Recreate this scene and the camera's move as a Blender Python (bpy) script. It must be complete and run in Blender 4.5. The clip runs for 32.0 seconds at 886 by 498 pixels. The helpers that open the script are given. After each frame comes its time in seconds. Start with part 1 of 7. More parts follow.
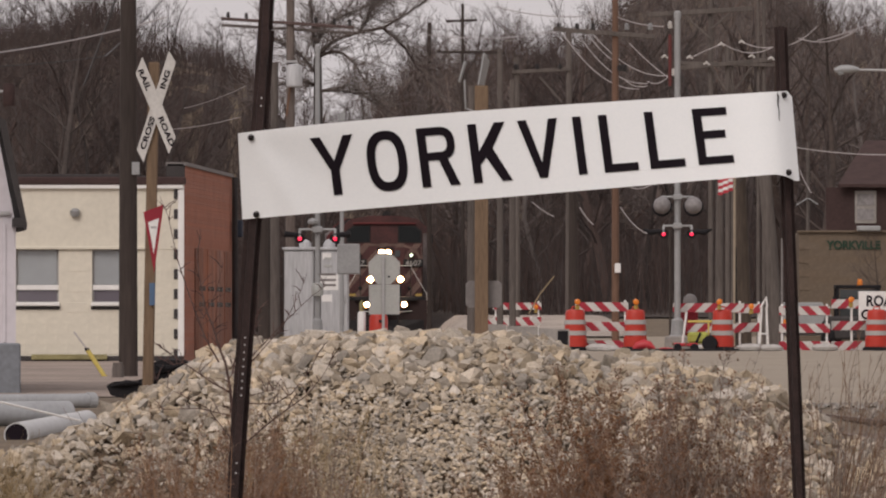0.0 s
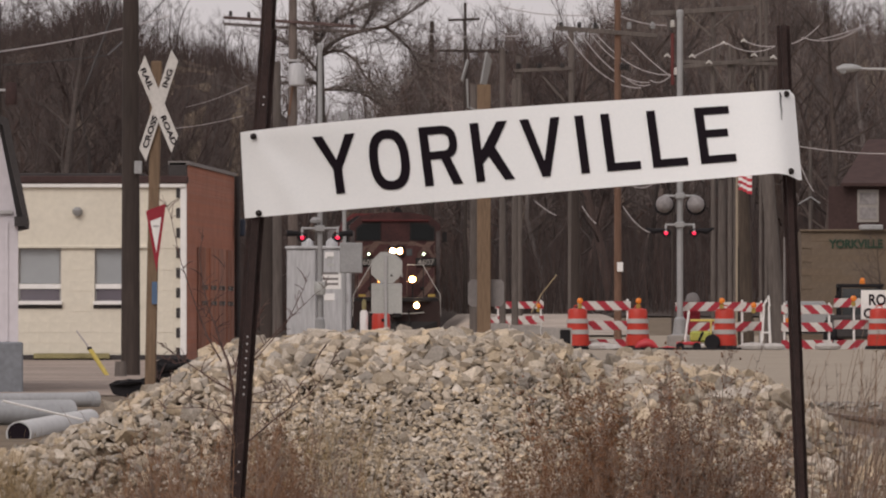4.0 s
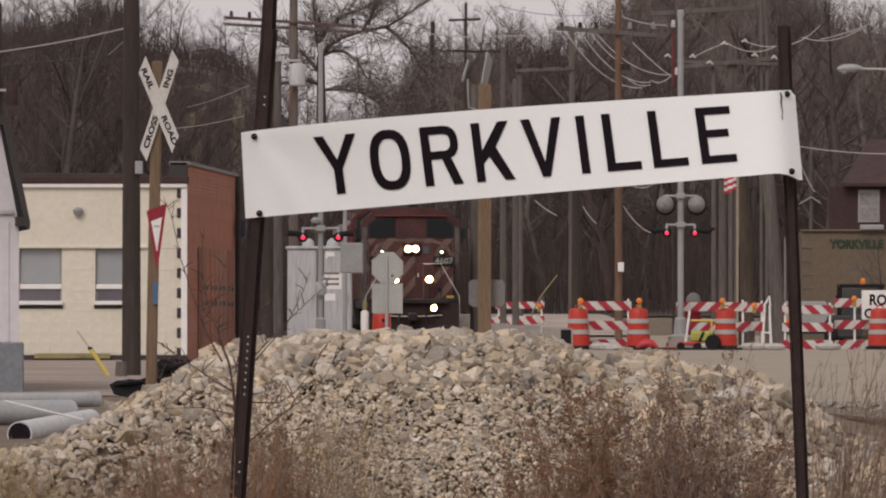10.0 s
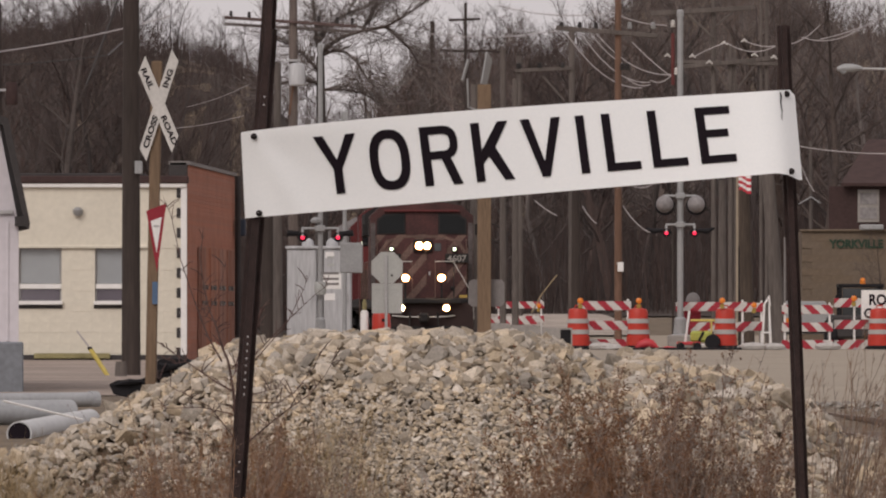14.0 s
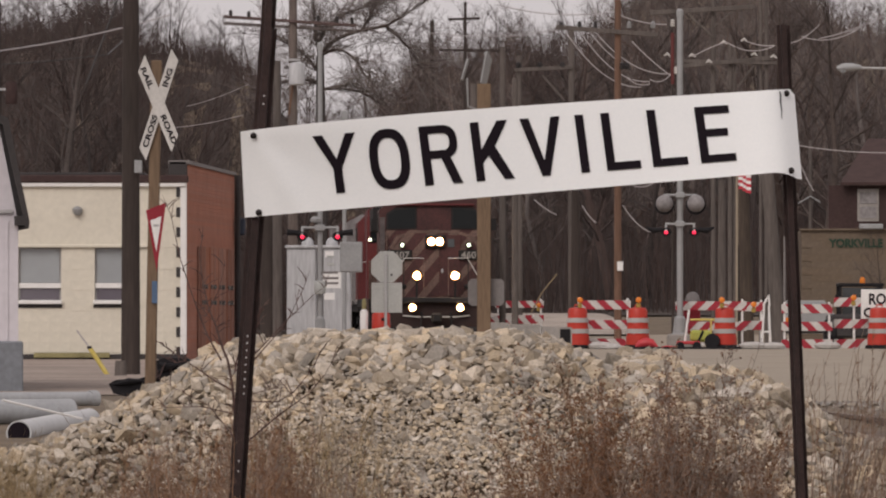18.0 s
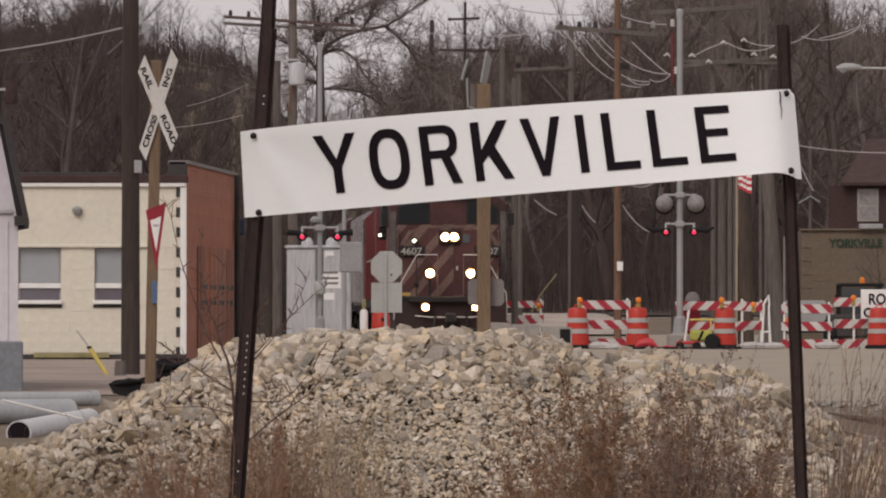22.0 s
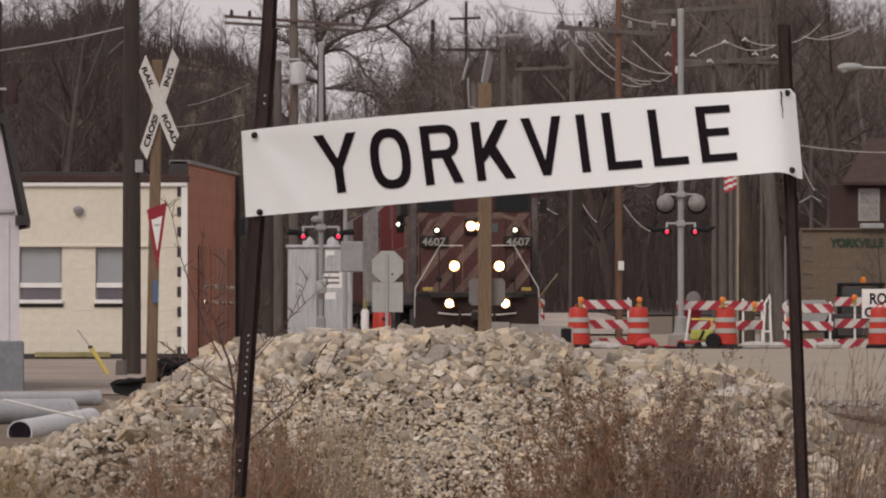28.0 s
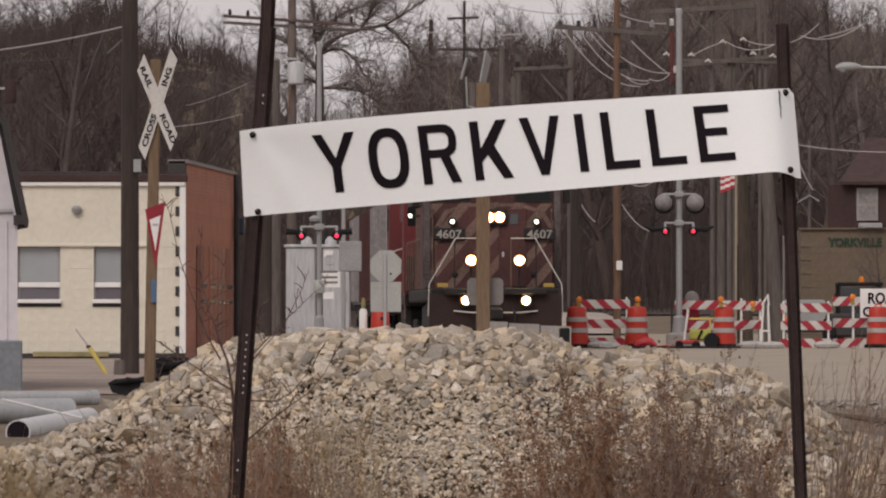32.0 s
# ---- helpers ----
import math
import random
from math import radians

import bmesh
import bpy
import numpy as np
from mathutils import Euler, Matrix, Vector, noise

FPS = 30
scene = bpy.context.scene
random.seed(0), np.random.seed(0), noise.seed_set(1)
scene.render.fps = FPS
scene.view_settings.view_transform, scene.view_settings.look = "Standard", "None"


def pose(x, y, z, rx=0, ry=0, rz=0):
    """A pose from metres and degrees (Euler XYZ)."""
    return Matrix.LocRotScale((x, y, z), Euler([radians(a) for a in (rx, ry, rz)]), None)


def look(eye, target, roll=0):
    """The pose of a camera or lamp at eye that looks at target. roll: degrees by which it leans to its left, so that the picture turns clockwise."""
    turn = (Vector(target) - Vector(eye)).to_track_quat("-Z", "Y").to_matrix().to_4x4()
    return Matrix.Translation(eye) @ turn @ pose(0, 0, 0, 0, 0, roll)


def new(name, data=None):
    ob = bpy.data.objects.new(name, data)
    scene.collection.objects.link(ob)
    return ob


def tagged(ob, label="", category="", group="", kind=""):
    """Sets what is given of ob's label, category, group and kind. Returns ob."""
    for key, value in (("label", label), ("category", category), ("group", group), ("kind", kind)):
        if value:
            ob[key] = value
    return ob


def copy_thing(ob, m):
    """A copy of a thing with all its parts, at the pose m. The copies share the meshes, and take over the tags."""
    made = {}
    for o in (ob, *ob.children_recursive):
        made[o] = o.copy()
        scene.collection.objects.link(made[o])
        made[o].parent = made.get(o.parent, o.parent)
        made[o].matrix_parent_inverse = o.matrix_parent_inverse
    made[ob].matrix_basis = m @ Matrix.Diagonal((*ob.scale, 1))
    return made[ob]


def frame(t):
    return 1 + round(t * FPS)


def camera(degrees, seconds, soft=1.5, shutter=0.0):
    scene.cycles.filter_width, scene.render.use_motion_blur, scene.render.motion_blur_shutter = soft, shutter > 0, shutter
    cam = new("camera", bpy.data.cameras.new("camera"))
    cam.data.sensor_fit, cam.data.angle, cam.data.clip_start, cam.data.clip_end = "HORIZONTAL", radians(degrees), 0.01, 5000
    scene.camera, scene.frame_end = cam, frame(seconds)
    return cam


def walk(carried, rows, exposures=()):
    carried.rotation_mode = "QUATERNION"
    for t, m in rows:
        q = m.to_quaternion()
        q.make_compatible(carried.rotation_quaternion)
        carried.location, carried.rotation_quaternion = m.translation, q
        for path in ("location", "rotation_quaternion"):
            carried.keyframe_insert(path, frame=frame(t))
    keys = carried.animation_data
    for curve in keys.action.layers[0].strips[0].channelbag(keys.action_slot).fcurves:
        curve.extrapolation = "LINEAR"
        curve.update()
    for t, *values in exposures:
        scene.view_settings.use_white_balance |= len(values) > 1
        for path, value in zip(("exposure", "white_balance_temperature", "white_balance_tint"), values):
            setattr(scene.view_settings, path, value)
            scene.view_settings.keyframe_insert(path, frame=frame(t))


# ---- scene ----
# One telephoto shot down a railway line: a town sign and a rubble heap in front, a level crossing with road works
# behind, and a train that comes slowly nearer. The camera stands at the origin and looks along +y.
cam = camera(6.9023, 32.0, soft=2.1)
EYE = (0.0, 0.0, 0.9)
# seconds, pitch, yaw: a tripod that trembles a little in the wind
PATH = [
    (0, 90.5326, -0.0177), (0.5, 90.5247, -0.0014), (1, 90.5270, -0.0223), (1.5, 90.5241, -0.0143),
    (2, 90.5243, -0.0004), (2.5, 90.5254, -0.0048), (3, 90.5237, 0.0029), (3.5, 90.5239, 0.0002),
    (5.5, 90.5229, 0.0058), (6, 90.5235, 0.0058), (6.5, 90.5241, -0.0006), (7, 90.5237, 0.0032),
    (7.5, 90.5235, 0.0004), (8, 90.5241, 0.0000), (8.5, 90.5245, 0.0022), (9, 90.5245, 0.0000),
    (9.5, 90.5225, 0.0111), (10, 90.5245, 0.0067), (10.5, 90.5247, 0.0052), (11, 90.5219, 0.0075),
    (11.5, 90.5235, 0.0022), (12, 90.5225, 0.0143), (12.5, 90.5237, 0.0097), (13, 90.5219, 0.0105),
    (13.5, 90.5235, -0.0018), (14, 90.5235, 0.0042), (14.5, 90.5227, 0.0123), (16.5, 90.5181, 0.0028),
    (17, 90.5185, 0.0066), (17.5, 90.5173, 0.0054), (18, 90.5179, 0.0016), (18.5, 90.5181, -0.0006),
    (19, 90.5181, 0.0065), (19.5, 90.5179, 0.0079), (20, 90.5175, 0.0127), (20.5, 90.5187, 0.0002),
    (21, 90.5181, 0.0085), (21.5, 90.5187, -0.0040), (22, 90.5181, 0.0004), (22.5, 90.5183, -0.0066),
    (23, 90.5181, -0.0036), (23.5, 90.5175, 0.0058), (24, 90.5175, 0.0139), (24.5, 90.5155, 0.0149),
    (25, 90.5179, 0.0042), (25.5, 90.5159, 0.0065), (27.5, 90.5157, 0.0095), (28, 90.5146, 0.0085),
    (28.5, 90.5155, -0.0024), (29, 90.5118, -0.0020), (29.5, 90.5126, -0.0093), (30, 90.5112, -0.0127),
    (30.5, 90.5116, -0.0141), (31, 90.5108, -0.0101), (31.5, 90.5108, -0.0111), (32, 90.5116, -0.0050),
]

walk(cam, [(t, pose(*EYE, p, 0, w)) for t, p, w in PATH],
     exposures=[(0, -0.38, 6800, 17), (32, -0.38, 6800, 17)])

# ---- light: a closed grey winter sky ----
world = bpy.data.worlds.new("overcast_sky")
scene.world = world
world.use_nodes = True
wn, wl = world.node_tree.nodes, world.node_tree.links
sky = wn.new("ShaderNodeTexSky")
sky.sky_type, sky.sun_disc = "NISHITA", False
sky.sun_elevation, sky.sun_rotation = radians(40), radians(204)
sky.dust_density, sky.air_density = 2.0, 1.0
cloud = wn.new("ShaderNodeHueSaturation")
cloud.inputs["Saturation"].default_value = 0.12
cloud.inputs["Value"].default_value = 1.0
wl.new(sky.outputs[0], cloud.inputs["Color"])
deck = wn.new("ShaderNodeMix")
deck.data_type = "RGBA"
deck.inputs["Factor"].default_value = 0.7
deck.inputs["B"].default_value = (6.6, 6.45, 6.6, 1)
wl.new(cloud.outputs[0], deck.inputs["A"])
wl.new(deck.outputs["Result"], wn["Background"].inputs[0])
wn["Background"].inputs[1].default_value = 0.128
sun = new("sun", bpy.data.lights.new("sun", "SUN"))
sun.data.energy, sun.data.angle, sun.data.color = 1.75, radians(30), (1.0, 0.96, 0.9)
sun.matrix_world = look((-30, -68, 62), (0, 0, 0))


# ---- materials ----
def mat(name, base, rough=0.8, metal=0.0, var=0.25, scale=3.0, fine=60.0, bump=0.3, depth=0.01, rand=0.0, island=0.0,
        spec=0.4, tone=None, stretch=(1, 1, 1), sat=(0.45, 1.1)):
    """A surface with colour variation at two scales, fine relief and, where asked, a tone of its own for each piece."""
    m = bpy.data.materials.new(name)
    m.use_nodes = True
    n, l = m.node_tree.nodes, m.node_tree.links
    b = n["Principled BSDF"]
    b.inputs["Roughness"].default_value, b.inputs["Metallic"].default_value = rough, metal
    b.inputs["Specular IOR Level"].default_value = spec
    tc = n.new("ShaderNodeTexCoord")
    mp = n.new("ShaderNodeMapping")
    mp.inputs["Scale"].default_value = stretch
    l.new(tc.outputs["Object"], mp.inputs["Vector"])
    big, small = n.new("ShaderNodeTexNoise"), n.new("ShaderNodeTexNoise")
    for t, s in ((big, scale), (small, fine)):
        t.inputs["Scale"].default_value, t.inputs["Detail"].default_value = s, 5
        l.new(mp.outputs[0], t.inputs["Vector"])
    mix = n.new("ShaderNodeMath")
    mix.operation = "MULTIPLY_ADD"
    l.new(small.outputs["Fac"], mix.inputs[0])
    mix.inputs[1].default_value = 0.5
    half = n.new("ShaderNodeMath")
    half.operation = "MULTIPLY"
    half.inputs[1].default_value = 0.5
    l.new(big.outputs["Fac"], half.inputs[0])
    l.new(half.outputs[0], mix.inputs[2])
    ramp = n.new("ShaderNodeMapRange")
    ramp.inputs["From Min"].default_value, ramp.inputs["From Max"].default_value = 0.3, 0.7
    l.new(mix.outputs[0], ramp.inputs["Value"])
    other = tone or [c * (1 - 1.6 * var) for c in base]
    col = n.new("ShaderNodeMix")
    col.data_type = "RGBA"
    col.inputs["A"].default_value = (*other, 1)
    col.inputs["B"].default_value = (*[min(0.92, c * (1 + var)) for c in base], 1)
    l.new(ramp.outputs[0], col.inputs["Factor"])
    out = col.outputs["Result"]
    if rand or island:
        hs = n.new("ShaderNodeHueSaturation")
        src = n.new("ShaderNodeObjectInfo").outputs["Random"] if rand else n.new("ShaderNodeNewGeometry").outputs["Random Per Island"]
        v = n.new("ShaderNodeMapRange")
        a = rand or island
        v.inputs["To Min"].default_value, v.inputs["To Max"].default_value = 1 - a, 1 + a
        l.new(src, v.inputs["Value"])
        l.new(v.outputs[0], hs.inputs["Value"])
        w = n.new("ShaderNodeMath")
        w.operation = "MULTIPLY"
        w.inputs[1].default_value = 7.31
        l.new(src, w.inputs[0])
        fr = n.new("ShaderNodeMath")
        fr.operation = "FRACT"
        l.new(w.outputs[0], fr.inputs[0])
        sm = n.new("ShaderNodeMapRange")
        sm.inputs["To Min"].default_value, sm.inputs["To Max"].default_value = sat
        l.new(fr.outputs[0], sm.inputs["Value"])
        l.new(sm.outputs[0], hs.inputs["Saturation"])
        l.new(out, hs.inputs["Color"])
        out = hs.outputs["Color"]
    l.new(out, b.inputs["Base Color"])
    if bump:
        bp = n.new("ShaderNodeBump")
        bp.inputs["Strength"].default_value, bp.inputs["Distance"].default_value = bump, depth
        l.new(mix.outputs[0], bp.inputs["Height"])
        l.new(bp.outputs[0], b.inputs["Normal"])
    return m


def glow(name, colour, strength):
    m = bpy.data.materials.new(name)
    m.use_nodes = True
    b = m.node_tree.nodes["Principled BSDF"]
    b.inputs["Base Color"].default_value = (*colour, 1)
    b.inputs["Emission Color"].default_value = (*colour, 1)
    b.inputs["Emission Strength"].default_value = strength
    return m


def glassy(name, colour, rough=0.06):
    m = mat(name, colour, rough, 0.0, 0.05, 1.5, 4, 0.05, 0.004, spec=0.9)
    return m


STONE = mat("limestone", (0.455, 0.372, 0.268), 0.92, var=0.2, scale=9, fine=70, bump=0.6, depth=0.012, rand=0.4, sat=(0.5, 1.05))
STONE_I = mat("limestone_pieces", (0.435, 0.353, 0.253), 0.92, var=0.27, scale=1.6, fine=70, bump=0.6, depth=0.012, island=0.42, sat=(0.5, 1.05))
# dust under the stones, its colour darkened so the gaps look shaded
SHADED_FINES = mat("shaded_stone_dust", (0.15, 0.108, 0.07), 0.95, var=0.35, scale=5, fine=45, bump=0.9, depth=0.03)
SOIL = mat("winter_soil", (0.17, 0.13, 0.09), 0.95, var=0.3, scale=0.8, fine=12, bump=0.6, depth=0.03)
LITTER = mat("leaf_litter", (0.06, 0.044, 0.037), 0.95, var=0.35, scale=0.35, fine=4, bump=0.8, depth=0.15)
ASPHALT = mat("old_asphalt", (0.33, 0.28, 0.22), 0.93, var=0.14, scale=0.35, fine=9, bump=0.2, depth=0.006)
BANK = mat("pale_lane_gravel", (0.42, 0.36, 0.31), 0.95, var=0.25, scale=0.6, fine=12, bump=0.5, depth=0.02)
LOT = mat("gravel_lot", (0.315, 0.255, 0.215), 0.95, var=0.28, scale=0.4, fine=7, bump=0.4, depth=0.015)
GRAVEL = mat("loose_gravel", (0.27, 0.235, 0.195), 0.95, var=0.3, scale=3, fine=40, bump=0.5, depth=0.01, island=0.35)
BALLAST = mat("ballast", (0.20, 0.185, 0.165), 0.95, var=0.4, scale=12, fine=40, bump=1.0, depth=0.04)
RAIL = mat("rusty_rail", (0.17, 0.12, 0.09), 0.6, 0.5, var=0.3, scale=6, fine=50)
TIE = mat("weathered_tie", (0.14, 0.11, 0.09), 0.9, var=0.3, scale=4, fine=30, bump=0.5)
BARK = mat("bark", (0.072, 0.051, 0.042), 0.95, var=0.3, scale=1.2, fine=9, bump=0.5, depth=0.03, rand=0.2)
TWIG = mat("bare_twigs", (0.092, 0.067, 0.058), 0.95, var=0.25, scale=0.15, fine=2, bump=0.0, island=0.12)
WOODS = mat("woods", (0.076, 0.05, 0.043), 0.95, var=0.3, scale=0.08, fine=1.0, bump=0.0, island=0.25)
# lighter copy of WOODS: the hill's brighter right side put into colour
LIGHTENED_WOODS = mat("lightened_woods", (0.16, 0.118, 0.1), 0.95, var=0.3, scale=0.08, fine=1.0, bump=0.0, island=0.25)
WEED = mat("dry_weed", (0.25, 0.143, 0.083), 0.9, var=0.35, scale=6, fine=60, bump=0.2, rand=0.25)
SEED = mat("seed_heads", (0.22, 0.115, 0.066), 0.95, var=0.35, scale=8, fine=70, bump=0.3, rand=0.2, sat=(0.85, 1.15))
CAB_GLASS = mat("dark_cab_glass", (0.012, 0.014, 0.015), 0.25, var=0.1, bump=0.0, spec=0.25)
OLD_POLE = mat("weathered_brown_pole", (0.14, 0.113, 0.1), 0.9, var=0.35, scale=3, fine=26, bump=0.5, stretch=(1, 1, 0.1))
SAPLING = mat("sapling_bark", (0.1, 0.058, 0.05), 0.85, var=0.3, scale=12, fine=80, bump=0.2)
GARAGE_DOOR = mat("weathered_door_boards", (0.38, 0.17, 0.11), 0.88, var=0.3, scale=3, fine=26, bump=0.4, rand=0.2, stretch=(1, 1, 0.1), sat=(0.8, 1.05))
STRAW = mat("straw", (0.32, 0.225, 0.11), 0.9, var=0.3, scale=6, fine=60, bump=0.2, rand=0.25)
SIGN_WHITE = mat("enamel_white", (0.87, 0.895, 0.905), 0.42, var=0.04, scale=3, fine=120, bump=0.06, depth=0.002, tone=(0.83, 0.86, 0.87))
LETTER = mat("black_enamel", (0.012, 0.008, 0.012), 0.75, spec=0.12, var=0.2, scale=6, fine=80, bump=0.1, depth=0.002)
POST = mat("rusted_post", (0.036, 0.02, 0.018), 0.75, 0.2, var=0.45, scale=9, fine=70, bump=0.6, depth=0.003)
BOLT = mat("dark_bolt", (0.03, 0.025, 0.025), 0.5, 0.7)
WOOD_BROWN = mat("brown_post", (0.185, 0.125, 0.08), 0.88, var=0.25, scale=3, fine=30, bump=0.4, stretch=(1, 1, 0.12))
WOOD_GREY = mat("grey_pole", (0.12, 0.102, 0.092), 0.9, var=0.3, scale=3, fine=26, bump=0.5, stretch=(1, 1, 0.1))
ARM_WOOD = mat("dull_red_crossarm", (0.11, 0.075, 0.07), 0.9, var=0.3, scale=3, fine=26, bump=0.4)
PALE_ARM = mat("pale_crossarm", (0.22, 0.19, 0.18), 0.9, var=0.3, scale=3, fine=26, bump=0.4)
MOSSY = mat("mossy_board", (0.27, 0.24, 0.12), 0.9, var=0.35, scale=4, fine=40, bump=0.4)
# twig colour lightened to paint haze into the old tree's crown
HAZY_TWIG = mat("hazy_twigs", (0.17, 0.135, 0.122), 0.95, var=0.3, scale=0.3, fine=3, bump=0.0, island=0.2)
FOUNDATION = mat("blue_grey_blocks", (0.2, 0.215, 0.235), 0.92, var=0.2, scale=1.2, fine=14, bump=0.3)
WOOD_DARK = mat("creosote_pole", (0.05, 0.038, 0.033), 0.9, var=0.3, scale=3, fine=26, bump=0.5, stretch=(1, 1, 0.1))
WOOD_RED = mat("red_brown_pole", (0.16, 0.092, 0.063), 0.9, var=0.25, scale=3, fine=26, bump=0.4, stretch=(1, 1, 0.1))
STEEL = mat("galvanised", (0.42, 0.42, 0.42), 0.5, 0.45, var=0.15, scale=3, fine=40, bump=0.1)
ALU = mat("aluminium_paint", (0.32, 0.325, 0.325), 0.5, 0.2, var=0.14, scale=2, fine=30, bump=0.1)
CABINET = mat("cabinet_paint", (0.44, 0.445, 0.455), 0.55, 0.1, var=0.2, scale=5, fine=22, bump=0.1, stretch=(1, 1, 0.12))
SIGN_BACK = mat("sign_back", (0.42, 0.43, 0.41), 0.5, 0.3, var=0.12, scale=2, fine=20, bump=0.1)
WHITE = mat("white_paint", (0.75, 0.74, 0.72), 0.6, var=0.08, scale=3, fine=30, bump=0.1)
RED = mat("red_sheeting", (0.50, 0.04, 0.05), 0.5, var=0.15, scale=3, fine=30, bump=0.05)
RED_SLEEVE = mat("rust_red_sleeve", (0.12, 0.028, 0.026), 0.7, var=0.3, scale=3, fine=30)
DEEP_RED = mat("deep_red", (0.28, 0.014, 0.028), 0.5, var=0.12, scale=3, fine=30, bump=0.05)
ORANGE = mat("drum_orange", (0.47, 0.037, 0.022), 0.5, var=0.12, scale=3, fine=30, bump=0.08)
BLACK = mat("black_rubber", (0.015, 0.014, 0.016), 0.75, spec=0.2, var=0.3, scale=4, fine=40)
YELLOW = mat("yellow_plastic", (0.6, 0.48, 0.13), 0.55, var=0.12, scale=3, fine=30)
AMBER = mat("amber_lens", (0.75, 0.22, 0.03), 0.25, var=0.15, scale=5, fine=40, bump=0.1)
CONCRETE = mat("concrete", (0.30, 0.28, 0.26), 0.92, var=0.18, scale=1.2, fine=14, bump=0.3)
CREAM = mat("cream_wall", (0.64, 0.60, 0.505), 0.85, var=0.08, scale=0.8, fine=9, bump=0.2, depth=0.006)
SIDING = mat("white_siding", (0.60, 0.57, 0.60), 0.75, var=0.08, scale=0.7, fine=9, bump=0.1)
BRICK = mat("red_brick", (0.38, 0.155, 0.1), 0.9, var=0.15, scale=2, fine=20, bump=0.4, rand=0.06, sat=(0.92, 1.05))
DARK = mat("dark_trim", (0.045, 0.04, 0.04), 0.8, var=0.25, scale=2, fine=20)
GREY_TRIM = mat("grey_trim", (0.40, 0.39, 0.39), 0.7, var=0.12, scale=2, fine=20)
LOW_PANE = glassy("dim_window_glass", (0.13, 0.115, 0.135), 0.1)
# pale base colour adds the sky's reflection to the panes
PANE = glassy("sky_toned_glass", (0.31, 0.33, 0.34), 0.12)
DARKPANE = glassy("dark_glass", (0.035, 0.04, 0.042), 0.08)
TAN = mat("tan_block", (0.145, 0.11, 0.08), 0.92, var=0.14, scale=0.6, fine=10, bump=0.3, rand=0.02, sat=(0.95, 1.05))
ROOF = mat("brown_roof", (0.055, 0.032, 0.03), 0.9, var=0.25, scale=1, fine=10, bump=0.4)
GREEN = mat("green_letter", (0.014, 0.04, 0.022), 0.6, var=0.15)
LOCO_RED = mat("faded_red", (0.066, 0.021, 0.019), 0.6, var=0.4, scale=1.4, fine=16, bump=0.1)
LOCO_BRIGHT = mat("bright_red", (0.12, 0.018, 0.018), 0.55, var=0.25, scale=1.0, fine=16, bump=0.1)
LOCO_TAN = mat("dirty_cream", (0.15, 0.092, 0.074), 0.65, var=0.4, scale=1.8, fine=18, bump=0.1)
PILOT = mat("grimy_shaded_maroon", (0.03, 0.014, 0.012), 0.75, var=0.35, scale=2, fine=20)
GRIME = mat("grimy_grey", (0.1, 0.083, 0.08), 0.75, var=0.4, scale=2, fine=20)
DULL_YELLOW = mat("dull_yellow", (0.36, 0.25, 0.06), 0.6, var=0.2, scale=5, fine=40)
POLE_BARK = mat("dark_weathered_pole", (0.075, 0.056, 0.043), 0.9, var=0.35, scale=3, fine=26, bump=0.5, stretch=(1, 1, 0.1))
LOCO_BLACK = mat("sooty_black", (0.012, 0.010, 0.010), 0.7, var=0.4, scale=2, fine=20)
WAGON_GREY = mat("wagon_grey", (0.24, 0.225, 0.225), 0.75, var=0.3, scale=0.8, fine=9)
HAND_WHITE = mat("handrail_white", (0.5, 0.48, 0.45), 0.5, var=0.1, scale=4, fine=30)
WIRE = mat("wire", (0.05, 0.045, 0.045), 0.6, var=0.1)
WIRE_PALE = mat("pale_cable", (0.42, 0.39, 0.39), 0.6, var=0.1)
PIPE = mat("pvc_pipe", (0.55, 0.56, 0.56), 0.5, var=0.1, scale=2, fine=20, bump=0.1)
PIPE_GREY = mat("grey_pipe", (0.36, 0.37, 0.38), 0.6, var=0.12, scale=2, fine=20, bump=0.1)
HEADLAMP = glow("headlamp", (1.0, 0.7, 0.38), 160.0)
DITCH = glow("ditch_lamp", (1.0, 0.7, 0.38), 120.0)
# orange glow that stands in for the halo round the bright lamps
WARM_HALO = glow("lamp_halo", (1.0, 0.42, 0.12), 1.3)
PLATE_GREY = mat("dull_grey_plate", (0.19, 0.175, 0.17), 0.7, var=0.15, scale=2, fine=20)
CLASS_LAMP = glow("class_lamp", (0.85, 1.0, 0.7), 5.0)
RED_LAMP = glow("red_signal_lamp", (1.0, 0.03, 0.085), 1.7)
RED_DIM = mat("red_lens", (0.3, 0.012, 0.02), 0.2, var=0.1, spec=0.8)
BOARD_WHITE = mat("worn_white_board", (0.56, 0.54, 0.51), 0.6, var=0.12, scale=3, fine=30)
BOARD_RED = mat("worn_red_stripe", (0.36, 0.025, 0.042), 0.55, var=0.15, scale=3, fine=30)
BAG = mat("woven_bag", (0.45, 0.43, 0.41), 0.9, var=0.2, scale=8, fine=60)
BAND = mat("reflective_band", (0.40, 0.385, 0.37), 0.5, var=0.12, scale=3, fine=30)
FLAG_RED = mat("flag_red", (0.5, 0.04, 0.06), 0.8, var=0.1)


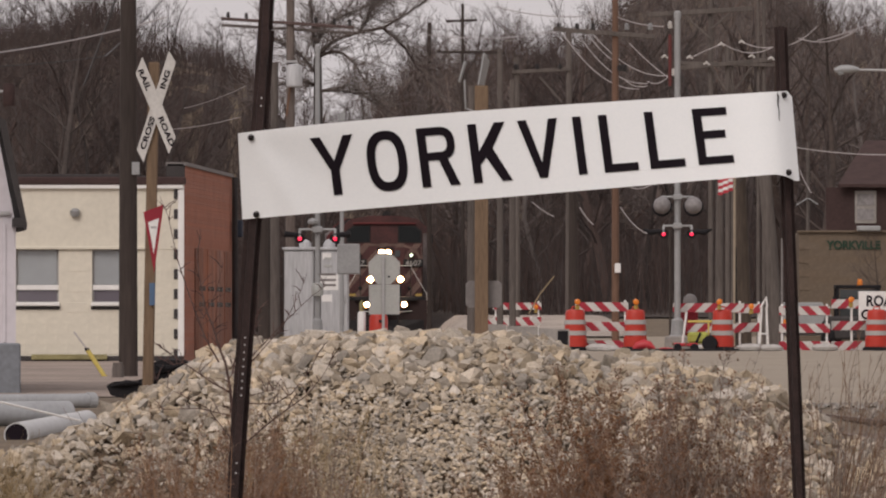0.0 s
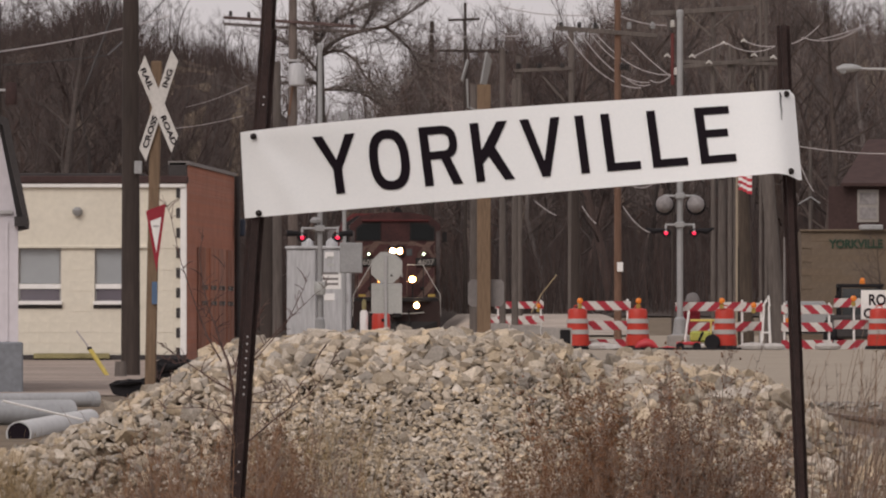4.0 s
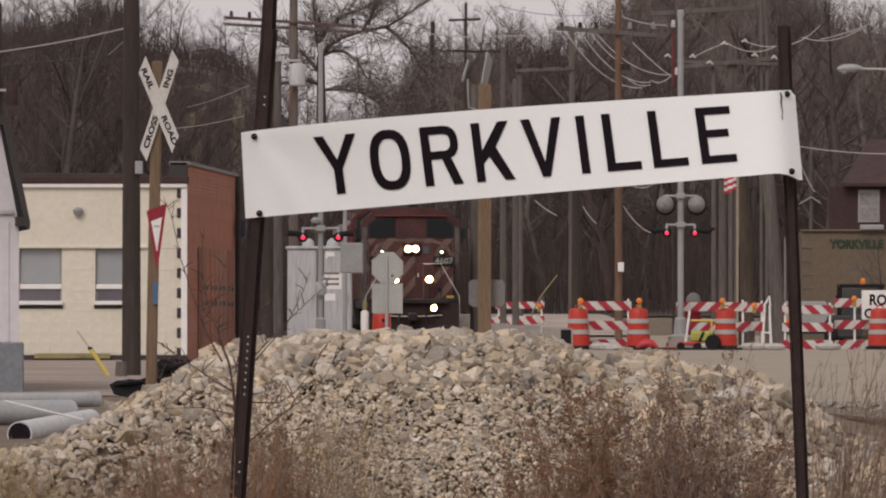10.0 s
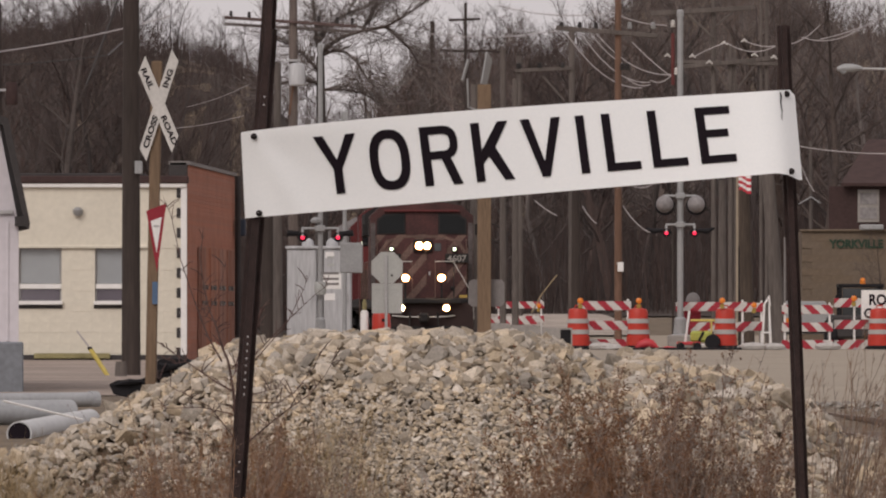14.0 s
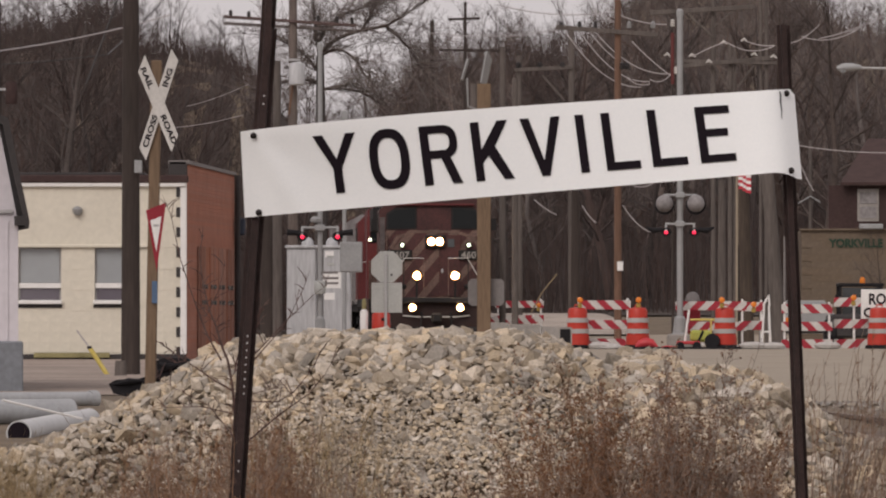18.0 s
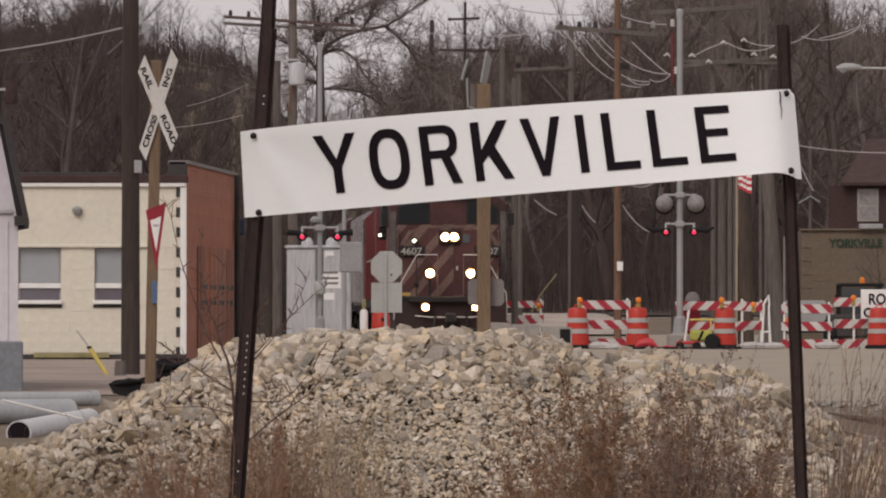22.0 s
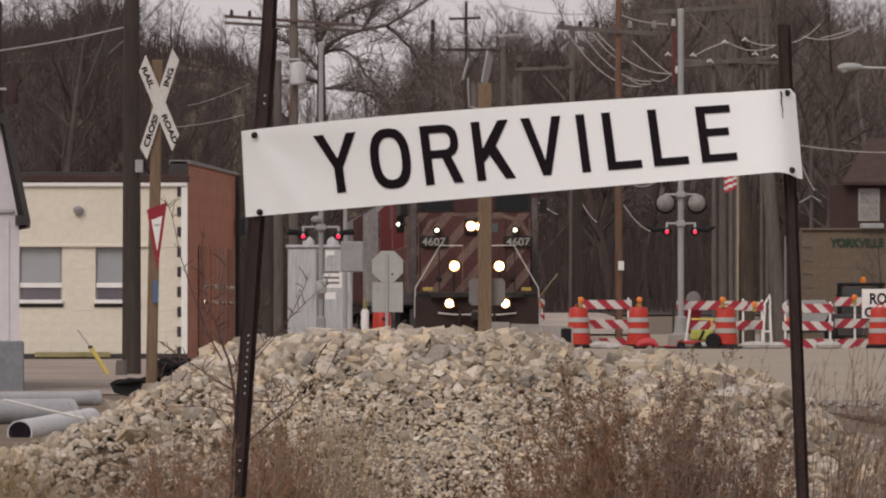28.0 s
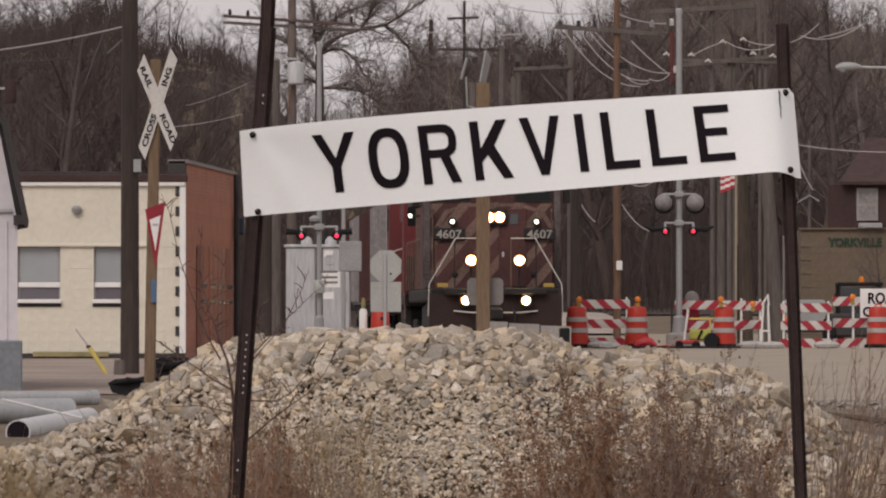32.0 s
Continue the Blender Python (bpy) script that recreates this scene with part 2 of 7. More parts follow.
# ---- mesh builder ----
class Build:
    """Collects corners and faces; every form is added in the thing's own space."""

    def __init__(self):
        self.v, self.f = [], []

    def add(self, verts, faces):
        k = len(self.v)
        self.v += [tuple(p) for p in verts]
        self.f += [tuple(k + i for i in f) for f in faces]
        return self

    def box(self, c, s, rot=None, b=0.0):
        """A block about c with sides s; b: the width of its worn edges."""
        h = [a / 2 for a in s]
        b = min(b, *[a * 0.45 for a in h])
        signs = [(i, j, k) for i in (-1, 1) for j in (-1, 1) for k in (-1, 1)]
        if b <= 0:
            vs = [Vector((i * h[0], j * h[1], k * h[2])) for i, j, k in signs]
            fs = [(0, 1, 3, 2), (4, 6, 7, 5), (0, 4, 5, 1), (2, 3, 7, 6), (0, 2, 6, 4), (1, 5, 7, 3)]
        else:
            vs, at = [], {}
            for sg in signs:
                for ax in range(3):
                    at[sg, ax] = len(vs)
                    vs.append(Vector([sg[a] * (h[a] - (0 if a == ax else b)) for a in range(3)]))
            fs = []
            for ax in range(3):
                u, w = (ax + 1) % 3, (ax + 2) % 3
                for sd in (-1, 1):
                    q = []
                    for a, e in ((-1, -1), (1, -1), (1, 1), (-1, 1)):
                        sg = [0, 0, 0]
                        sg[ax], sg[u], sg[w] = sd, a, e
                        q.append(at[tuple(sg), ax])
                    fs.append(q if sd > 0 else q[::-1])
                for a in (-1, 1):
                    for e in (-1, 1):
                        lo, hi = [0, 0, 0], [0, 0, 0]
                        lo[ax], hi[ax] = -1, 1
                        lo[u] = hi[u] = a
                        lo[w] = hi[w] = e
                        q = [at[tuple(lo), u], at[tuple(hi), u], at[tuple(hi), w], at[tuple(lo), w]]
                        fs.append(q if a * e > 0 else q[::-1])
            for sg in signs:
                q = [at[sg, 0], at[sg, 1], at[sg, 2]]
                fs.append(q if sg[0] * sg[1] * sg[2] > 0 else q[::-1])
        m = Matrix.Translation(c) @ (rot.to_4x4() if rot else Matrix.Identity(4))
        return self.add([m @ p for p in vs], fs)

    def tube(self, pts, radii, n=8, cap=True):
        """A round bar through pts; radii: one number, or one for each point."""
        pts = [Vector(p) for p in pts]
        if not isinstance(radii, (list, tuple)):
            radii = [radii] * len(pts)
        vs, fs = [], []
        side = None
        for i, p in enumerate(pts):
            d = (pts[min(i + 1, len(pts) - 1)] - pts[max(i - 1, 0)]).normalized()
            if side is None:
                side = d.cross(Vector((0, 0, 1)) if abs(d.z) < 0.9 else Vector((0, 1, 0))).normalized()
            side = (side - d * side.dot(d)).normalized()
            up = d.cross(side)
            for k in range(n):
                a = 2 * math.pi * k / n
                vs.append(p + (side * math.cos(a) + up * math.sin(a)) * radii[i])
        for i in range(len(pts) - 1):
            for k in range(n):
                k2 = (k + 1) % n
                fs.append((i * n + k, i * n + k2, (i + 1) * n + k2, (i + 1) * n + k))
        if cap:
            fs.append(tuple(range(n))[::-1])
            fs.append(tuple((len(pts) - 1) * n + k for k in range(n)))
        return self.add(vs, fs)

    def lathe(self, prof, c=(0, 0, 0), n=16, rot=None):
        """A turned form: prof is (radius, height) from bottom to top."""
        vs, fs = [], []
        m = Matrix.Translation(c) @ (rot.to_4x4() if rot else Matrix.Identity(4))
        for r, z in prof:
            for k in range(n):
                a = 2 * math.pi * k / n
                vs.append(m @ Vector((r * math.cos(a), r * math.sin(a), z)))
        for i in range(len(prof) - 1):
            for k in range(n):
                k2 = (k + 1) % n
                fs.append((i * n + k, i * n + k2, (i + 1) * n + k2, (i + 1) * n + k))
        fs.append(tuple(range(n))[::-1])
        fs.append(tuple((len(prof) - 1) * n + k for k in range(n)))
        return self.add(vs, fs)

    def prism(self, poly, y0, y1):
        """An outline of (x, z) drawn out from y0 to y1."""
        n = len(poly)
        vs = [(x, y0, z) for x, z in poly] + [(x, y1, z) for x, z in poly]
        fs = [tuple(range(n)), tuple(range(2 * n - 1, n - 1, -1))]
        fs += [(i, (i + 1) % n, n + (i + 1) % n, n + i) for i in range(n)]
        return self.add(vs, fs)

    def mesh(self, name, material, smooth=False):
        me = bpy.data.meshes.new(name)
        me.from_pydata(self.v, [], self.f)
        me.materials.append(material)
        if smooth:
            me.polygons.foreach_set("use_smooth", [True] * len(me.polygons))
        bm = bmesh.new()
        bm.from_mesh(me)
        bmesh.ops.recalc_face_normals(bm, faces=bm.faces[:])
        if smooth:
            for e in bm.edges:
                e.smooth = e.calc_face_angle(0.0) < 0.7
        bm.to_mesh(me)
        bm.free()
        return me


def thing(name, at, label, category, group="", kind="", rz=0.0):
    ob = new(name)
    ob.empty_display_size = 0.2
    ob.matrix_world = pose(*at, 0, 0, rz)
    return tagged(ob, label, category, group, kind)


def part(name, b, material, parent=None, label="", smooth=False):
    ob = new(name, b.mesh(name, material, smooth) if isinstance(b, Build) else b)
    ob.parent = parent
    if label:
        tagged(ob, label)
    return ob


def solo(name, b, material, label, category, group="", kind="", smooth=False, at=(0, 0, 0)):
    """A thing that is one mesh."""
    ob = new(name, b.mesh(name, material, smooth))
    ob.location = at
    return tagged(ob, label, category, group, kind)


def letters(text, size, material, bold=0.0, depth=0.004):
    """The flat mesh of a word in the built-in font, facing -y, its foot at z 0."""
    cu = bpy.data.curves.new("letter", "FONT")
    cu.body, cu.size, cu.offset, cu.extrude, cu.align_x = text, size, bold, depth / 2, "CENTER"
    cu.resolution_u = 4
    ob = new("letter", cu)
    bpy.context.view_layer.update()
    me = bpy.data.meshes.new_from_object(ob.evaluated_get(bpy.context.evaluated_depsgraph_get()))
    bpy.data.objects.remove(ob)
    me.transform(Matrix.Rotation(radians(90), 4, "X"))
    me.materials.clear()
    me.materials.append(material)
    return me


def fit_mesh(me, x0, x1, z0, z1):
    """Scale a letter's mesh into a box of the sign."""
    co = np.empty(len(me.vertices) * 3)
    me.vertices.foreach_get("co", co)
    co = co.reshape(-1, 3)
    lo, hi = co.min(0), co.max(0)
    co[:, 0] = x0 + (co[:, 0] - lo[0]) / (hi[0] - lo[0]) * (x1 - x0)
    co[:, 2] = z0 + (co[:, 2] - lo[2]) / (hi[2] - lo[2]) * (z1 - z0)
    me.vertices.foreach_set("co", co.ravel())
    me.update()
    return me


def clip(poly, a, b, c):
    """The part of an outline where a*x + b*z <= c."""
    out = []
    for i, p in enumerate(poly):
        q = poly[(i + 1) % len(poly)]
        dp, dq = a * p[0] + b * p[1] - c, a * q[0] + b * q[1] - c
        if dp <= 0:
            out.append(p)
        if dp * dq < 0:
            t = dp / (dp - dq)
            out.append((p[0] + t * (q[0] - p[0]), p[1] + t * (q[1] - p[1])))
    return out


def bands(poly, slope, period, width, start=0.0):
    """Slanting bands across an outline: x + slope * z is constant along a band's edge."""
    vals = [x + slope * z for x, z in poly]
    k = math.floor((min(vals) - start) / period) - 1
    res = []
    while start + k * period < max(vals):
        lo = start + k * period
        p = clip(clip(poly, 1, slope, lo + width), -1, -slope, -lo)
        if len(p) >= 3:
            res.append(p)
        k += 1
    return res


def sag(p, q, drop, n=10):
    p, q = Vector(p), Vector(q)
    return [p.lerp(q, i / n) - Vector((0, 0, drop * 4 * (i / n) * (1 - i / n))) for i in range(n + 1)]


# slope of the treetops over the eye, across the view (both as tangents)
CREST = [(-0.06, 0.0385), (-0.05, 0.0395), (-0.045, 0.0425), (-0.042, 0.041), (-0.040, 0.037), (-0.030, 0.0368), (-0.026, 0.0358), (-0.02, 0.031), (-0.014, 0.027), (-0.011, 0.028),
         (-0.006, 0.033), (-0.002, 0.0375), (0.003, 0.040), (0.010, 0.0405), (0.017, 0.0395), (0.022, 0.042), (0.028, 0.046), (0.045, 0.048), (0.05, 0.045), (0.06, 0.043)]


def crest(u):
    """The treetops' slope in the direction u."""
    u = min(0.06, max(-0.06, u))
    return next(h0 + (h1 - h0) * (u - u0) / (u1 - u0) for (u0, h0), (u1, h1) in zip(CREST, CREST[1:]) if u <= u1)


def gz(x, y):
    """Height of the ground: a shallow ditch by the camera, the crossing a little higher, woods on a hill behind."""
    def step(a, b, t):
        t = min(1, max(0, (t - a) / (b - a)))
        return t * t * (3 - 2 * t)
    z = -0.35 + 0.13 * step(30, 60, y) + 0.19 * step(62, 105, y) + 0.11 * step(110, 160, y)
    z += 0.62 * step(228, 264, y) * step(1.6, 2.6, x - 1.21 - (165.7 - y) * 0.0319) + 0.2 * step(236, 272, y)
    if y < 270:
        return z
    # the hill, with a cutting where the line runs
    ridge = 0.4 + (crest(x / 460) - 0.0055 + 0.003 * step(-0.022, -0.03, x / 460) - 0.0035 * step(-0.002, 0.002, x / 460) * step(0.024, 0.018, x / 460) - 0.004 * step(0.044, 0.05, x / 460)) * 460 + 0.7 * noise.noise((x * 0.35, y * 0.05, 4.0))
    cut = max(step(4.5, 11, abs(x - 1.21 - (165.7 - y) * 0.0319)), step(385, 450, y))
    return z + ridge * step(270, 460, y) * (0.12 + 0.88 * cut)


# ---- ground ----
def sheet(name, xs, ys, height, material, label, category, lift=0.0):
    b = Build()
    b.v = [(x, y, height(x, y) + lift) for y in ys for x in xs]
    n = len(xs)
    b.f = [(j * n + i, j * n + i + 1, (j + 1) * n + i + 1, (j + 1) * n + i) for j in range(len(ys) - 1) for i in range(n - 1)]
    ob = new(name, b.mesh(name, material, True))
    return tagged(ob, label, category, kind="structure")


def spread(a, b, n):
    return [a + (b - a) * i / n for i in range(n + 1)]


sheet("ground", [-1500, -600, -200, -80] + spread(-40, 40, 40) + [80, 200, 600, 1500],
      [-600, -100] + spread(-20, 270, 58) + spread(276, 480, 34) + [520, 700, 1200, 3000], gz, SOIL,
      "brown winter soil with leaf litter rising to a wooded hill", "ground")
# paved apron of the closed road, right of the heap and across the line
sheet("road", spread(1.0, 60, 30), spread(84, 240, 40), gz, ASPHALT, "worn pale grey asphalt of a closed road", "road", 0.02)
sheet("yard", spread(-30, 0.8, 16), spread(90, 200, 30), gz, LOT, "packed gravel yard beside the brick garage", "yard", 0.012)
sheet("hillside", spread(-70, 70, 84), spread(262, 480, 44), gz, LITTER, "hillside under dark leaf litter", "hill", 0.05)

# ---- railway line ----
LINE = [(20, 6.0), (40, 4.95), (58, 4.15), (74.7, 3.5), (92, 3.05), (112, 2.62), (140, 2.02), (165.7, 1.21), (430, -7.22)]


def line_x(y):
    """Centre of the track at the distance y, eased through the plan's points."""
    for (y0, x0), (y1, x1) in zip(LINE, LINE[1:]):
        if y <= y1:
            return x0 + (x1 - x0) * (y - y0) / (y1 - y0)
    return LINE[-1][1]


def track():
    t = thing("railway_track", (0, 0, 0), "single railway track with rusty rails on grey ballast", "track", kind="structure")
    ys = [20 + 4 * i for i in range(100)]

    def low(y):
        return -0.085 * min(1.0, max(0.0, (y - 60) / 10)) - 0.115 * min(1.0, max(0.0, (y - 72) / 12))

    b = Build()
    for y in ys:
        x = line_x(y)
        g = gz(x, y) + low(y)
        b.v += [(x - 2.3, y, g - 0.05), (x - 1.5, y, g + 0.05), (x + 1.5, y, g + 0.05), (x + 2.3, y, g - 0.05)]
    for j in range(len(ys) - 1):
        for i in range(3):
            b.f.append((j * 4 + i, j * 4 + i + 1, j * 4 + i + 5, j * 4 + i + 4))
    part("ballast_bed", b, BALLAST, t)
    for side in (-0.7525, 0.7525):
        r = Build()
        prof = [(-0.07, 0.06), (-0.07, 0.075), (-0.012, 0.09), (-0.012, 0.155), (-0.036, 0.165), (-0.036, 0.2), (0.036, 0.2),
                (0.036, 0.165), (0.012, 0.155), (0.012, 0.09), (0.07, 0.075), (0.07, 0.06)]
        for y in ys:
            x = line_x(y) + side
            r.v += [(x + a, y, gz(x, y) + low(y) - 0.03 + c) for a, c in prof]
        n = len(prof)
        for j in range(len(ys) - 1):
            r.f += [(j * n + i, j * n + (i + 1) % n, (j + 1) * n + (i + 1) % n, (j + 1) * n + i) for i in range(n)]
        part("rail", r, RAIL, t)
    me = Build().box((0, 0, 0.03), (2.6, 0.23, 0.1), b=0.012).mesh("sleeper", TIE)
    for i in range(68):
        y = 45 + i * 0.55
        x = line_x(y)
        o = new("sleeper", me)
        o.parent = t
        o.location = (x, y, gz(x, y) + low(y) + random.uniform(-0.01, 0.01))
        o.rotation_euler[2] = random.uniform(-0.02, 0.02)


track()
lane = Build()
for y in spread(238, 267, 20):
    for d in spread(1.75, 8.0, 16):
        x = line_x(y) + d
        lane.v.append((x, y, gz(x, y) + (0.09 if 1.8 < d < 7.9 else -0.1)))
lane.f = [(j * 17 + i, j * 17 + i + 1, (j + 1) * 17 + i + 1, (j + 1) * 17 + i) for j in range(20) for i in range(16)]
tagged(new("gravel_lane", lane.mesh("gravel_lane", BANK, True)), "pale gravel lane rising beside the track", "lane", kind="structure")

# ---- heap of broken limestone ----
RIDGE = [(-3.4, -0.3), (-2.6, 0.06), (-2.1, 0.19), (-1.92, 0.28), (-1.7, 0.41), (-1.49, 0.5), (-1.4, 0.555), (-1.3, 0.63), (-1.15, 0.685), (-1.0, 0.71), (-0.63, 0.755), (0.3, 0.76),
         (0.55, 0.735), (0.7, 0.67), (0.9, 0.585), (1.02, 0.625), (1.18, 0.63), (1.3, 0.59), (1.4, 0.54), (1.52, 0.53), (1.73, 0.48), (1.9, 0.4), (2.04, 0.31), (2.15, 0.19), (2.5, 0.12), (3.0, -0.08), (3.6, -0.4)]
HEAP_Y = 40.0


def heap(x, y):
    h = -0.4
    for (x0, h0), (x1, h1) in zip(RIDGE, RIDGE[1:]):
        if x0 <= x <= x1:
            h = h0 + (h1 - h0) * (x - x0) / (x1 - x0)
    d = abs(y - HEAP_Y)
    z = h - 0.58 * max(0.0, d - 0.5) - 0.05 * min(d, 0.5)
    z += 0.035 * noise.noise((x * 2.2, y * 2.2, 3.1)) + 0.012 * noise.noise((x * 7, y * 7, 1.7))
    return max(z, -0.42)


def stone_shape(seed):
    r = random.Random(seed)
    bm = bmesh.new()
    a = (1.0, r.uniform(0.65, 0.95), r.uniform(0.5, 0.8))
    for _ in range(r.randint(11, 15)):
        v = Vector((r.gauss(0, 1), r.gauss(0, 1), r.gauss(0, 1))).normalized()
        v = Vector([max(-0.72, min(0.72, c)) for c in v])
        bm.verts.new([0.62 * c * s for c, s in zip(v, a)])
    hull = bmesh.ops.convex_hull(bm, input=bm.verts[:])
    bmesh.ops.delete(bm, geom=list(set(hull["geom_interior"])), context="VERTS")
    me = bpy.data.meshes.new("stone")
    bm.to_mesh(me)
    bm.free()
    me.materials.append(STONE)
    return me


def rubble():
    t = thing("rubble_heap", (0, HEAP_Y, -0.4), "heap of broken pale limestone rubble", "stones")
    inv = Matrix.Translation((0, -HEAP_Y, 0.4))
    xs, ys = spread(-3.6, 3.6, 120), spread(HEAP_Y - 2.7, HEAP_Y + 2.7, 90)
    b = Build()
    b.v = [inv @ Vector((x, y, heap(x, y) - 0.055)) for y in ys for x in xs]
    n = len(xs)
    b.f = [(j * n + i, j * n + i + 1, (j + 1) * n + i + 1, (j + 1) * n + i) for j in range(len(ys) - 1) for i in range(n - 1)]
    part("shaded_dust_core", b, SHADED_FINES, t, "grey-brown stone dust, darkened to shade the gaps between stones", True)
    shapes = [stone_shape(40 + i) for i in range(16)]
    data = []
    for me in shapes:
        co = np.empty(len(me.vertices) * 3)
        me.vertices.foreach_get("co", co)
        data.append((co.reshape(-1, 3), [tuple(p.vertices) for p in me.polygons]))
    r = random.Random(5)
    places = []
    for i in range(33000):
        x = r.uniform(-3.2, 3.2)
        y = HEAP_Y + (r.uniform(-2.4, 0.9) if i % 12 else r.uniform(0.9, 2.2))
        z = heap(x, y)
        if z < -0.4:
            continue
        top = min(1.0, max(0.0, (z - 0.1) / 0.6))
        finer = noise.noise((x * 1.3, y * 1.3, 9.0))
        size = math.exp(r.gauss(math.log(0.037 + 0.033 * top), 0.36)) * (0.62 if top < 0.72 and finer > -0.25 and -0.95 < x < 0.75 else 1.0) * (1.25 if x > 0.95 else 1.0)
        if (x > 1.42 or x < -1.95) and i % 3:
            size *= 1.45
        if i % 420 == 0 and top < 0.9:
            size = r.uniform(0.13, 0.2)
        places.append((y, x, z + size * 0.16, min(size, 0.17), r.randrange(16), [r.uniform(0, 6.28) for _ in range(3)]))
    # finer stuff low on the middle of the slope
    for i in range(9000):
        x, y = r.uniform(-1.1, 0.9), HEAP_Y + r.uniform(-1.9, -0.35)
        z = heap(x, y)
        size = math.exp(r.gauss(math.log(0.026), 0.3))
        places.append((y, x, z + size * 0.16, min(size, 0.06), r.randrange(16), [r.uniform(0, 6.28) for _ in range(3)]))
    places.sort()
    near = [p for p in places if p[3] > 0.055 and HEAP_Y - 1.6 < p[0] < HEAP_Y + 0.1 and abs(p[1]) < 2.4]
    near = set(id(p) for p in near[::max(1, len(near) // 300)][:300])
    vs, fs, k = [], [], 0
    for p in places:
        y, x, z, size, kind, turn = p
        rot = Euler((0.25 * (turn[0] - 3.14), 0.25 * (turn[1] - 3.14), turn[2]))
        if id(p) in near:
            o = new("stone", shapes[kind])
            o.parent = t
            o.location = inv @ Vector((x, y, z))
            o.rotation_euler = rot
            o.scale = (size, size, size)
        else:
            co, faces = data[kind]
            w = co @ np.array(rot.to_matrix()).T * size + np.array((x, y - HEAP_Y, z + 0.4))
            vs.append(w)
            fs += [tuple(k + a for a in f) for f in faces]
            k += len(w)
    me = bpy.data.meshes.new("stone_fill")
    me.from_pydata(np.concatenate(vs).tolist(), [], fs)
    me.materials.append(STONE_I)
    o = part("stone_fill", me, None, t)
    tagged(o, kind="stuff")


# ---- woods ----
def tree_data(seed, height, spread_=0.5, twigs=True, sides=5):
    """Trunk and branches of a bare tree as two lists of corners and faces: (trunk, twigs)."""
    r = random.Random(seed)
    trunk, fine = Build(), Build()

    def grow(p, d, length, rad, depth, into):
        n = (4, 4, 2, 1)[depth]
        if depth == 3:
            tip = p + d * length
            u = d.orthogonal().normalized() * rad
            v = d.cross(u)
            into.add([p + u, p - u * 0.5 + v * 0.87, p - u * 0.5 - v * 0.87, tip], [(0, 1, 3), (1, 2, 3), (2, 0, 3)])
            return None
        pts, rr = [p], [rad]
        for i in range(n):
            d = (d + Vector((r.gauss(0, 0.13), r.gauss(0, 0.13), r.gauss(0.02, 0.1)))).normalized()
            pts.append(pts[-1] + d * length / n)
            rr.append(rad * (1 - 0.75 * (i + 1) / n) if depth else rad * (1 - 0.93 * (i + 1) / n))
        into.tube(pts, rr, (sides, 4, 3, 3)[min(depth, 3)], False)
        return pts, rr, d

    base = Vector((0, 0, -0.5))
    pts, rr, d = grow(base, Vector((r.gauss(0, 0.05), r.gauss(0, 0.05), 1)), height * 0.9, height * 0.0125 + 0.06, 0, trunk)

    def along(pts, t):
        t *= len(pts) - 1
        i = min(int(t), len(pts) - 2)
        return pts[i].lerp(pts[i + 1], t - i)

    for i in range(14):
        t = 0.25 + 0.72 * i / 14 + r.uniform(-0.03, 0.03)
        a = r.uniform(0, 6.283)
        up = r.uniform(0.35, 0.95)
        dd = Vector((math.cos(a) * spread_ * 1.6, math.sin(a) * spread_ * 1.6, up)).normalized()
        ln = height * r.uniform(0.25, 0.42) * (1.1 - 0.6 * t)
        p1, r1, _ = grow(along(pts, t), dd, ln, height * 0.0036 * (1.15 - t) + 0.014, 1, trunk)
        for j in range(7):
            q = along(p1, r.uniform(0.15, 1.0))
            d2 = (dd + Vector((r.gauss(0, 0.55), r.gauss(0, 0.55), r.gauss(0.25, 0.35)))).normalized()
            p2, r2, _ = grow(q, d2, ln * r.uniform(0.3, 0.6), 0.017, 2, fine)
            for k in range(6):
                d3 = (d2 + Vector((r.gauss(0, 0.5), r.gauss(0, 0.5), r.gauss(0.25, 0.35)))).normalized()
                grow(along(p2, r.uniform(0.15, 1)), d3, ln * r.uniform(0.16, 0.36), 0.0085, 3, fine)
    return trunk, fine


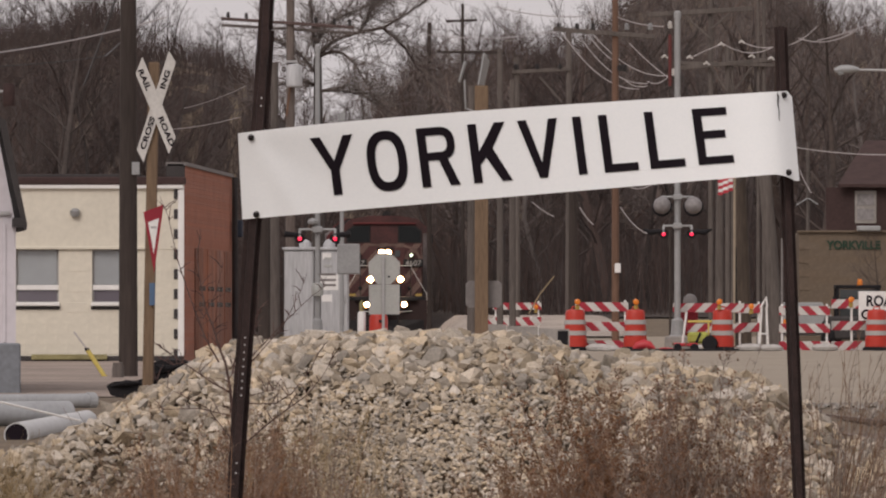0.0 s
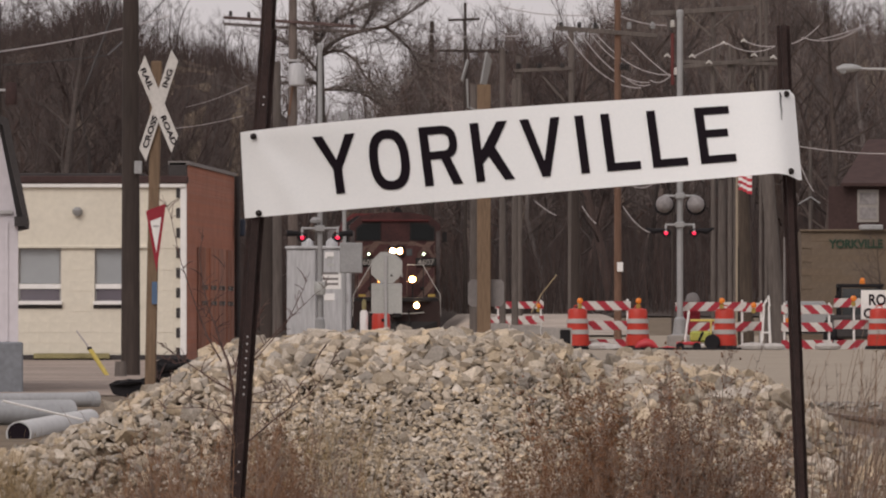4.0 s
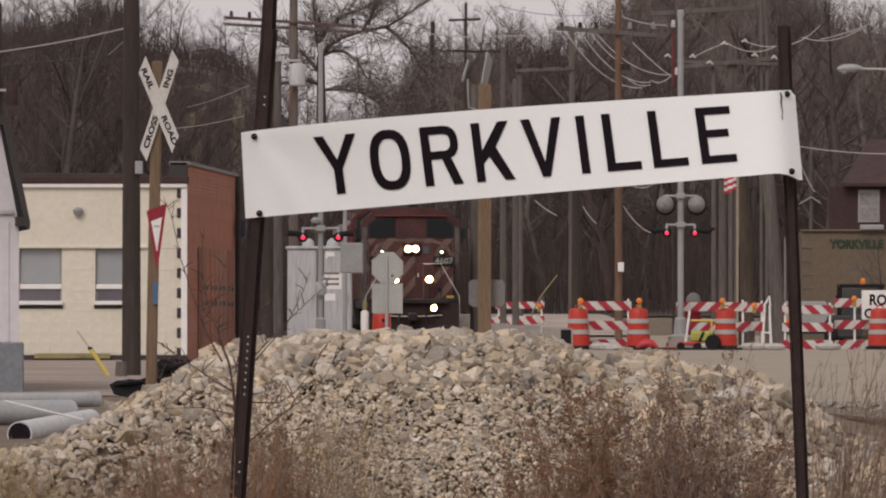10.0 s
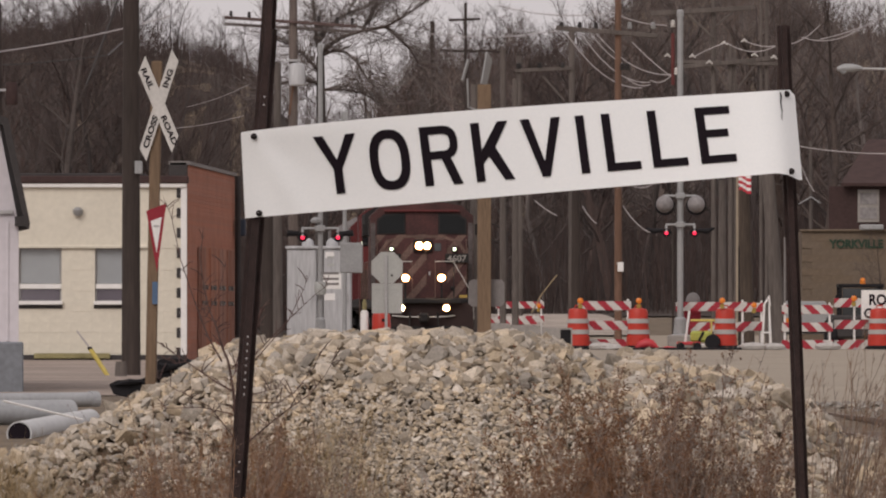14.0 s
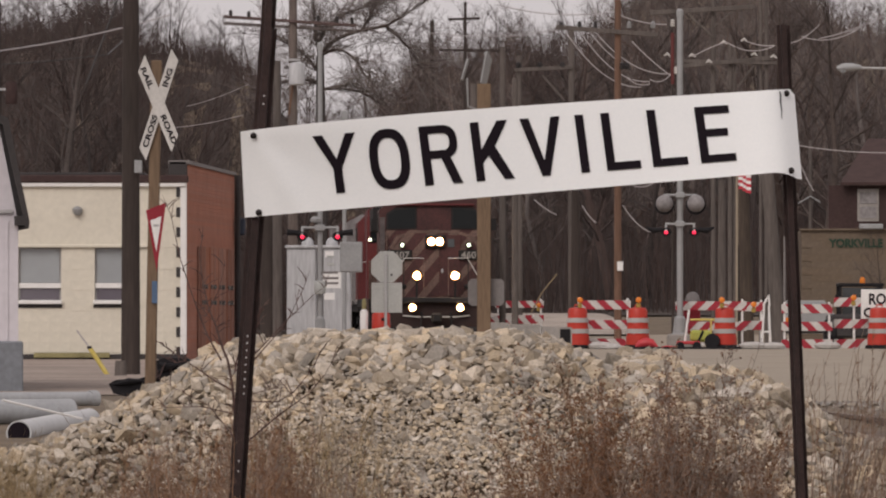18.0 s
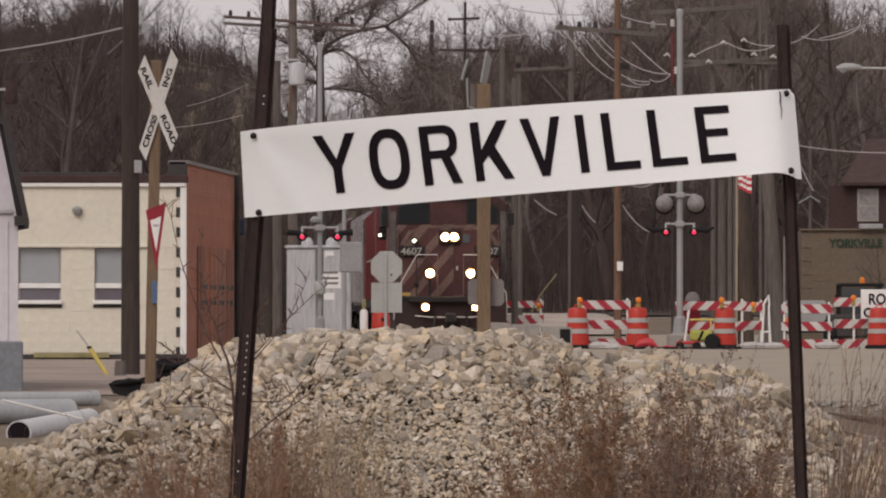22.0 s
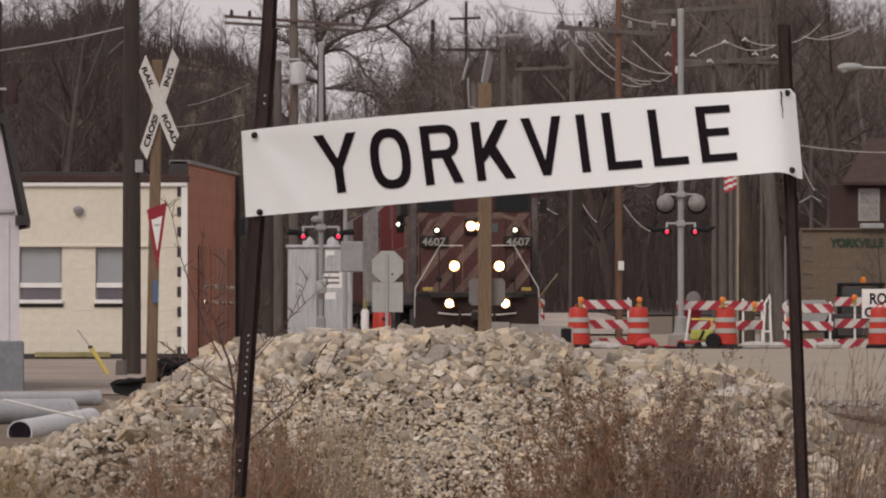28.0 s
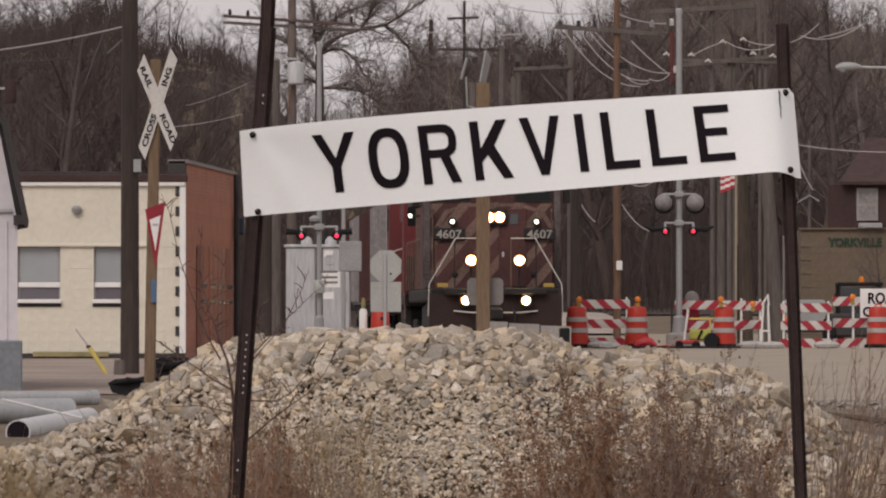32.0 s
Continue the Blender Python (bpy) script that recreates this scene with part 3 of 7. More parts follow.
def woods():
    kinds = []
    for i in range(6):
        a, b = tree_data(100 + i, 1.0 * 15, 0.42, True)
        k = len(a.v)
        kinds.append((np.array(a.v + b.v), [f for f in a.f] + [tuple(k + q for q in f) for f in b.f]))
    r = random.Random(11)
    vs, fs, pale, k = [], [], [], 0
    for i in range(330):
        y = 282 + 180 * (i / 330) + r.uniform(-4, 4)
        u = r.uniform(-0.068, 0.068) if i % 3 else (r.uniform(-0.012, 0.024) if i % 2 else r.uniform(-0.066, -0.04))
        x = u * y
        if abs(x - line_x(y)) < 3.5 and y < 330:
            continue
        co, faces = kinds[i % 6]
        s = r.uniform(0.72, 1.04) * max(0.22, min(1.25, (0.9 + crest(u) * y - gz(x, y)) / 14.0))
        a = r.uniform(0, 6.28)
        rot = np.array(Euler((0, 0, a)).to_matrix())
        w = (co * s) @ rot.T + np.array((x, y, gz(x, y)))
        vs.append(w)
        fs.append(faces)
        # share of lightened trees grows to the right and far back, to brighten there
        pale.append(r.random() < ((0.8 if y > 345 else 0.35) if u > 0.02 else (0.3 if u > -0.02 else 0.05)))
    # the thin row along the top of the hill
    for i in range(120):
        y = r.uniform(440, 475)
        u = -0.064 + 0.128 * (i + r.random()) / 120
        co, faces = kinds[i % 6]
        rot = np.array(Euler((0, 0, r.uniform(0, 6.28))).to_matrix())
        vs.append((co * r.uniform(0.2, 0.34)) @ rot.T + np.array((u * y, y, gz(u * y, y))))
        fs.append(faces)
    flat = []
    for w, faces in zip(vs, fs):
        flat += [tuple(k + q for q in f) for f in faces]
        k += len(w)
    me = bpy.data.meshes.new("woods")
    me.from_pydata(np.concatenate(vs).tolist(), [], flat)
    me.materials.append(WOODS)
    me.materials.append(LIGHTENED_WOODS)
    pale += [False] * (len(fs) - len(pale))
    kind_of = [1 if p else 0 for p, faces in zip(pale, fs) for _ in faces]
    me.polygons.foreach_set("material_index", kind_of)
    tagged(new("woods", me), "dense bare winter woods on the hillside", "woods", kind="stuff")


def bare_tree(seed, x, y, height, spread_=0.5):
    t = thing("bare_tree", (x, y, gz(x, y)), "leafless deciduous tree with fine grey-brown twigs", "tree", "bare trees")
    a, b = tree_data(seed, height, spread_, True, 8)
    part("trunk", a, BARK, t)
    tagged(part("crown", b, TWIG, t), kind="stuff")
    return t


woods()


def brush():
    """Thin saplings and brush along the foot of the hill."""
    r = random.Random(77)
    b = Build()
    for i in range(17000):
        far = i > 6000
        y = 470 - 90 * r.random() ** 1.6 if far else r.uniform(276, 330)
        x = r.uniform(-0.064, 0.064) * y
        if abs(x - line_x(y)) < 3.2:
            continue
        p = Vector((x, y, gz(x, y) - 0.1))
        d = Vector((r.gauss(0, 0.12), 0, 1))
        q = p + d * (r.uniform(0.7, 2.0) if far else r.uniform(1.6, 5.0))
        for k in range(4):
            s = p if k == 0 else p.lerp(q, r.uniform(0.2, 0.8))
            e = q if k == 0 else s + (d * 0.8 + Vector((r.gauss(0, 0.5), 0, 0))) * r.uniform(0.5, 1.6)
            w = 0.03 if k == 0 else 0.014
            n = len(b.v)
            b.v += [s + Vector((w, 0, 0)), s + Vector((-w * 0.5, w * 0.8, 0)), s + Vector((-w * 0.5, -w * 0.8, 0)), e]
            b.f += [(n, n + 1, n + 3), (n + 1, n + 2, n + 3), (n + 2, n, n + 3)]
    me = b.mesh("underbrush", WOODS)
    # far brush on the right gets the lightened copy too, as painted brightness
    me.materials.append(LIGHTENED_WOODS)
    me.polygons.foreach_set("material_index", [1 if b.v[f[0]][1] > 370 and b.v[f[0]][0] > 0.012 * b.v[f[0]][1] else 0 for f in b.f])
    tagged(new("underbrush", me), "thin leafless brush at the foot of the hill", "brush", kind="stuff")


brush()


def old_tree():
    """The wide old tree whose limbs stand out against the sky."""
    x, y = -4.192, 250
    g = gz(x, y)
    t = thing("old_tree", (x, y, g), "old leafless tree with long arching limbs against the sky", "tree", "bare trees")
    k = 1 / 52.0
    zc = 9.746 - g
    limbs = [[(566, 100), (580, 82), (605, 66), (640, 55), (682, 48), (712, 30), (745, 8), (775, -15)], [(682, 48), (700, 62), (722, 84), (742, 112), (760, 140)],
             [(566, 100), (590, 90), (612, 94), (632, 112), (648, 140), (668, 160)], [(566, 100), (560, 70), (556, 30), (552, -20)],
             [(562, 80), (580, 45), (610, 25), (650, 10), (680, -15)], [(566, 160), (600, 158), (640, 166), (680, 190)], [(566, 130), (540, 100), (510, 80), (470, 62)],
             [(640, 55), (660, 20), (668, -10)], [(566, 150), (530, 140), (500, 150), (470, 170)]]
    r = random.Random(31)
    part("trunk", Build().tube([(0, 0, -0.4), (0.05, 0, zc * 0.5), (0, 0, zc)], [0.28, 0.2, 0.13], 10), BARK, t)
    fine = Build()
    for n, path in enumerate(limbs):
        pts = [Vector(((a - 566) * k, 0.35 * math.sin(n * 2.1) * i, zc + (100 - b) * k)) for i, (a, b) in enumerate(path)]
        r0 = 0.085 if n in (0, 3) else 0.06
        part("limb", Build().tube(pts, [r0 * (1 - 0.72 * i / (len(pts) - 1)) for i in range(len(pts))], 6), BARK, t)
        for _ in range(58):
            i = r.randrange(len(pts) - 1)
            q = pts[i].lerp(pts[i + 1], r.random())
            d = (pts[i + 1] - pts[i]).normalized()
            e = (d * 0.7 + Vector((r.gauss(0, 0.6), r.gauss(0, 0.6), r.gauss(0.2, 0.5)))).normalized()
            m_ = q + e * r.uniform(0.3, 0.9)
            f = (e + Vector((r.gauss(0, 0.3), r.gauss(0, 0.3), r.gauss(0.1, 0.3)))).normalized()
            w = m_ + f * r.uniform(0.3, 0.9)
            fine.tube([q, m_, w], [0.015, 0.009, 0.005], 4, False)
            for _ in range(8):
                u = m_.lerp(w, r.random()) if r.random() < 0.6 else q.lerp(m_, r.random())
                h = (f + Vector((r.gauss(0, 0.7), r.gauss(0, 0.7), r.gauss(0.1, 0.5)))).normalized()
                fine.tube([u, u + h * r.uniform(0.25, 0.75)], [0.0075, 0.004], 3, False)
    tagged(part("twig_crown", fine, HAZY_TWIG, t), kind="stuff")


old_tree()
first = [bare_tree(7, 2.522, 282.609, 9.0, 0.5), bare_tree(8, -15.404, 276.596, 15.0, 0.36), bare_tree(9, 13.875, 270.833, 14.0)]
SPOTS = [(-9.9, 282.6), (-13.9, 288.9), (-8.3, 295.5), (-16.0, 270.8), (-2.1, 325.0), (4.3, 317.1), (6.4, 302.3), (12.7, 302.3), (14.0, 295.5), (16.1, 288.9), (18.0, 302.3), (-12.4, 302.3), (2.5, 333.3), (-16.3, 309.5)]
for i, (x, y) in enumerate(SPOTS):
    o = copy_thing(first[i % 3], pose(x, y, gz(x, y), 0, 0, i * 67))
    o.scale = [(0.85, 1.0, 0.95)[(i * 5) % 3] * (0.6 if -16 < x < 7 else 0.95)] * 3
rubble()


def ballast_stones():
    """Loose stones along the road's edge and on the shoulders of the track."""
    r = random.Random(14)
    b = Build()
    for i in range(2600):
        y, x = (r.gauss(83.6, 0.45), r.uniform(1.5, 7.5)) if i % 3 else (r.uniform(58, 82), 0.0)
        if not i % 3:
            x = line_x(y) + r.gauss(1.5 if i % 2 else -1.5, 0.35)
        # added glowing ring: the lamp's warm halo made as a part
        s_ = r.uniform(0.02, 0.055)
        z = gz(x, y) + 0.01
        top = [Vector((x, y, z + s_ * 0.8))]
        ring = [Vector((x + s_ * r.uniform(0.7, 1.2) * math.cos(k * 1.26), y + s_ * r.uniform(0.7, 1.2) * math.sin(k * 1.26), z + s_ * r.uniform(-0.1, 0.5))) for k in range(5)]
        b.add(top + ring, [(0, 1 + k, 1 + (k + 1) % 5) for k in range(5)] + [(5, 4, 3, 2, 1)])
    tagged(new("loose_ballast", b.mesh("loose_ballast", GRAVEL)), "loose pale stones along the road's edge and the track", "stones", kind="stuff")


ballast_stones()


# ---- town sign ----
def town_sign():
    t = thing("town_sign", (0, 25.49, gz(0, 25.5)), "weathered white town name sign bent between two rusty channel posts", "sign")
    z0 = gz(0, 25.5)

    def channel(foot, head, w, splice=None):
        prof = [(-0.95, 0.012), (-0.5, 0.012), (-0.4, -0.027), (0.4, -0.027), (0.5, 0.012), (0.95, 0.012),
                (0.95, 0.018), (0.44, 0.018), (0.34, -0.021), (-0.34, -0.021), (-0.44, 0.018), (-0.95, 0.018)]
        n = len(prof)
        b = Build()
        for e in (foot, head):
            b.v += [(e[0] + a * w, e[1] + c, e[2]) for a, c in prof]
        b.f = [(i, (i + 1) % n, n + (i + 1) % n, n + i) for i in range(n)]
        b.f += [(i, i + 1, n - 2 - i, n - 1 - i) for i in range(5)] + [(n + i, 2 * n - 1 - i, 2 * n - 2 - i, n + i + 1) for i in range(5)]
        return b

    def loc(x, y, z):
        return (x, y - 25.49, z - z0)

    lp0, lp1, lp2 = loc(-0.765, 25.49, -0.4), loc(-0.608, 25.49, 1.9), loc(-0.6, 25.49, 2.116)
    post = part("post", channel((lp0[0], 0.085, lp0[2]), (lp1[0], 0.085, lp1[2]), 0.031), POST, t, "rusty dark channel post with bolt holes")
    part("post", channel((-0.633, 0.115, 1.527 - z0), (lp2[0], 0.115, lp2[2]), 0.027), POST, t)
    rp0, rp1 = (1.276, 0.1, -0.4 - z0), (1.185, 0.1, 1.912 - z0)
    part("post", channel(rp0, rp1, 0.024), POST, t)
    # row of punched holes on the lower half of the left post
    hole = Build().lathe([(0.0036, 0), (0.0036, 0.002)], (0, 0, 0), 8, Matrix.Rotation(radians(90), 3, "X")).mesh("hole", GREY_TRIM)
    for f in [0.447 + i * 0.0109 for i in range(9)] + [0.33, 0.345, 0.885, 0.897]:
        p = Vector((lp0[0], 0.085, lp0[2])).lerp(Vector((lp1[0], 0.085, lp1[2])), f)
        o = part("hole", hole, None, post)
        o.location = p + Vector((0.001, -0.0272, 0))
    # the sheet: bent back at the left end, curled at the right
    tilt = radians(4.81)
    ux, uz = math.cos(tilt), math.sin(tilt)
    o = Vector((-0.69, 0, 1.24 - z0))
    W, H = 1.943, 0.298

    def sheet_at(u, v, front=0.0):
        k = v / H
        rise = k * (0.015 * math.sin(math.pi * (u / W) ** 0.75) - 0.012 * u / W)
        end = min(1.0, max(0.0, (u - 1.84) / 0.09))
        drop = -0.03 * end * end * (1 - k)
        bend = 0.02 * math.exp(-(u / 0.06) ** 2) * (1.2 - k) + 0.05 * max(0.0, (u - 1.865) / 0.075) ** 1.6 - 0.012 * math.exp(-((u - 1.82) / 0.06) ** 2)
        bend -= 0.007 * math.exp(-((u - 0.03 - 0.17 * (1 - k)) / 0.04) ** 2)
        bulge = 0.004 * math.sin(u * 5 + 1) - (0.15 - 0.28 * u / W) * (v - H / 2)
        # a crease that fans out from the upper left bolt
        du, dv = u - 0.045, v - 0.278
        far, turn = math.hypot(du, dv), math.atan2(dv, du)
        if far > 0.002 and -0.62 < turn < 1.2:
            bulge -= 0.1 * far * min(1.0, (turn + 0.62) / 0.62) * math.exp(-(far / 0.42) ** 2)
        return Vector((o.x + u * ux - v * 0.045 - 0.012 * end * k, -0.004 - front + bend + bulge, o.z + u * uz + v * ux + rise + drop))

    b = Build()
    nu, nv = 120, 16
    for front in (0.0, -0.0025):
        for j in range(nv + 1):
            for i in range(nu + 1):
                u, v = W * i / nu, H * j / nv
                c = 0.02
                if j == nv and i == nu:
                    u, v = u - c * 0.5, v - c * 0.4
                b.v.append(sheet_at(u, v, front))
    m = (nu + 1) * (nv + 1)
    for j in range(nv):
        for i in range(nu):
            q = (j * (nu + 1) + i, j * (nu + 1) + i + 1, (j + 1) * (nu + 1) + i + 1, (j + 1) * (nu + 1) + i)
            b.f += [q, tuple(m + a for a in q[::-1])]
    for i in range(nu):
        b.f += [(i, m + i, m + i + 1, i + 1), (nv * (nu + 1) + i, nv * (nu + 1) + i + 1, m + nv * (nu + 1) + i + 1, m + nv * (nu + 1) + i)]
    for j in range(nv):
        e = j * (nu + 1)
        b.f += [(e, e + nu + 1, m + e + nu + 1, m + e), (e + nu, m + e + nu, m + e + 2 * nu + 1, e + 2 * nu + 1)]
    panel = part("panel", b, SIGN_WHITE, t, "bent white enamel panel with chipped edges", True)
    # capitals of even stroke, as outlines in a box of width w and height 1
    S = 0.152

    def ring(cx, cz, rx, rz, w, a0, a1, n=26):
        """A curved stroke: the outer arc and, back along it, the inner one."""
        arc = [radians(a0 + (a1 - a0) * i / n) for i in range(n + 1)]

        def pt(a, x, z):
            c, s_ = math.cos(a), math.sin(a)
            p = 2 / 2.5
            return (cx + x * math.copysign(abs(c) ** p, c), cz + z * math.copysign(abs(s_) ** p, s_))
        return [pt(a, rx, rz) for a in arc], [pt(a, rx - w, rz - w) for a in arc]

    def capital(ch, w):
        s_ = S
        if ch == "I":
            return [[(0, 0), (w, 0), (w, 1), (0, 1)]]
        if ch == "L":
            return [[(0, 0), (w, 0), (w, s_ * 0.92), (s_, s_ * 0.92), (s_, 1), (0, 1)]]
        if ch == "E":
            h = s_ * 0.9
            return [[(0, 0), (w, 0), (w, h), (s_, h), (s_, 0.46), (w * 0.86, 0.46), (w * 0.86, 0.46 + h), (s_, 0.46 + h), (s_, 1 - h), (w * 0.97, 1 - h), (w * 0.97, 1), (0, 1)]]
        if ch == "V":
            return [[(0, 1), (w / 2 - s_ * 0.46, 0), (w / 2 + s_ * 0.46, 0), (w, 1), (w - s_ * 1.05, 1), (w / 2, 0.26), (s_ * 1.05, 1)]]
        if ch == "Y":
            m_ = w / 2
            return [[(m_ - s_ / 2, 0), (m_ + s_ / 2, 0), (m_ + s_ / 2, 0.42), (w, 1), (w - s_ * 1.12, 1), (m_, 0.58), (s_ * 1.12, 1), (0, 1), (m_ - s_ / 2, 0.42)]]
        if ch == "K":
            return [[(0, 0), (s_, 0), (s_, 0.3), (s_ + 0.11, 0.42), (w - s_ * 1.15, 0), (w, 0), (s_ + 0.24, 0.57), (w * 0.97, 1), (w * 0.97 - s_ * 1.2, 1), (s_, 0.53), (s_, 1), (0, 1)]]
        return []

    spans = [(0.260, 0.407), (0.447, 0.585), (0.628, 0.760), (0.807, 0.941), (0.980, 1.120), (1.172, 1.202), (1.262, 1.381), (1.422, 1.544), (1.589, 1.712)]
    V0, VH = 0.055, 0.199
    for ch, (u0, u1) in zip("YORKVILLE", spans):
        w = (u1 - u0) / VH
        b = Build()

        def warp(p, front):
            u, v = u0 + 0.005 + p[0] * VH, V0 + p[1] * VH
            return sheet_at(u - 0.085 * (v - V0), v, front)

        def strip(outer, inner):
            n = len(outer)
            b.add([warp(p, f) for f in (0.0035, 0.0005) for row in (outer, inner) for p in row],
                  [(i, i + 1, n + i + 1, n + i) for i in range(n - 1)] + [(i, i + 1, 2 * n + i + 1, 2 * n + i) for i in range(n - 1)]
                  + [(n + i, n + i + 1, 3 * n + i + 1, 3 * n + i) for i in range(n - 1)])

        def slab(poly, front=0.0035):
            n = len(poly)
            b.add([warp(p, f) for f in (front, 0.0005) for p in poly], [tuple(range(n))] + [(i, (i + 1) % n, n + (i + 1) % n, n + i) for i in range(n)])

        for poly in capital(ch, w):
            slab(poly)
        if ch == "O":
            strip(*ring(w / 2, 0.5, w / 2, 0.51, S, 0, 360, 48))
        if ch == "R":
            slab([(0, 0), (S, 0), (S, 1), (0, 1)])
            top, inn = ring(w * 0.56, 0.72, w * 0.41, 0.28, S * 0.9, -90, 90)
            strip([(S * 0.98, 0.44)] + top + [(S * 0.98, 1.0)], [(S * 0.98, 0.44 + S * 0.9)] + inn + [(S * 0.98, 1 - S * 0.9)])
            slab([(w - S * 1.12, 0), (w, 0), (w * 0.74, 0.47), (w * 0.74 - S * 1.1, 0.47)], 0.0039)
        part("letter", b, LETTER, panel)
    for u, v in ((0.045, 0.278), (0.05, 0.013), (1.911, 0.284), (1.905, 0.018)):
        p = sheet_at(u, v, 0.003)
        part("bolt", Build().lathe([(0.0115, 0), (0.0115, 0.003), (0.007, 0.005), (0.007, 0.012), (0.004, 0.013)], p, 10, Matrix.Rotation(radians(90), 3, "X")), BOLT, t)
    crack = Build()
    for i in range(6):
        a, c = sheet_at(1.884 + 0.002 * math.sin(i * 2), 0.29 - 0.016 * i, 0.004), sheet_at(1.886 + 0.002 * math.sin(i * 2 + 2), 0.29 - 0.016 * (i + 1), 0.004)
        crack.tube([a, c], 0.0026 - 0.0003 * i, 4)
    part("crack", crack, LETTER, panel, "dark split in the panel's edge")


town_sign()


# ---- poles and masts ----
def pole(name, x, y, top, r, material, label, category="pole", group="utility poles", lean=0.0):
    """A round pole on the ground, with its top at the height top."""
    z = gz(x, y)
    t = thing(name, (x, y, z), label, category, group)
    part("shaft", Build().tube([(0, 0, -0.3), (lean * 0.5, 0, (top - z) * 0.5), (lean, 0, top - z)], [r, r * 0.9, r * 0.78], 12), material, t, smooth=True)
    return t


def arm(t, p, q, w, material, name="crossarm", h=None):
    p, q = Vector(p), Vector(q)
    d = q - p
    rot = Vector((1, 0, 0)).rotation_difference(d).to_matrix()
    return part(name, Build().box((p + q) / 2, (d.length, w, h or w), rot, 0.01), material, t)


def insulator(t, p, r=0.06, material=None):
    part("insulator", Build().lathe([(r * 0.4, 0), (r, 0.03), (r * 0.5, 0.06), (r, 0.09), (r * 0.5, 0.12), (r * 0.8, 0.15), (r * 0.3, 0.19)], p, 10), material or DARK, t)


def wire(p, q, drop, r, material, label="thin dark overhead wire", n=12, thick="overhead wires"):
    b = Build().tube(sag(p, q, drop, n), r, 5)
    return solo("overhead_wire", b, material, label, "wire", thick)


# ---- passive crossing sign ----
def crossbuck():
    x, y = -3.108, 78.313
    g = gz(x, y)
    t = thing("crossbuck", (x, y, g), "white crossbuck and red yield sign on a brown timber post", "crossing sign")
    top = 3.623 - g
    lean = 0.045
    rot = Matrix.Rotation(radians(1.1), 3, "Y")
    part("post", Build().box((lean * 0.2, 0.09, top / 2 - 0.2), (0.115, 0.13, top + 0.4), rot, 0.012), WOOD_BROWN, t, "square brown timber post")
    def local(p):
        return (p[0] - x, p[2] - g)
    fall = [local(p) for p in ((-3.253, 78.313, 3.496), (-3.181, 78.313, 3.677), (-2.825, 78.313, 2.822), (-2.898, 78.313, 2.641))]
    rise = [local(p) for p in ((-3.241, 78.313, 2.689), (-2.898, 78.313, 3.743), (-2.825, 78.313, 3.617), (-3.169, 78.313, 2.551))]
    for poly, yy, words, d in ((rise, 0.0, ("CROSS", "ING"), (0.31, 0.951)), (fall, -0.018, ("RAIL", "ROAD"), (0.39, -0.92))):
        blade = part("blade", Build().prism(poly, yy - 0.008, yy), BOARD_WHITE, t, "white crossbuck blade")
        cx, cz = sum(p[0] for p in poly) / 4, sum(p[1] for p in poly) / 4
        for word, off in zip(words, (-0.3, 0.3)):
            me = letters(word, 0.13, LETTER, 0.004, 0.004)
            for v in me.vertices:
                a, h, e = v.co.x * 0.92 + off, v.co.z - 0.047, v.co.y
                v.co = (cx + a * d[0] - h * d[1] * 0.62, yy - 0.011 + e, cz + a * d[1] + h * d[0] * 0.62)
            part("letter", me, None, blade)
    # the yield sign, turned away from the line of sight
    y0 = -0.03
    tri = [(-3.169 - x, 2.02 - g), (-2.952 - x, 2.105 - g), (-3.054 - x, 1.37 - g)]
    plate = part("yield_sign", Build().prism(tri, y0 - 0.004, y0), DEEP_RED, t, "red triangular yield sign with a white centre")
    inn = [(-3.12 - x, 1.912 - g), (-3.003 - x, 1.957 - g), (-3.057 - x, 1.575 - g)]
    part("white_field", Build().prism(inn, y0 - 0.008, y0 - 0.004), WHITE, plate)
    part("word", Build().box((-3.06 - x, y0 - 0.01, 1.858 - g), (0.06, 0.004, 0.022)), GREY_TRIM, plate)
    part("tag", Build().box((0.033, -0.01, 1.147 - g), (0.06, 0.01, 0.24), None, 0.006), mat("blue_tag", (0.08, 0.14, 0.24), 0.6), t, "narrow blue tag")


crossbuck()

# ---- utility poles ----
p = pole("utility_pole", -4.851, 114.035, 7.5, 0.15, WOOD_DARK, "dark creosoted utility pole beside the yard")
part("meter_box", Build().box((0.123, -0.17, 3.207 - p.location.z), (0.12, 0.08, 0.2), None, 0.01), ALU, p)
tp = pole("utility_pole", -10.972, 180.556, 8.6, 0.13, WOOD_DARK, "dark utility pole carrying a brown transformer")
part("transformer", Build().lathe([(0.13, 0), (0.15, 0.03), (0.15, 0.5), (0.12, 0.55)], (0.361, -0.1, 6.094 - tp.location.z), 14), ROOF, tp, "rusty brown transformer can", True)
part("bracket", Build().box((0.167, -0.1, 6.456 - tp.location.z), (0.3, 0.08, 0.06), None, 0.01), STEEL, tp)
q = pole("pole_stub", -4.922, 112.069, 0.21, 0.1, WOOD_GREY, "short weathered timber stub", "post", "stubs")
guy = thing("guy_guard", (-5.211, 114.035, -0.047), "yellow plastic guard on a pole's guy wire", "guy guard")
guy.location.z = gz(guy.location.x, guy.location.y)
part("guard", Build().tube([(0, 0, 0), (-0.272, 0, 0.421)], 0.035, 8), YELLOW, guy)
part("guy_wire", Build().tube([(-0.272, 0, 0.421), (-0.482, 0, 0.702)], 0.014, 6), WIRE_PALE, guy)
part("clamp", Build().box((-0.281, 0, 0.43), (0.07, 0.07, 0.05), None, 0.01), DARK, guy)

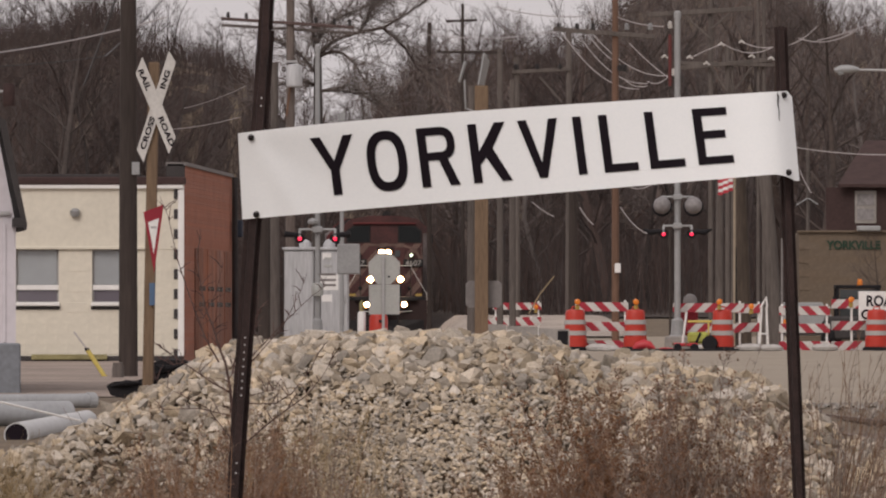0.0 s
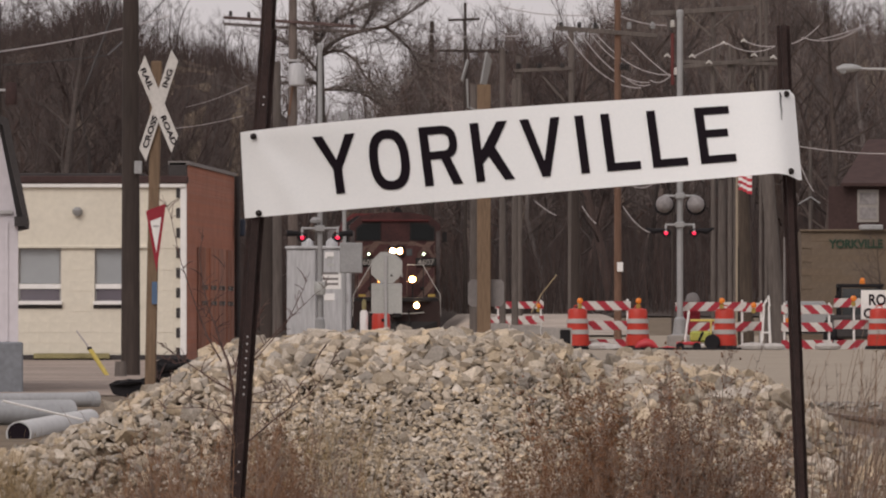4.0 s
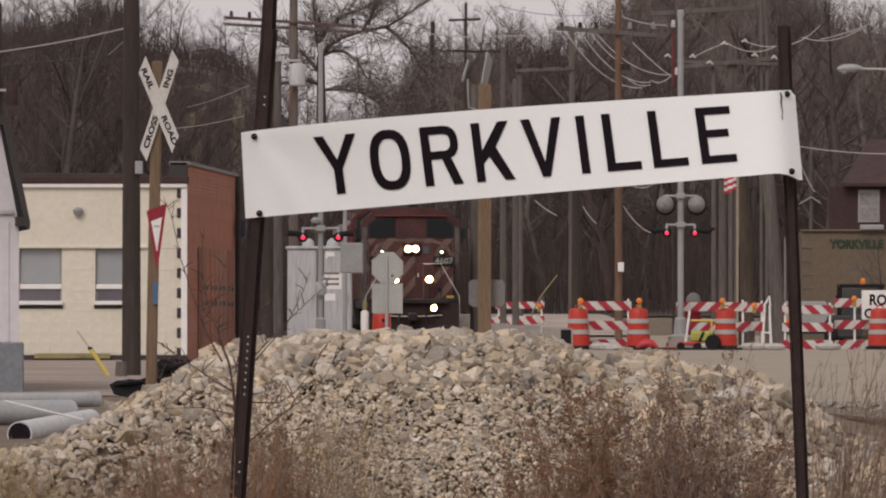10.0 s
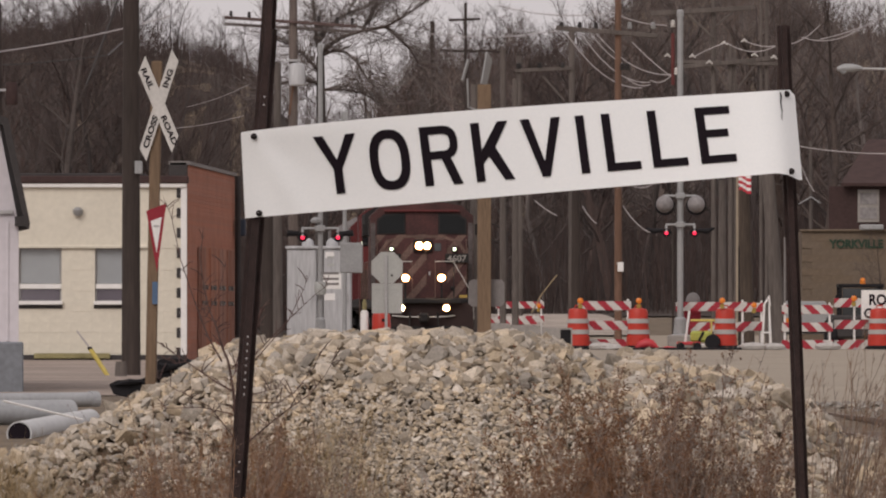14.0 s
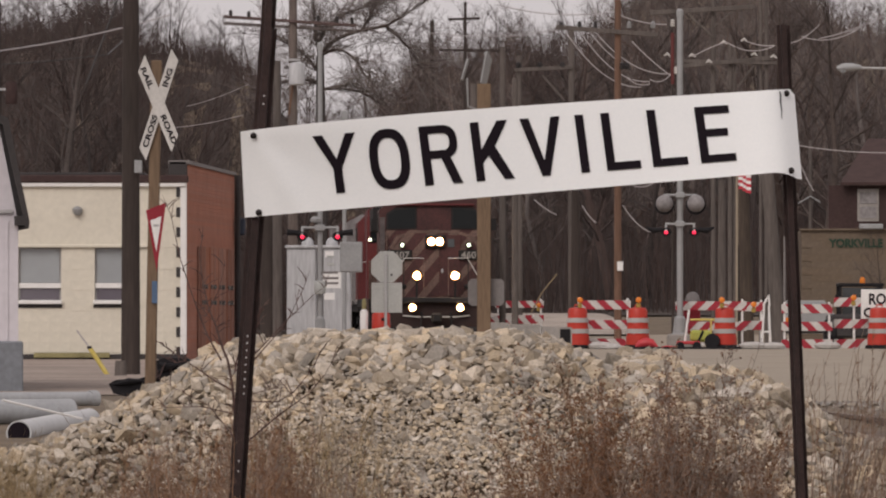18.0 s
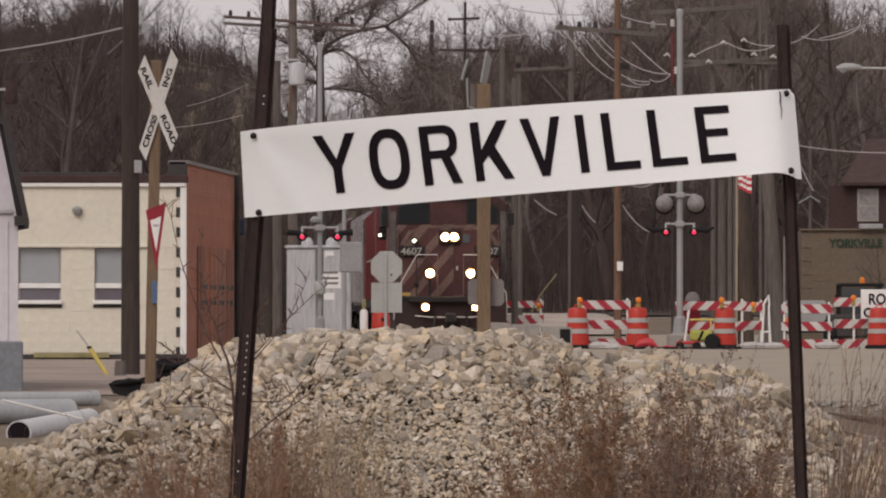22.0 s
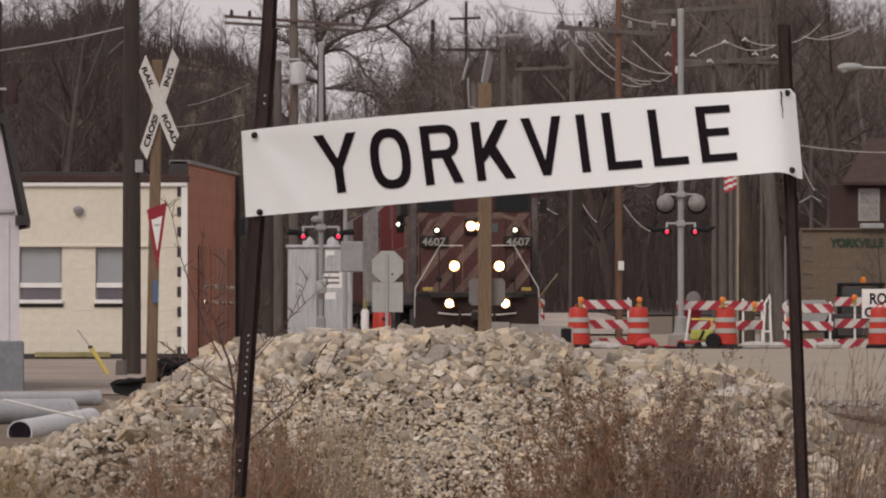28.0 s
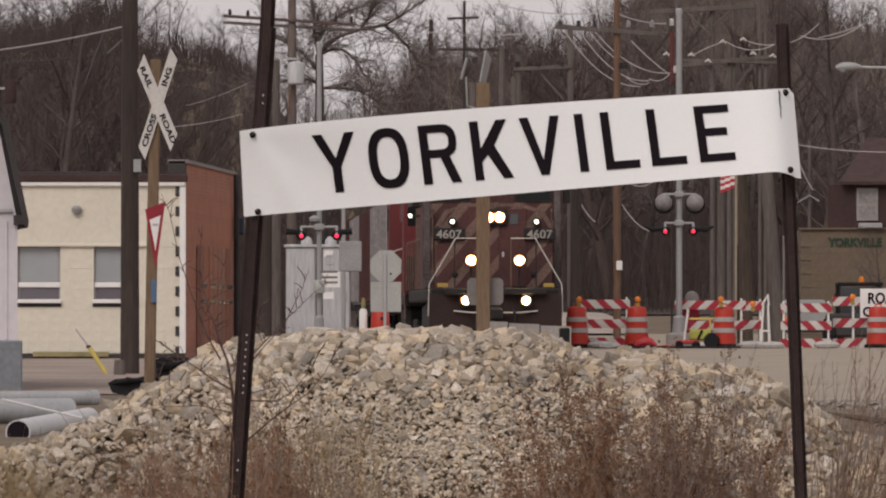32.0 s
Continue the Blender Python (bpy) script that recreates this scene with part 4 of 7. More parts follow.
p = pole("utility_pole", -3.746, 183.099, 8.9, 0.13, OLD_POLE, "brown utility pole with a long crossarm and a pale transformer")
g = p.location.z
arm(p, (-1.718, -0.12, 8.345 - g), (1.577, -0.12, 8.119 - g), 0.11, ARM_WOOD, h=0.075)
arm(p, (-1.718, 0.12, 8.19 - g), (1.577, 0.12, 7.99 - g), 0.11, PALE_ARM, h=0.07)
for dx in (-110, -78, -45, 45, 78, 105):
    insulator(p, (dx / 71.0, -0.12, 8.323 - g + (dx + 110) * -0.0008))
part("transformer", Build().lathe([(0.17, 0), (0.2, 0.03), (0.2, 0.5), (0.18, 0.54), (0.06, 0.58)], (0.1, -0.32, 6.63 - g), 14), CABINET, p, "pale grey transformer can", True)
part("bracket", Build().box((0.02, -0.16, 7.266 - g), (0.32, 0.1, 0.06), None, 0.01), STEEL, p)
arm(p, (-0.1, -0.1, 5.9 - g), (0.0, -0.1, 6.675 - g), 0.05, WOOD_RED, "brace")
pole("utility_pole", -3.585, 158.537, 6.4, 0.1, WOOD_GREY, "weathered grey utility pole")
pole("utility_pole", -4, 166.667, 3.849, 0.16, WOOD_DARK, "dark stained pole behind the sign")
pole("utility_pole", -3.842, 171.053, 3.926, 0.1, WOOD_GREY, "weathered grey utility pole")
pole("steel_mast", -2.215, 164.557, 5.419, 0.05, ALU, "slim aluminium mast with a small white fitting", "mast", "masts")
solo("mast_fitting", Build().box((0, 0, 0), (0.14, 0.1, 0.2), None, 0.02), ALU, "small white fitting on a mast's top", "fitting", at=(-2.215, 164.557, 5.394))

pole("utility_pole", -0.4, 260, 11.34, 0.09, WOOD_DARK, "dark slender utility pole among the trees")
p = pole("utility_pole", 0.83, 276.596, 12.709, 0.07, WOOD_DARK, "dark slender pole with short arms")
arm(p, (-0.638, 0, 12.049 - p.location.z), (0.553, 0, 12.091 - p.location.z), 0.09, WOOD_DARK)
arm(p, (-0.957, 0, 10.9 - p.location.z), (1.596, 0, 10.857 - p.location.z), 0.09, WOOD_DARK)


def hframe():
    """Two grey poles joined by a beam, with dark insulators on it."""
    t = thing("h_frame_pole", (3.214, 232.143, gz(3.214, 232.143)), "weathered grey twin-pole frame with insulators on its beam", "pole", "utility poles")
    g = t.location.z
    for dx, top in ((-46, 100), (47, 50)):
        part("shaft", Build().tube([(dx / 56.0, 0, -0.3), (dx / 56.0, 0, 9.471 - g + (80 - top) / 56.0)], [0.12, 0.09], 10), WOOD_GREY, t)
    arm(t, (-0.964, -0.1, 8.65 - g), (0.893, -0.1, 8.739 - g), 0.12, WOOD_GREY, "beam")
    for dx in (-47, -9, 31):
        insulator(t, (dx / 56.0, -0.1, 8.721 - g), 0.1)
    arm(t, (-0.089, -0.1, 8.489 - g), (0.625, -0.1, 7.686 - g), 0.06, WOOD_GREY, "brace")


hframe()
pole("utility_pole", 1.75, 216.667, 8.817, 0.1, WOOD_GREY, "weathered grey utility pole")
pole("utility_pole", 2.048, 209.677, 7.674, 0.1, WOOD_GREY, "weathered grey utility pole")
pole("utility_pole", 0.997, 240.0, 8.47, 0.14, WOOD_GREY, "weathered grey pole beside the line")

p = pole("utility_pole", 4.682, 196.97, 9.839, 0.105, WOOD_RED, "reddish brown utility pole with a crossarm and a small white box")
g = p.location.z
arm(p, (-1.667, -0.12, 8.627 - g), (1.061, -0.12, 8.415 - g), 0.12, WOOD_GREY)
part("meter_box", Build().box((0.061, -0.12, 2.218 - g), (0.16, 0.08, 0.25), None, 0.01), WHITE, p, "small white box")
for dx, yy in ((-100, 52), (-68, 55), (-40, 54), (20, 56), (62, 58)):
    insulator(p, (dx / 66.0, -0.12, 8.597 - g), 0.08, ALU if dx > 0 else DARK)
for dx in (8, 16):
    insulator(p, (dx / 66.0, -0.15, 7.491 - g), 0.09)
pole("utility_pole", 3.656, 203.125, 4.494, 0.14, WOOD_DARK, "dark utility pole beside the road works")


def lattice():
    """The wooden switch frame behind the sign: uprights, beams and braces."""
    t = thing("switch_frame", (8.1, 216.667, gz(8.1, 216.667)), "tall weathered timber frame with beams, braces and pale insulators", "pole frame", "utility poles")
    g = t.location.z
    for dx, top, r in ((-8, -20, 0.08), (22, 80, 0.08), (30, 92, 0.05), (76, -20, 0.055), (86, -20, 0.06)):
        part("upright", Build().tube([(dx / 60.0, 0, -0.3), (dx / 60.0, 0, 10.233 - g - top / 60.0)], [r, r * 0.85], 10), WOOD_GREY, t)
    for x0, y0, x1, y1, w in ((-120, 25, 65, 14, 0.14), (-72, 120, 100, 104, 0.12), (-75, 110, 105, 114, 0.1)):
        arm(t, (x0 / 60.0, -0.15, 10.233 - g - y0 / 60.0), (x1 / 60.0, -0.15, 10.233 - g - y1 / 60.0), w, WOOD_GREY, "beam")
    for x0, y0, x1, y1 in ((-52, 28, -8, 68), (-8, 50, 26, 22), (36, 155, 64, 118), (-8, 118, 20, 160)):
        arm(t, (x0 / 60.0, -0.18, 10.233 - g - y0 / 60.0), (x1 / 60.0, -0.18, 10.233 - g - y1 / 60.0), 0.06, WOOD_GREY, "brace")
    for dx, yy in ((-90, 100), (-46, 101), (-16, 112), (10, 78), (46, 74), (64, 99), (98, 103)):
        part("insulator", Build().tube([(dx / 60.0 - 0.09, -0.2, 10.233 - g - (yy + 1) / 60.0), (dx / 60.0, -0.2, 10.233 - g - (yy - 3) / 60.0), (dx / 60.0 + 0.1, -0.2, 10.233 - g - (yy + 2) / 60.0)], [0.022, 0.042, 0.022], 8), BOARD_WHITE, t, "pale porcelain insulator")


lattice()
p = pole("steel_mast", 5.8, 185.714, 8.2, 0.03, WOOD_DARK, "slim dark mast with a red sleeve near its top", "mast", "masts")
part("sleeve", Build().tube([(0, 0, 6.75 - p.location.z), (0, 0, 8.05 - p.location.z)], 0.047, 10), RED_SLEEVE, p, "rust-red sleeve", True)
insulator(p, (0, -0.02, 8.2 - p.location.z), 0.07, BOARD_WHITE)
insulator(p, (0.08, -0.02, 7.0 - p.location.z), 0.06, BOARD_WHITE)
pole("utility_pole", 7.703, 203.125, 4.65, 0.12, WOOD_GREY, "weathered grey utility pole")
pole("utility_pole", 7.912, 191.176, 5.2, 0.2, POLE_BARK, "dark brown utility pole beside the road", lean=-0.15)
pole("utility_pole", 8.529, 185.714, 5.4, 0.19, WOOD_GREY, "grey-brown leaning utility pole beside the road", lean=-0.4)
pole("thin_rod", 7.25, 180.556, 2.608, 0.03, BLACK, "thin upright black rod", "rod", "rods")
pole("steel_post", 9.152, 196.97, 3.021, 0.035, PLATE_GREY, "thin grey steel post", "post", "rods")
p = pole("hanging_arm", 11.207, 224.138, 6.245, 0.06, WOOD_GREY, "thin grey pole with a guyed top bracket", "pole")
arm(p, (-0.379, -0.1, 4.314 - p.location.z), (0, -0.1, 4.538 - p.location.z), 0.04, ALU, "bracket")
arm(p, (0, -0.1, 4.538 - p.location.z), (0.293, -0.1, 4.348 - p.location.z), 0.04, ALU, "bracket")


def street_lamp():
    x, y = 11.413, 173.333
    t = thing("street_lamp", (x, y, gz(x, y)), "cobra-head street lamp on a long pale arm", "street lamp")
    g = t.location.z
    z = 6.753 - g
    part("pole", Build().tube([(0, 0, -0.2), (0, 0, z + 0.1)], [0.1, 0.07], 12), STEEL, t)
    part("arm", Build().tube([(0, 0, z - 0.15), (-0.6, 0, z - 0.03), (9.747 - x, 0, z - 0.01)], [0.035, 0.03, 0.028], 8), STEEL, t)
    b = Build().tube([(9.867 - x, 0, z), (9.653 - x, 0, z + 0.01), (9.44 - x, 0, z), (9.293 - x, 0, z - 0.02)], [0.05, 0.095, 0.1, 0.045], 12)
    part("head", b, ALU, t, "pale rounded lamp head", True)
    part("lens", Build().lathe([(0.03, -0.05), (0.085, 0.0), (0.085, 0.02)], (9.44 - x, 0, z - 0.09), 12), PANE, t)


street_lamp()

# overhead wires, from the long crossarm leftwards and between the poles
wire((-9.378, 144.444, 6.022), (-6.205, 166.667, 7.721), 0.1, 0.018, WIRE_PALE, "thick pale overhead cable")
wire((-12.057, 185.714, 7.214), (-8.486, 185.714, 7.5), 0.05, 0.018, WIRE)
wire((-8.486, 185.714, 7.5), (-8.067, 216.667, 10.4), 0.05, 0.02, WIRE)
wire((-7.64, 173.333, 8.5), (-8.427, 173.333, 6.367), 0.02, 0.03, WIRE)
wire((-8.067, 216.667, 6.433), (-5.9, 216.667, 6.817), 0.06, 0.009, WIRE_PALE)
wire((-7.567, 216.667, 7.067), (-5.733, 216.667, 7.733), 0.06, 0.007, WIRE_PALE)
CABLES = [
    ((3.429, 206.349, 8.884), (5.571, 206.349, 7.313), 0.42), ((3.841, 206.349, 8.884), (5.81, 206.349, 7.471), 0.4),
    ((4.254, 206.349, 8.884), (6.444, 206.349, 7.694), 0.36), ((4.54, 206.349, 9.535), (6.286, 206.349, 9.075), 0.12),
    ((5.302, 206.349, 8.598), (6.444, 206.349, 7.598), 0.05), ((4.222, 206.349, 9.471), (5.016, 206.349, 9.075), 0.05),
    ((4.063, 206.349, 8.963), (5.016, 206.349, 8.011), 0.12), ((7, 206.349, 8.17), (7.952, 206.349, 8.583), -0.03),
    ((7.952, 206.349, 8.583), (9.333, 206.349, 8.487), 0.2), ((8.508, 206.349, 8.614), (9.333, 206.349, 8.487), 0.06),
    ((9.778, 206.349, 8.551), (10.571, 206.349, 9.075), 0.08), ((10.063, 206.349, 8.741), (11.683, 206.349, 8.963), 0.2),
    ((10.571, 206.349, 8.678), (12.952, 206.349, 9.63), 0.12), ((2.556, 206.349, 4.154), (3.19, 206.349, 3.725), 0.04),
    ((3.905, 206.349, 3.995), (4.302, 206.349, 3.503), 0.06), ((5.048, 206.349, 3.995), (5.81, 206.349, 3.249), 0.12),
    ((9.857, 206.349, 5.694), (12.952, 206.349, 5.471), 0.08), ((9.857, 206.349, 5.63), (10.413, 206.349, 4.392), 0.1),
    ((5.333, 206.349, 4.551), (6.048, 206.349, 4.741), 0.12), ((-0.381, 206.349, 8.837), (3.429, 206.349, 8.963), 0.15),
    ((5.81, 206.349, 7.535), (6.444, 206.349, 7.725), 0.15), ((5.175, 206.349, 7.567), (5.81, 206.349, 7.408), 0.1),
    ((1.524, 206.349, 9.63), (5.016, 206.349, 9.471), 0.2),
]
for p, q, d in CABLES:
    wire(p, q, d, 0.0145, WIRE_PALE, "slack pale service cable")


# ---- crossing signals and cabinets ----
def signal(x, y, mast_top, rows, label, wide=1.0):
    """A crossing signal: mast, crossarms and round light units. rows: (height, spacing, lit side or none, away, arm half width)."""
    g = gz(x, y)
    t = thing("crossing_signal", (x, y, g), label, "crossing signal", "crossing signals")
    part("foundation", Build().box((0, 0, 0.12), (0.6, 0.6, 0.5), None, 0.03), CONCRETE, t, "concrete footing")
    part("base", Build().lathe([(0.26 * wide, 0.3), (0.26 * wide, 0.34), (0.17 * wide, 0.4), (0.14 * wide, 0.75), (0.1 * wide, 0.8)], (0, 0, 0), 14), ALU, t)
    part("mast", Build().tube([(0, 0, 0.3), (0, 0, mast_top - g)], [0.075 * wide, 0.07 * wide], 14), ALU, t, "aluminium mast", True)
    part("cap", Build().lathe([(0.085 * wide, 0), (0.085 * wide, 0.12), (0.05 * wide, 0.17)], (0, 0, mast_top - g - 0.05), 12), ALU, t)
    for h, half, away, lit in rows:
        z = h - g
        part("light_arm", Build().tube([(-half - 0.02, -0.1, z + 0.2), (half + 0.02, -0.1, z + 0.2)], 0.028, 8), ALU, t)
        part("clamp", Build().box((0, -0.06, z + 0.2), (0.22, 0.18, 0.14), None, 0.02), ALU, t)
        for k, sx in enumerate((-1, 1)):
            unit = part("light_unit", Build().tube([(sx * half, -0.1, z + 0.2), (sx * half, -0.14, z + 0.08), (sx * half, -0.16, z + 0.02)], 0.03, 8), ALU, t)
            turn = Matrix.Rotation(radians(-90 if away else 90), 3, "X")
            c = (sx * half, -0.16, z)
            if away:
                part("housing", Build().lathe([(0.05, -0.22), (0.15, -0.17), (0.2, -0.06), (0.21, 0.0)], c, 18, Matrix.Rotation(radians(-90), 3, "X")), WAGON_GREY, unit, "domed grey back of a light", True)
                part("background", Build().lathe([(0.004, 0.0), (0.24, 0.0), (0.24, 0.012), (0.004, 0.012)], (c[0], c[1] + 0.02, c[2] - 0.03), 22, Matrix.Rotation(radians(-90), 3, "X")), BLACK, unit)
            else:
                part("housing", Build().lathe([(0.09, 0.0), (0.1, 0.1), (0.085, 0.16)], c, 14, Matrix.Rotation(radians(-90), 3, "X")), BLACK, unit)
                part("lens", Build().lathe([(0.046, 0.0), (0.04, 0.02), (0.016, 0.03)], c, 14, turn), RED_LAMP if lit[k] else RED_DIM, unit, "red lens", True)
                part("visor", Build().tube([(c[0] - 0.11, -0.18, z - 0.02), (c[0] - 0.09, -0.3, z + 0.06), (c[0], -0.34, z + 0.1), (c[0] + 0.09, -0.3, z + 0.06), (c[0] + 0.11, -0.18, z - 0.02)], 0.014, 6), BLACK, unit)
    return t


s1 = signal(-2.691, 160.494, 6.752, [(2.616, 0.385, False, (True, True))], "aluminium crossing signal with two hooded red lights", 0.75)
s2 = signal(5.662, 175.676, 8.116, [(3.576, 0.375, True, (0, 0)), (2.886, 0.335, False, (True, True))], "aluminium crossing signal mast with two pairs of lights")
for sx in (-1, 1):
    part("side_hood", Build().tube([(sx * 0.42, -0.1, 2.954 - s2.location.z), (sx * 0.65, -0.12, 2.927 - s2.location.z), (sx * 0.82, -0.12, 3.008 - s2.location.z)], [0.05, 0.07, 0.02], 8), BLACK, s2)
for sx in (-1, 1):
    part("side_hood", Build().tube([(sx * 0.35, -0.1, 2.69 - s1.location.z), (sx * 0.72, -0.12, 2.715 - s1.location.z)], [0.05, 0.07], 8), BLACK, s1)
g1 = s1.location.z
part("bell", Build().lathe([(0.02, 0), (0.11, 0.02), (0.12, 0.08), (0.04, 0.14)], (-0.1, -0.1, 2.925 - g1), 12), ALU, s1)
part("junction_box", Build().lathe([(0.12, 0), (0.13, 0.1), (0.13, 0.24), (0.11, 0.28)], (0.0, -0.12, 1.369 - g1), 12), SIGN_BACK, s1, "round grey junction box", True)


def cabinet(x0, x1, top, s, depth, label, mat_, seam=None, notice=False, foot=None):
    """A signal cabinet; its front faces the camera."""
    x, y = (x0 + x1) / 2, s
    g = gz(x, y)
    w, h = x1 - x0, top - g
    t = thing("signal_cabinet", (x, y, g), label, "cabinet", "signal cabinets")
    part("body", Build().box((0, depth / 2, h / 2 + 0.04), (w, depth, h - 0.08), None, 0.02), mat_, t)
    part("roof", Build().box((0, depth / 2 - 0.02, h - 0.02), (w + 0.08, depth + 0.1, 0.07), None, 0.025), mat_, t)
    part("plinth", Build().box((0, depth / 2, 0.03), (w + 0.06, depth + 0.06, 0.16), None, 0.02), CONCRETE, t)
    n = 2 if w > 0.8 else 1
    for i in range(n):
        cx = -w / 2 + (i + 0.5) * w / n
        d = part("door", Build().box((cx, -0.012, h / 2 + 0.06), (w / n - 0.05, 0.03, h - 0.28), None, 0.012), mat_, t)
        part("handle", Build().box((cx + w / n * 0.36, -0.045, h * 0.52), (0.03, 0.04, 0.16), None, 0.008), STEEL, d)
    return t


c1 = cabinet(-3.551, -2.872, 2.477, 166.667, 0.8, "white steel relay cabinet beside the crossing", CABINET)
c2 = cabinet(-2.718, -2.09, 2.477, 166.667, 0.8, "white steel relay cabinet with posted notices", CABINET)
g = c2.location.z
part("notice", Build().box((-0.179, -0.03, 2.285 - g), (0.2, 0.006, 0.14)), WHITE, c2)
for i, yy in enumerate((456, 469, 484, 494, 503)):
    part("notice_line", Build().box((-0.154, -0.036, 8.079 - g - yy / 78.0), (0.16 + 0.2 * (i > 1), 0.01, 0.05)), SIGN_BACK if i < 2 else PLATE_GREY, c2)
part("notice", Build().box((-0.128, -0.03, 1.695 - g), (0.42, 0.006, 0.36)), WHITE, c2, "white posted notice with unreadable lines")
part("notice", Build().box((-0.179, -0.032, 1.336 - g), (0.24, 0.006, 0.16)), WHITE, c2)
part("dome", Build().lathe([(0.14, 0), (0.13, 0.1), (0.08, 0.16), (0.02, 0.19)], (-0.128, 0.3, 2.49 - g), 14), CABINET, c2, "", True)
part("dome", Build().lathe([(0.14, 0), (0.13, 0.1), (0.08, 0.16), (0.02, 0.19)], (0.128, 0.3, 2.49 - c1.location.z), 14), CABINET, c1, "", True)
box = solo("meter_cabinet", Build().box((0, 0, 0), (0.5, 0.3, 0.675), None, 0.02), ALU, "grey meter cabinet fixed to the mast", "cabinet", at=(-2.038, 162.5, 2.188))


# ---- sign backs in front of the line ----
def stop_sign_back():
    x, y = -1.176, 152.941
    g = gz(x, y)
    t = thing("stop_sign", (x, y, g), "stop sign and square plate seen from behind on a steel post", "sign")
    r = 0.324
    octo = [(r * math.cos(radians(22.5 + 45 * i)) / math.cos(radians(22.5)), 1.912 - g + r * math.sin(radians(22.5 + 45 * i)) / math.cos(radians(22.5))) for i in range(8)]
    part("octagon", Build().prism(octo, 0.0, 0.006), SIGN_BACK, t, "pale grey back of an octagonal sign")
    hw = 0.318
    part("lower_plate", Build().prism([(-hw, 0.959 - g), (hw, 0.959 - g), (hw, 1.582 - g), (-hw, 1.582 - g)], 0.0, 0.006), SIGN_BACK, t)
    part("post", Build().box((-0.02, -0.03, (2.171 - g) / 2), (0.06, 0.04, 2.171 - g), None, 0.006), STEEL, t)
    part("bolt", Build().box((0.1, -0.01, 1.747 - g), (0.04, 0.02, 0.04), None, 0.005), BOLT, t)


stop_sign_back()


def solar_post():
    x, y = 0.783, 141.304
    g = gz(x, y)
    t = thing("warning_post", (x, y, g), "brown timber post with small solar panels and a grey plate", "post")
    part("post", Build().box((0, 0, (5.357 - g) / 2 - 0.1), (0.261, 0.2, 5.357 - g + 0.2), None, 0.015), WOOD_BROWN, t, "square brown timber post")
    part("edge_strip", Build().box((0.109, -0.11, (5.248 - g) / 2), (0.03, 0.02, 5.248 - g), None, 0.004), WOOD_BROWN, t)
    # tilted panels, nearly edge on
    for dx, top, bot, dep in ((0, 92, 148, 0.5), (-34, 106, 142, 0.12)):
        a, c = Vector(((dx - 7) / 92.0, -0.1, 6.987 - g - bot / 92.0)), Vector(((dx + 3) / 92.0, -0.1, 6.987 - g - top / 92.0))
        e = Vector((0.098, 0.35, -0.152)) * (1 if dx == 0 else 0.25)
        n_ = Vector((0.03, -0.02, 0))
        part("solar_panel", Build().add([a, c, c + e, a + e * 0.8, a + n_, c + n_, c + e + n_, a + e * 0.8 + n_],
             [(0, 1, 2, 3), (7, 6, 5, 4), (0, 4, 5, 1), (1, 5, 6, 2), (2, 6, 7, 3), (3, 7, 4, 0)]), ALU, t, "tilted solar panel seen edge on")
    part("panel_stay", Build().tube([(-0.326, -0.05, 5.465 - g), (-0.304, 0, 4.922 - g), (0, 0, 4.813 - g)], 0.02, 6), ALU, t)
    part("grey_plate", Build().prism([(0.043 + a * 0.348, 1.346 - g + c * 0.261) for a, c in ((-1, -0.75), (-0.82, -1), (0.82, -1), (1, -0.75), (1, 0.75), (0.82, 1), (-0.82, 1), (-1, 0.75))], 0.125, 0.155), PLATE_GREY, t, "grey plate behind the post")


solar_post()


# ---- road works ----
def drum(x, y, s=1.0):
    t = thing("traffic_drum", (x, y, gz(x, y) + 0.03), "orange traffic drum with pale reflective bands", "traffic drum", "traffic drums")
    part("base", Build().lathe([(0.34, 0), (0.34, 0.06), (0.3, 0.09)], (0, 0, 0), 16), BLACK, t, "black rubber base")
    prof = [(0.285, 0.09), (0.28, 0.3), (0.265, 0.31), (0.26, 0.5), (0.25, 0.51), (0.245, 0.7), (0.232, 0.71), (0.228, 0.9), (0.2, 0.96), (0.1, 0.98)]
    part("body", Build().lathe(prof, (0, 0, 0), 20), ORANGE, t, "orange plastic body", True)
    for z, r in ((0.36, 0.268), (0.62, 0.254)):
        part("band", Build().lathe([(r + 0.006, z), (r + 0.002, z + 0.11)], (0, 0, 0), 20), BAND, t, "pale reflective band", True)
    part("handle", Build().tube([(-0.08, 0, 0.96), (-0.06, 0, 1.04), (0.06, 0, 1.04), (0.08, 0, 0.96)], 0.018, 6), ORANGE, t)
    return t


def flasher(x, y, z, group="barricade flashers"):
    """A battery lamp bolted to a barricade."""
    t = thing("warning_flasher", (x, y, z), "yellow battery flasher with a round amber lens", "warning light", group)
    part("battery_box", Build().box((0, 0, -0.02), (0.1, 0.08, 0.12), None, 0.02), DULL_YELLOW, t)
    part("lens", Build().lathe([(0.045, 0), (0.066, 0.015), (0.07, 0.06), (0.045, 0.075)], (0, -0.02, 0.11), 16, Matrix.Rotation(radians(90), 3, "X")), AMBER, t, "amber lens", True)
    return t


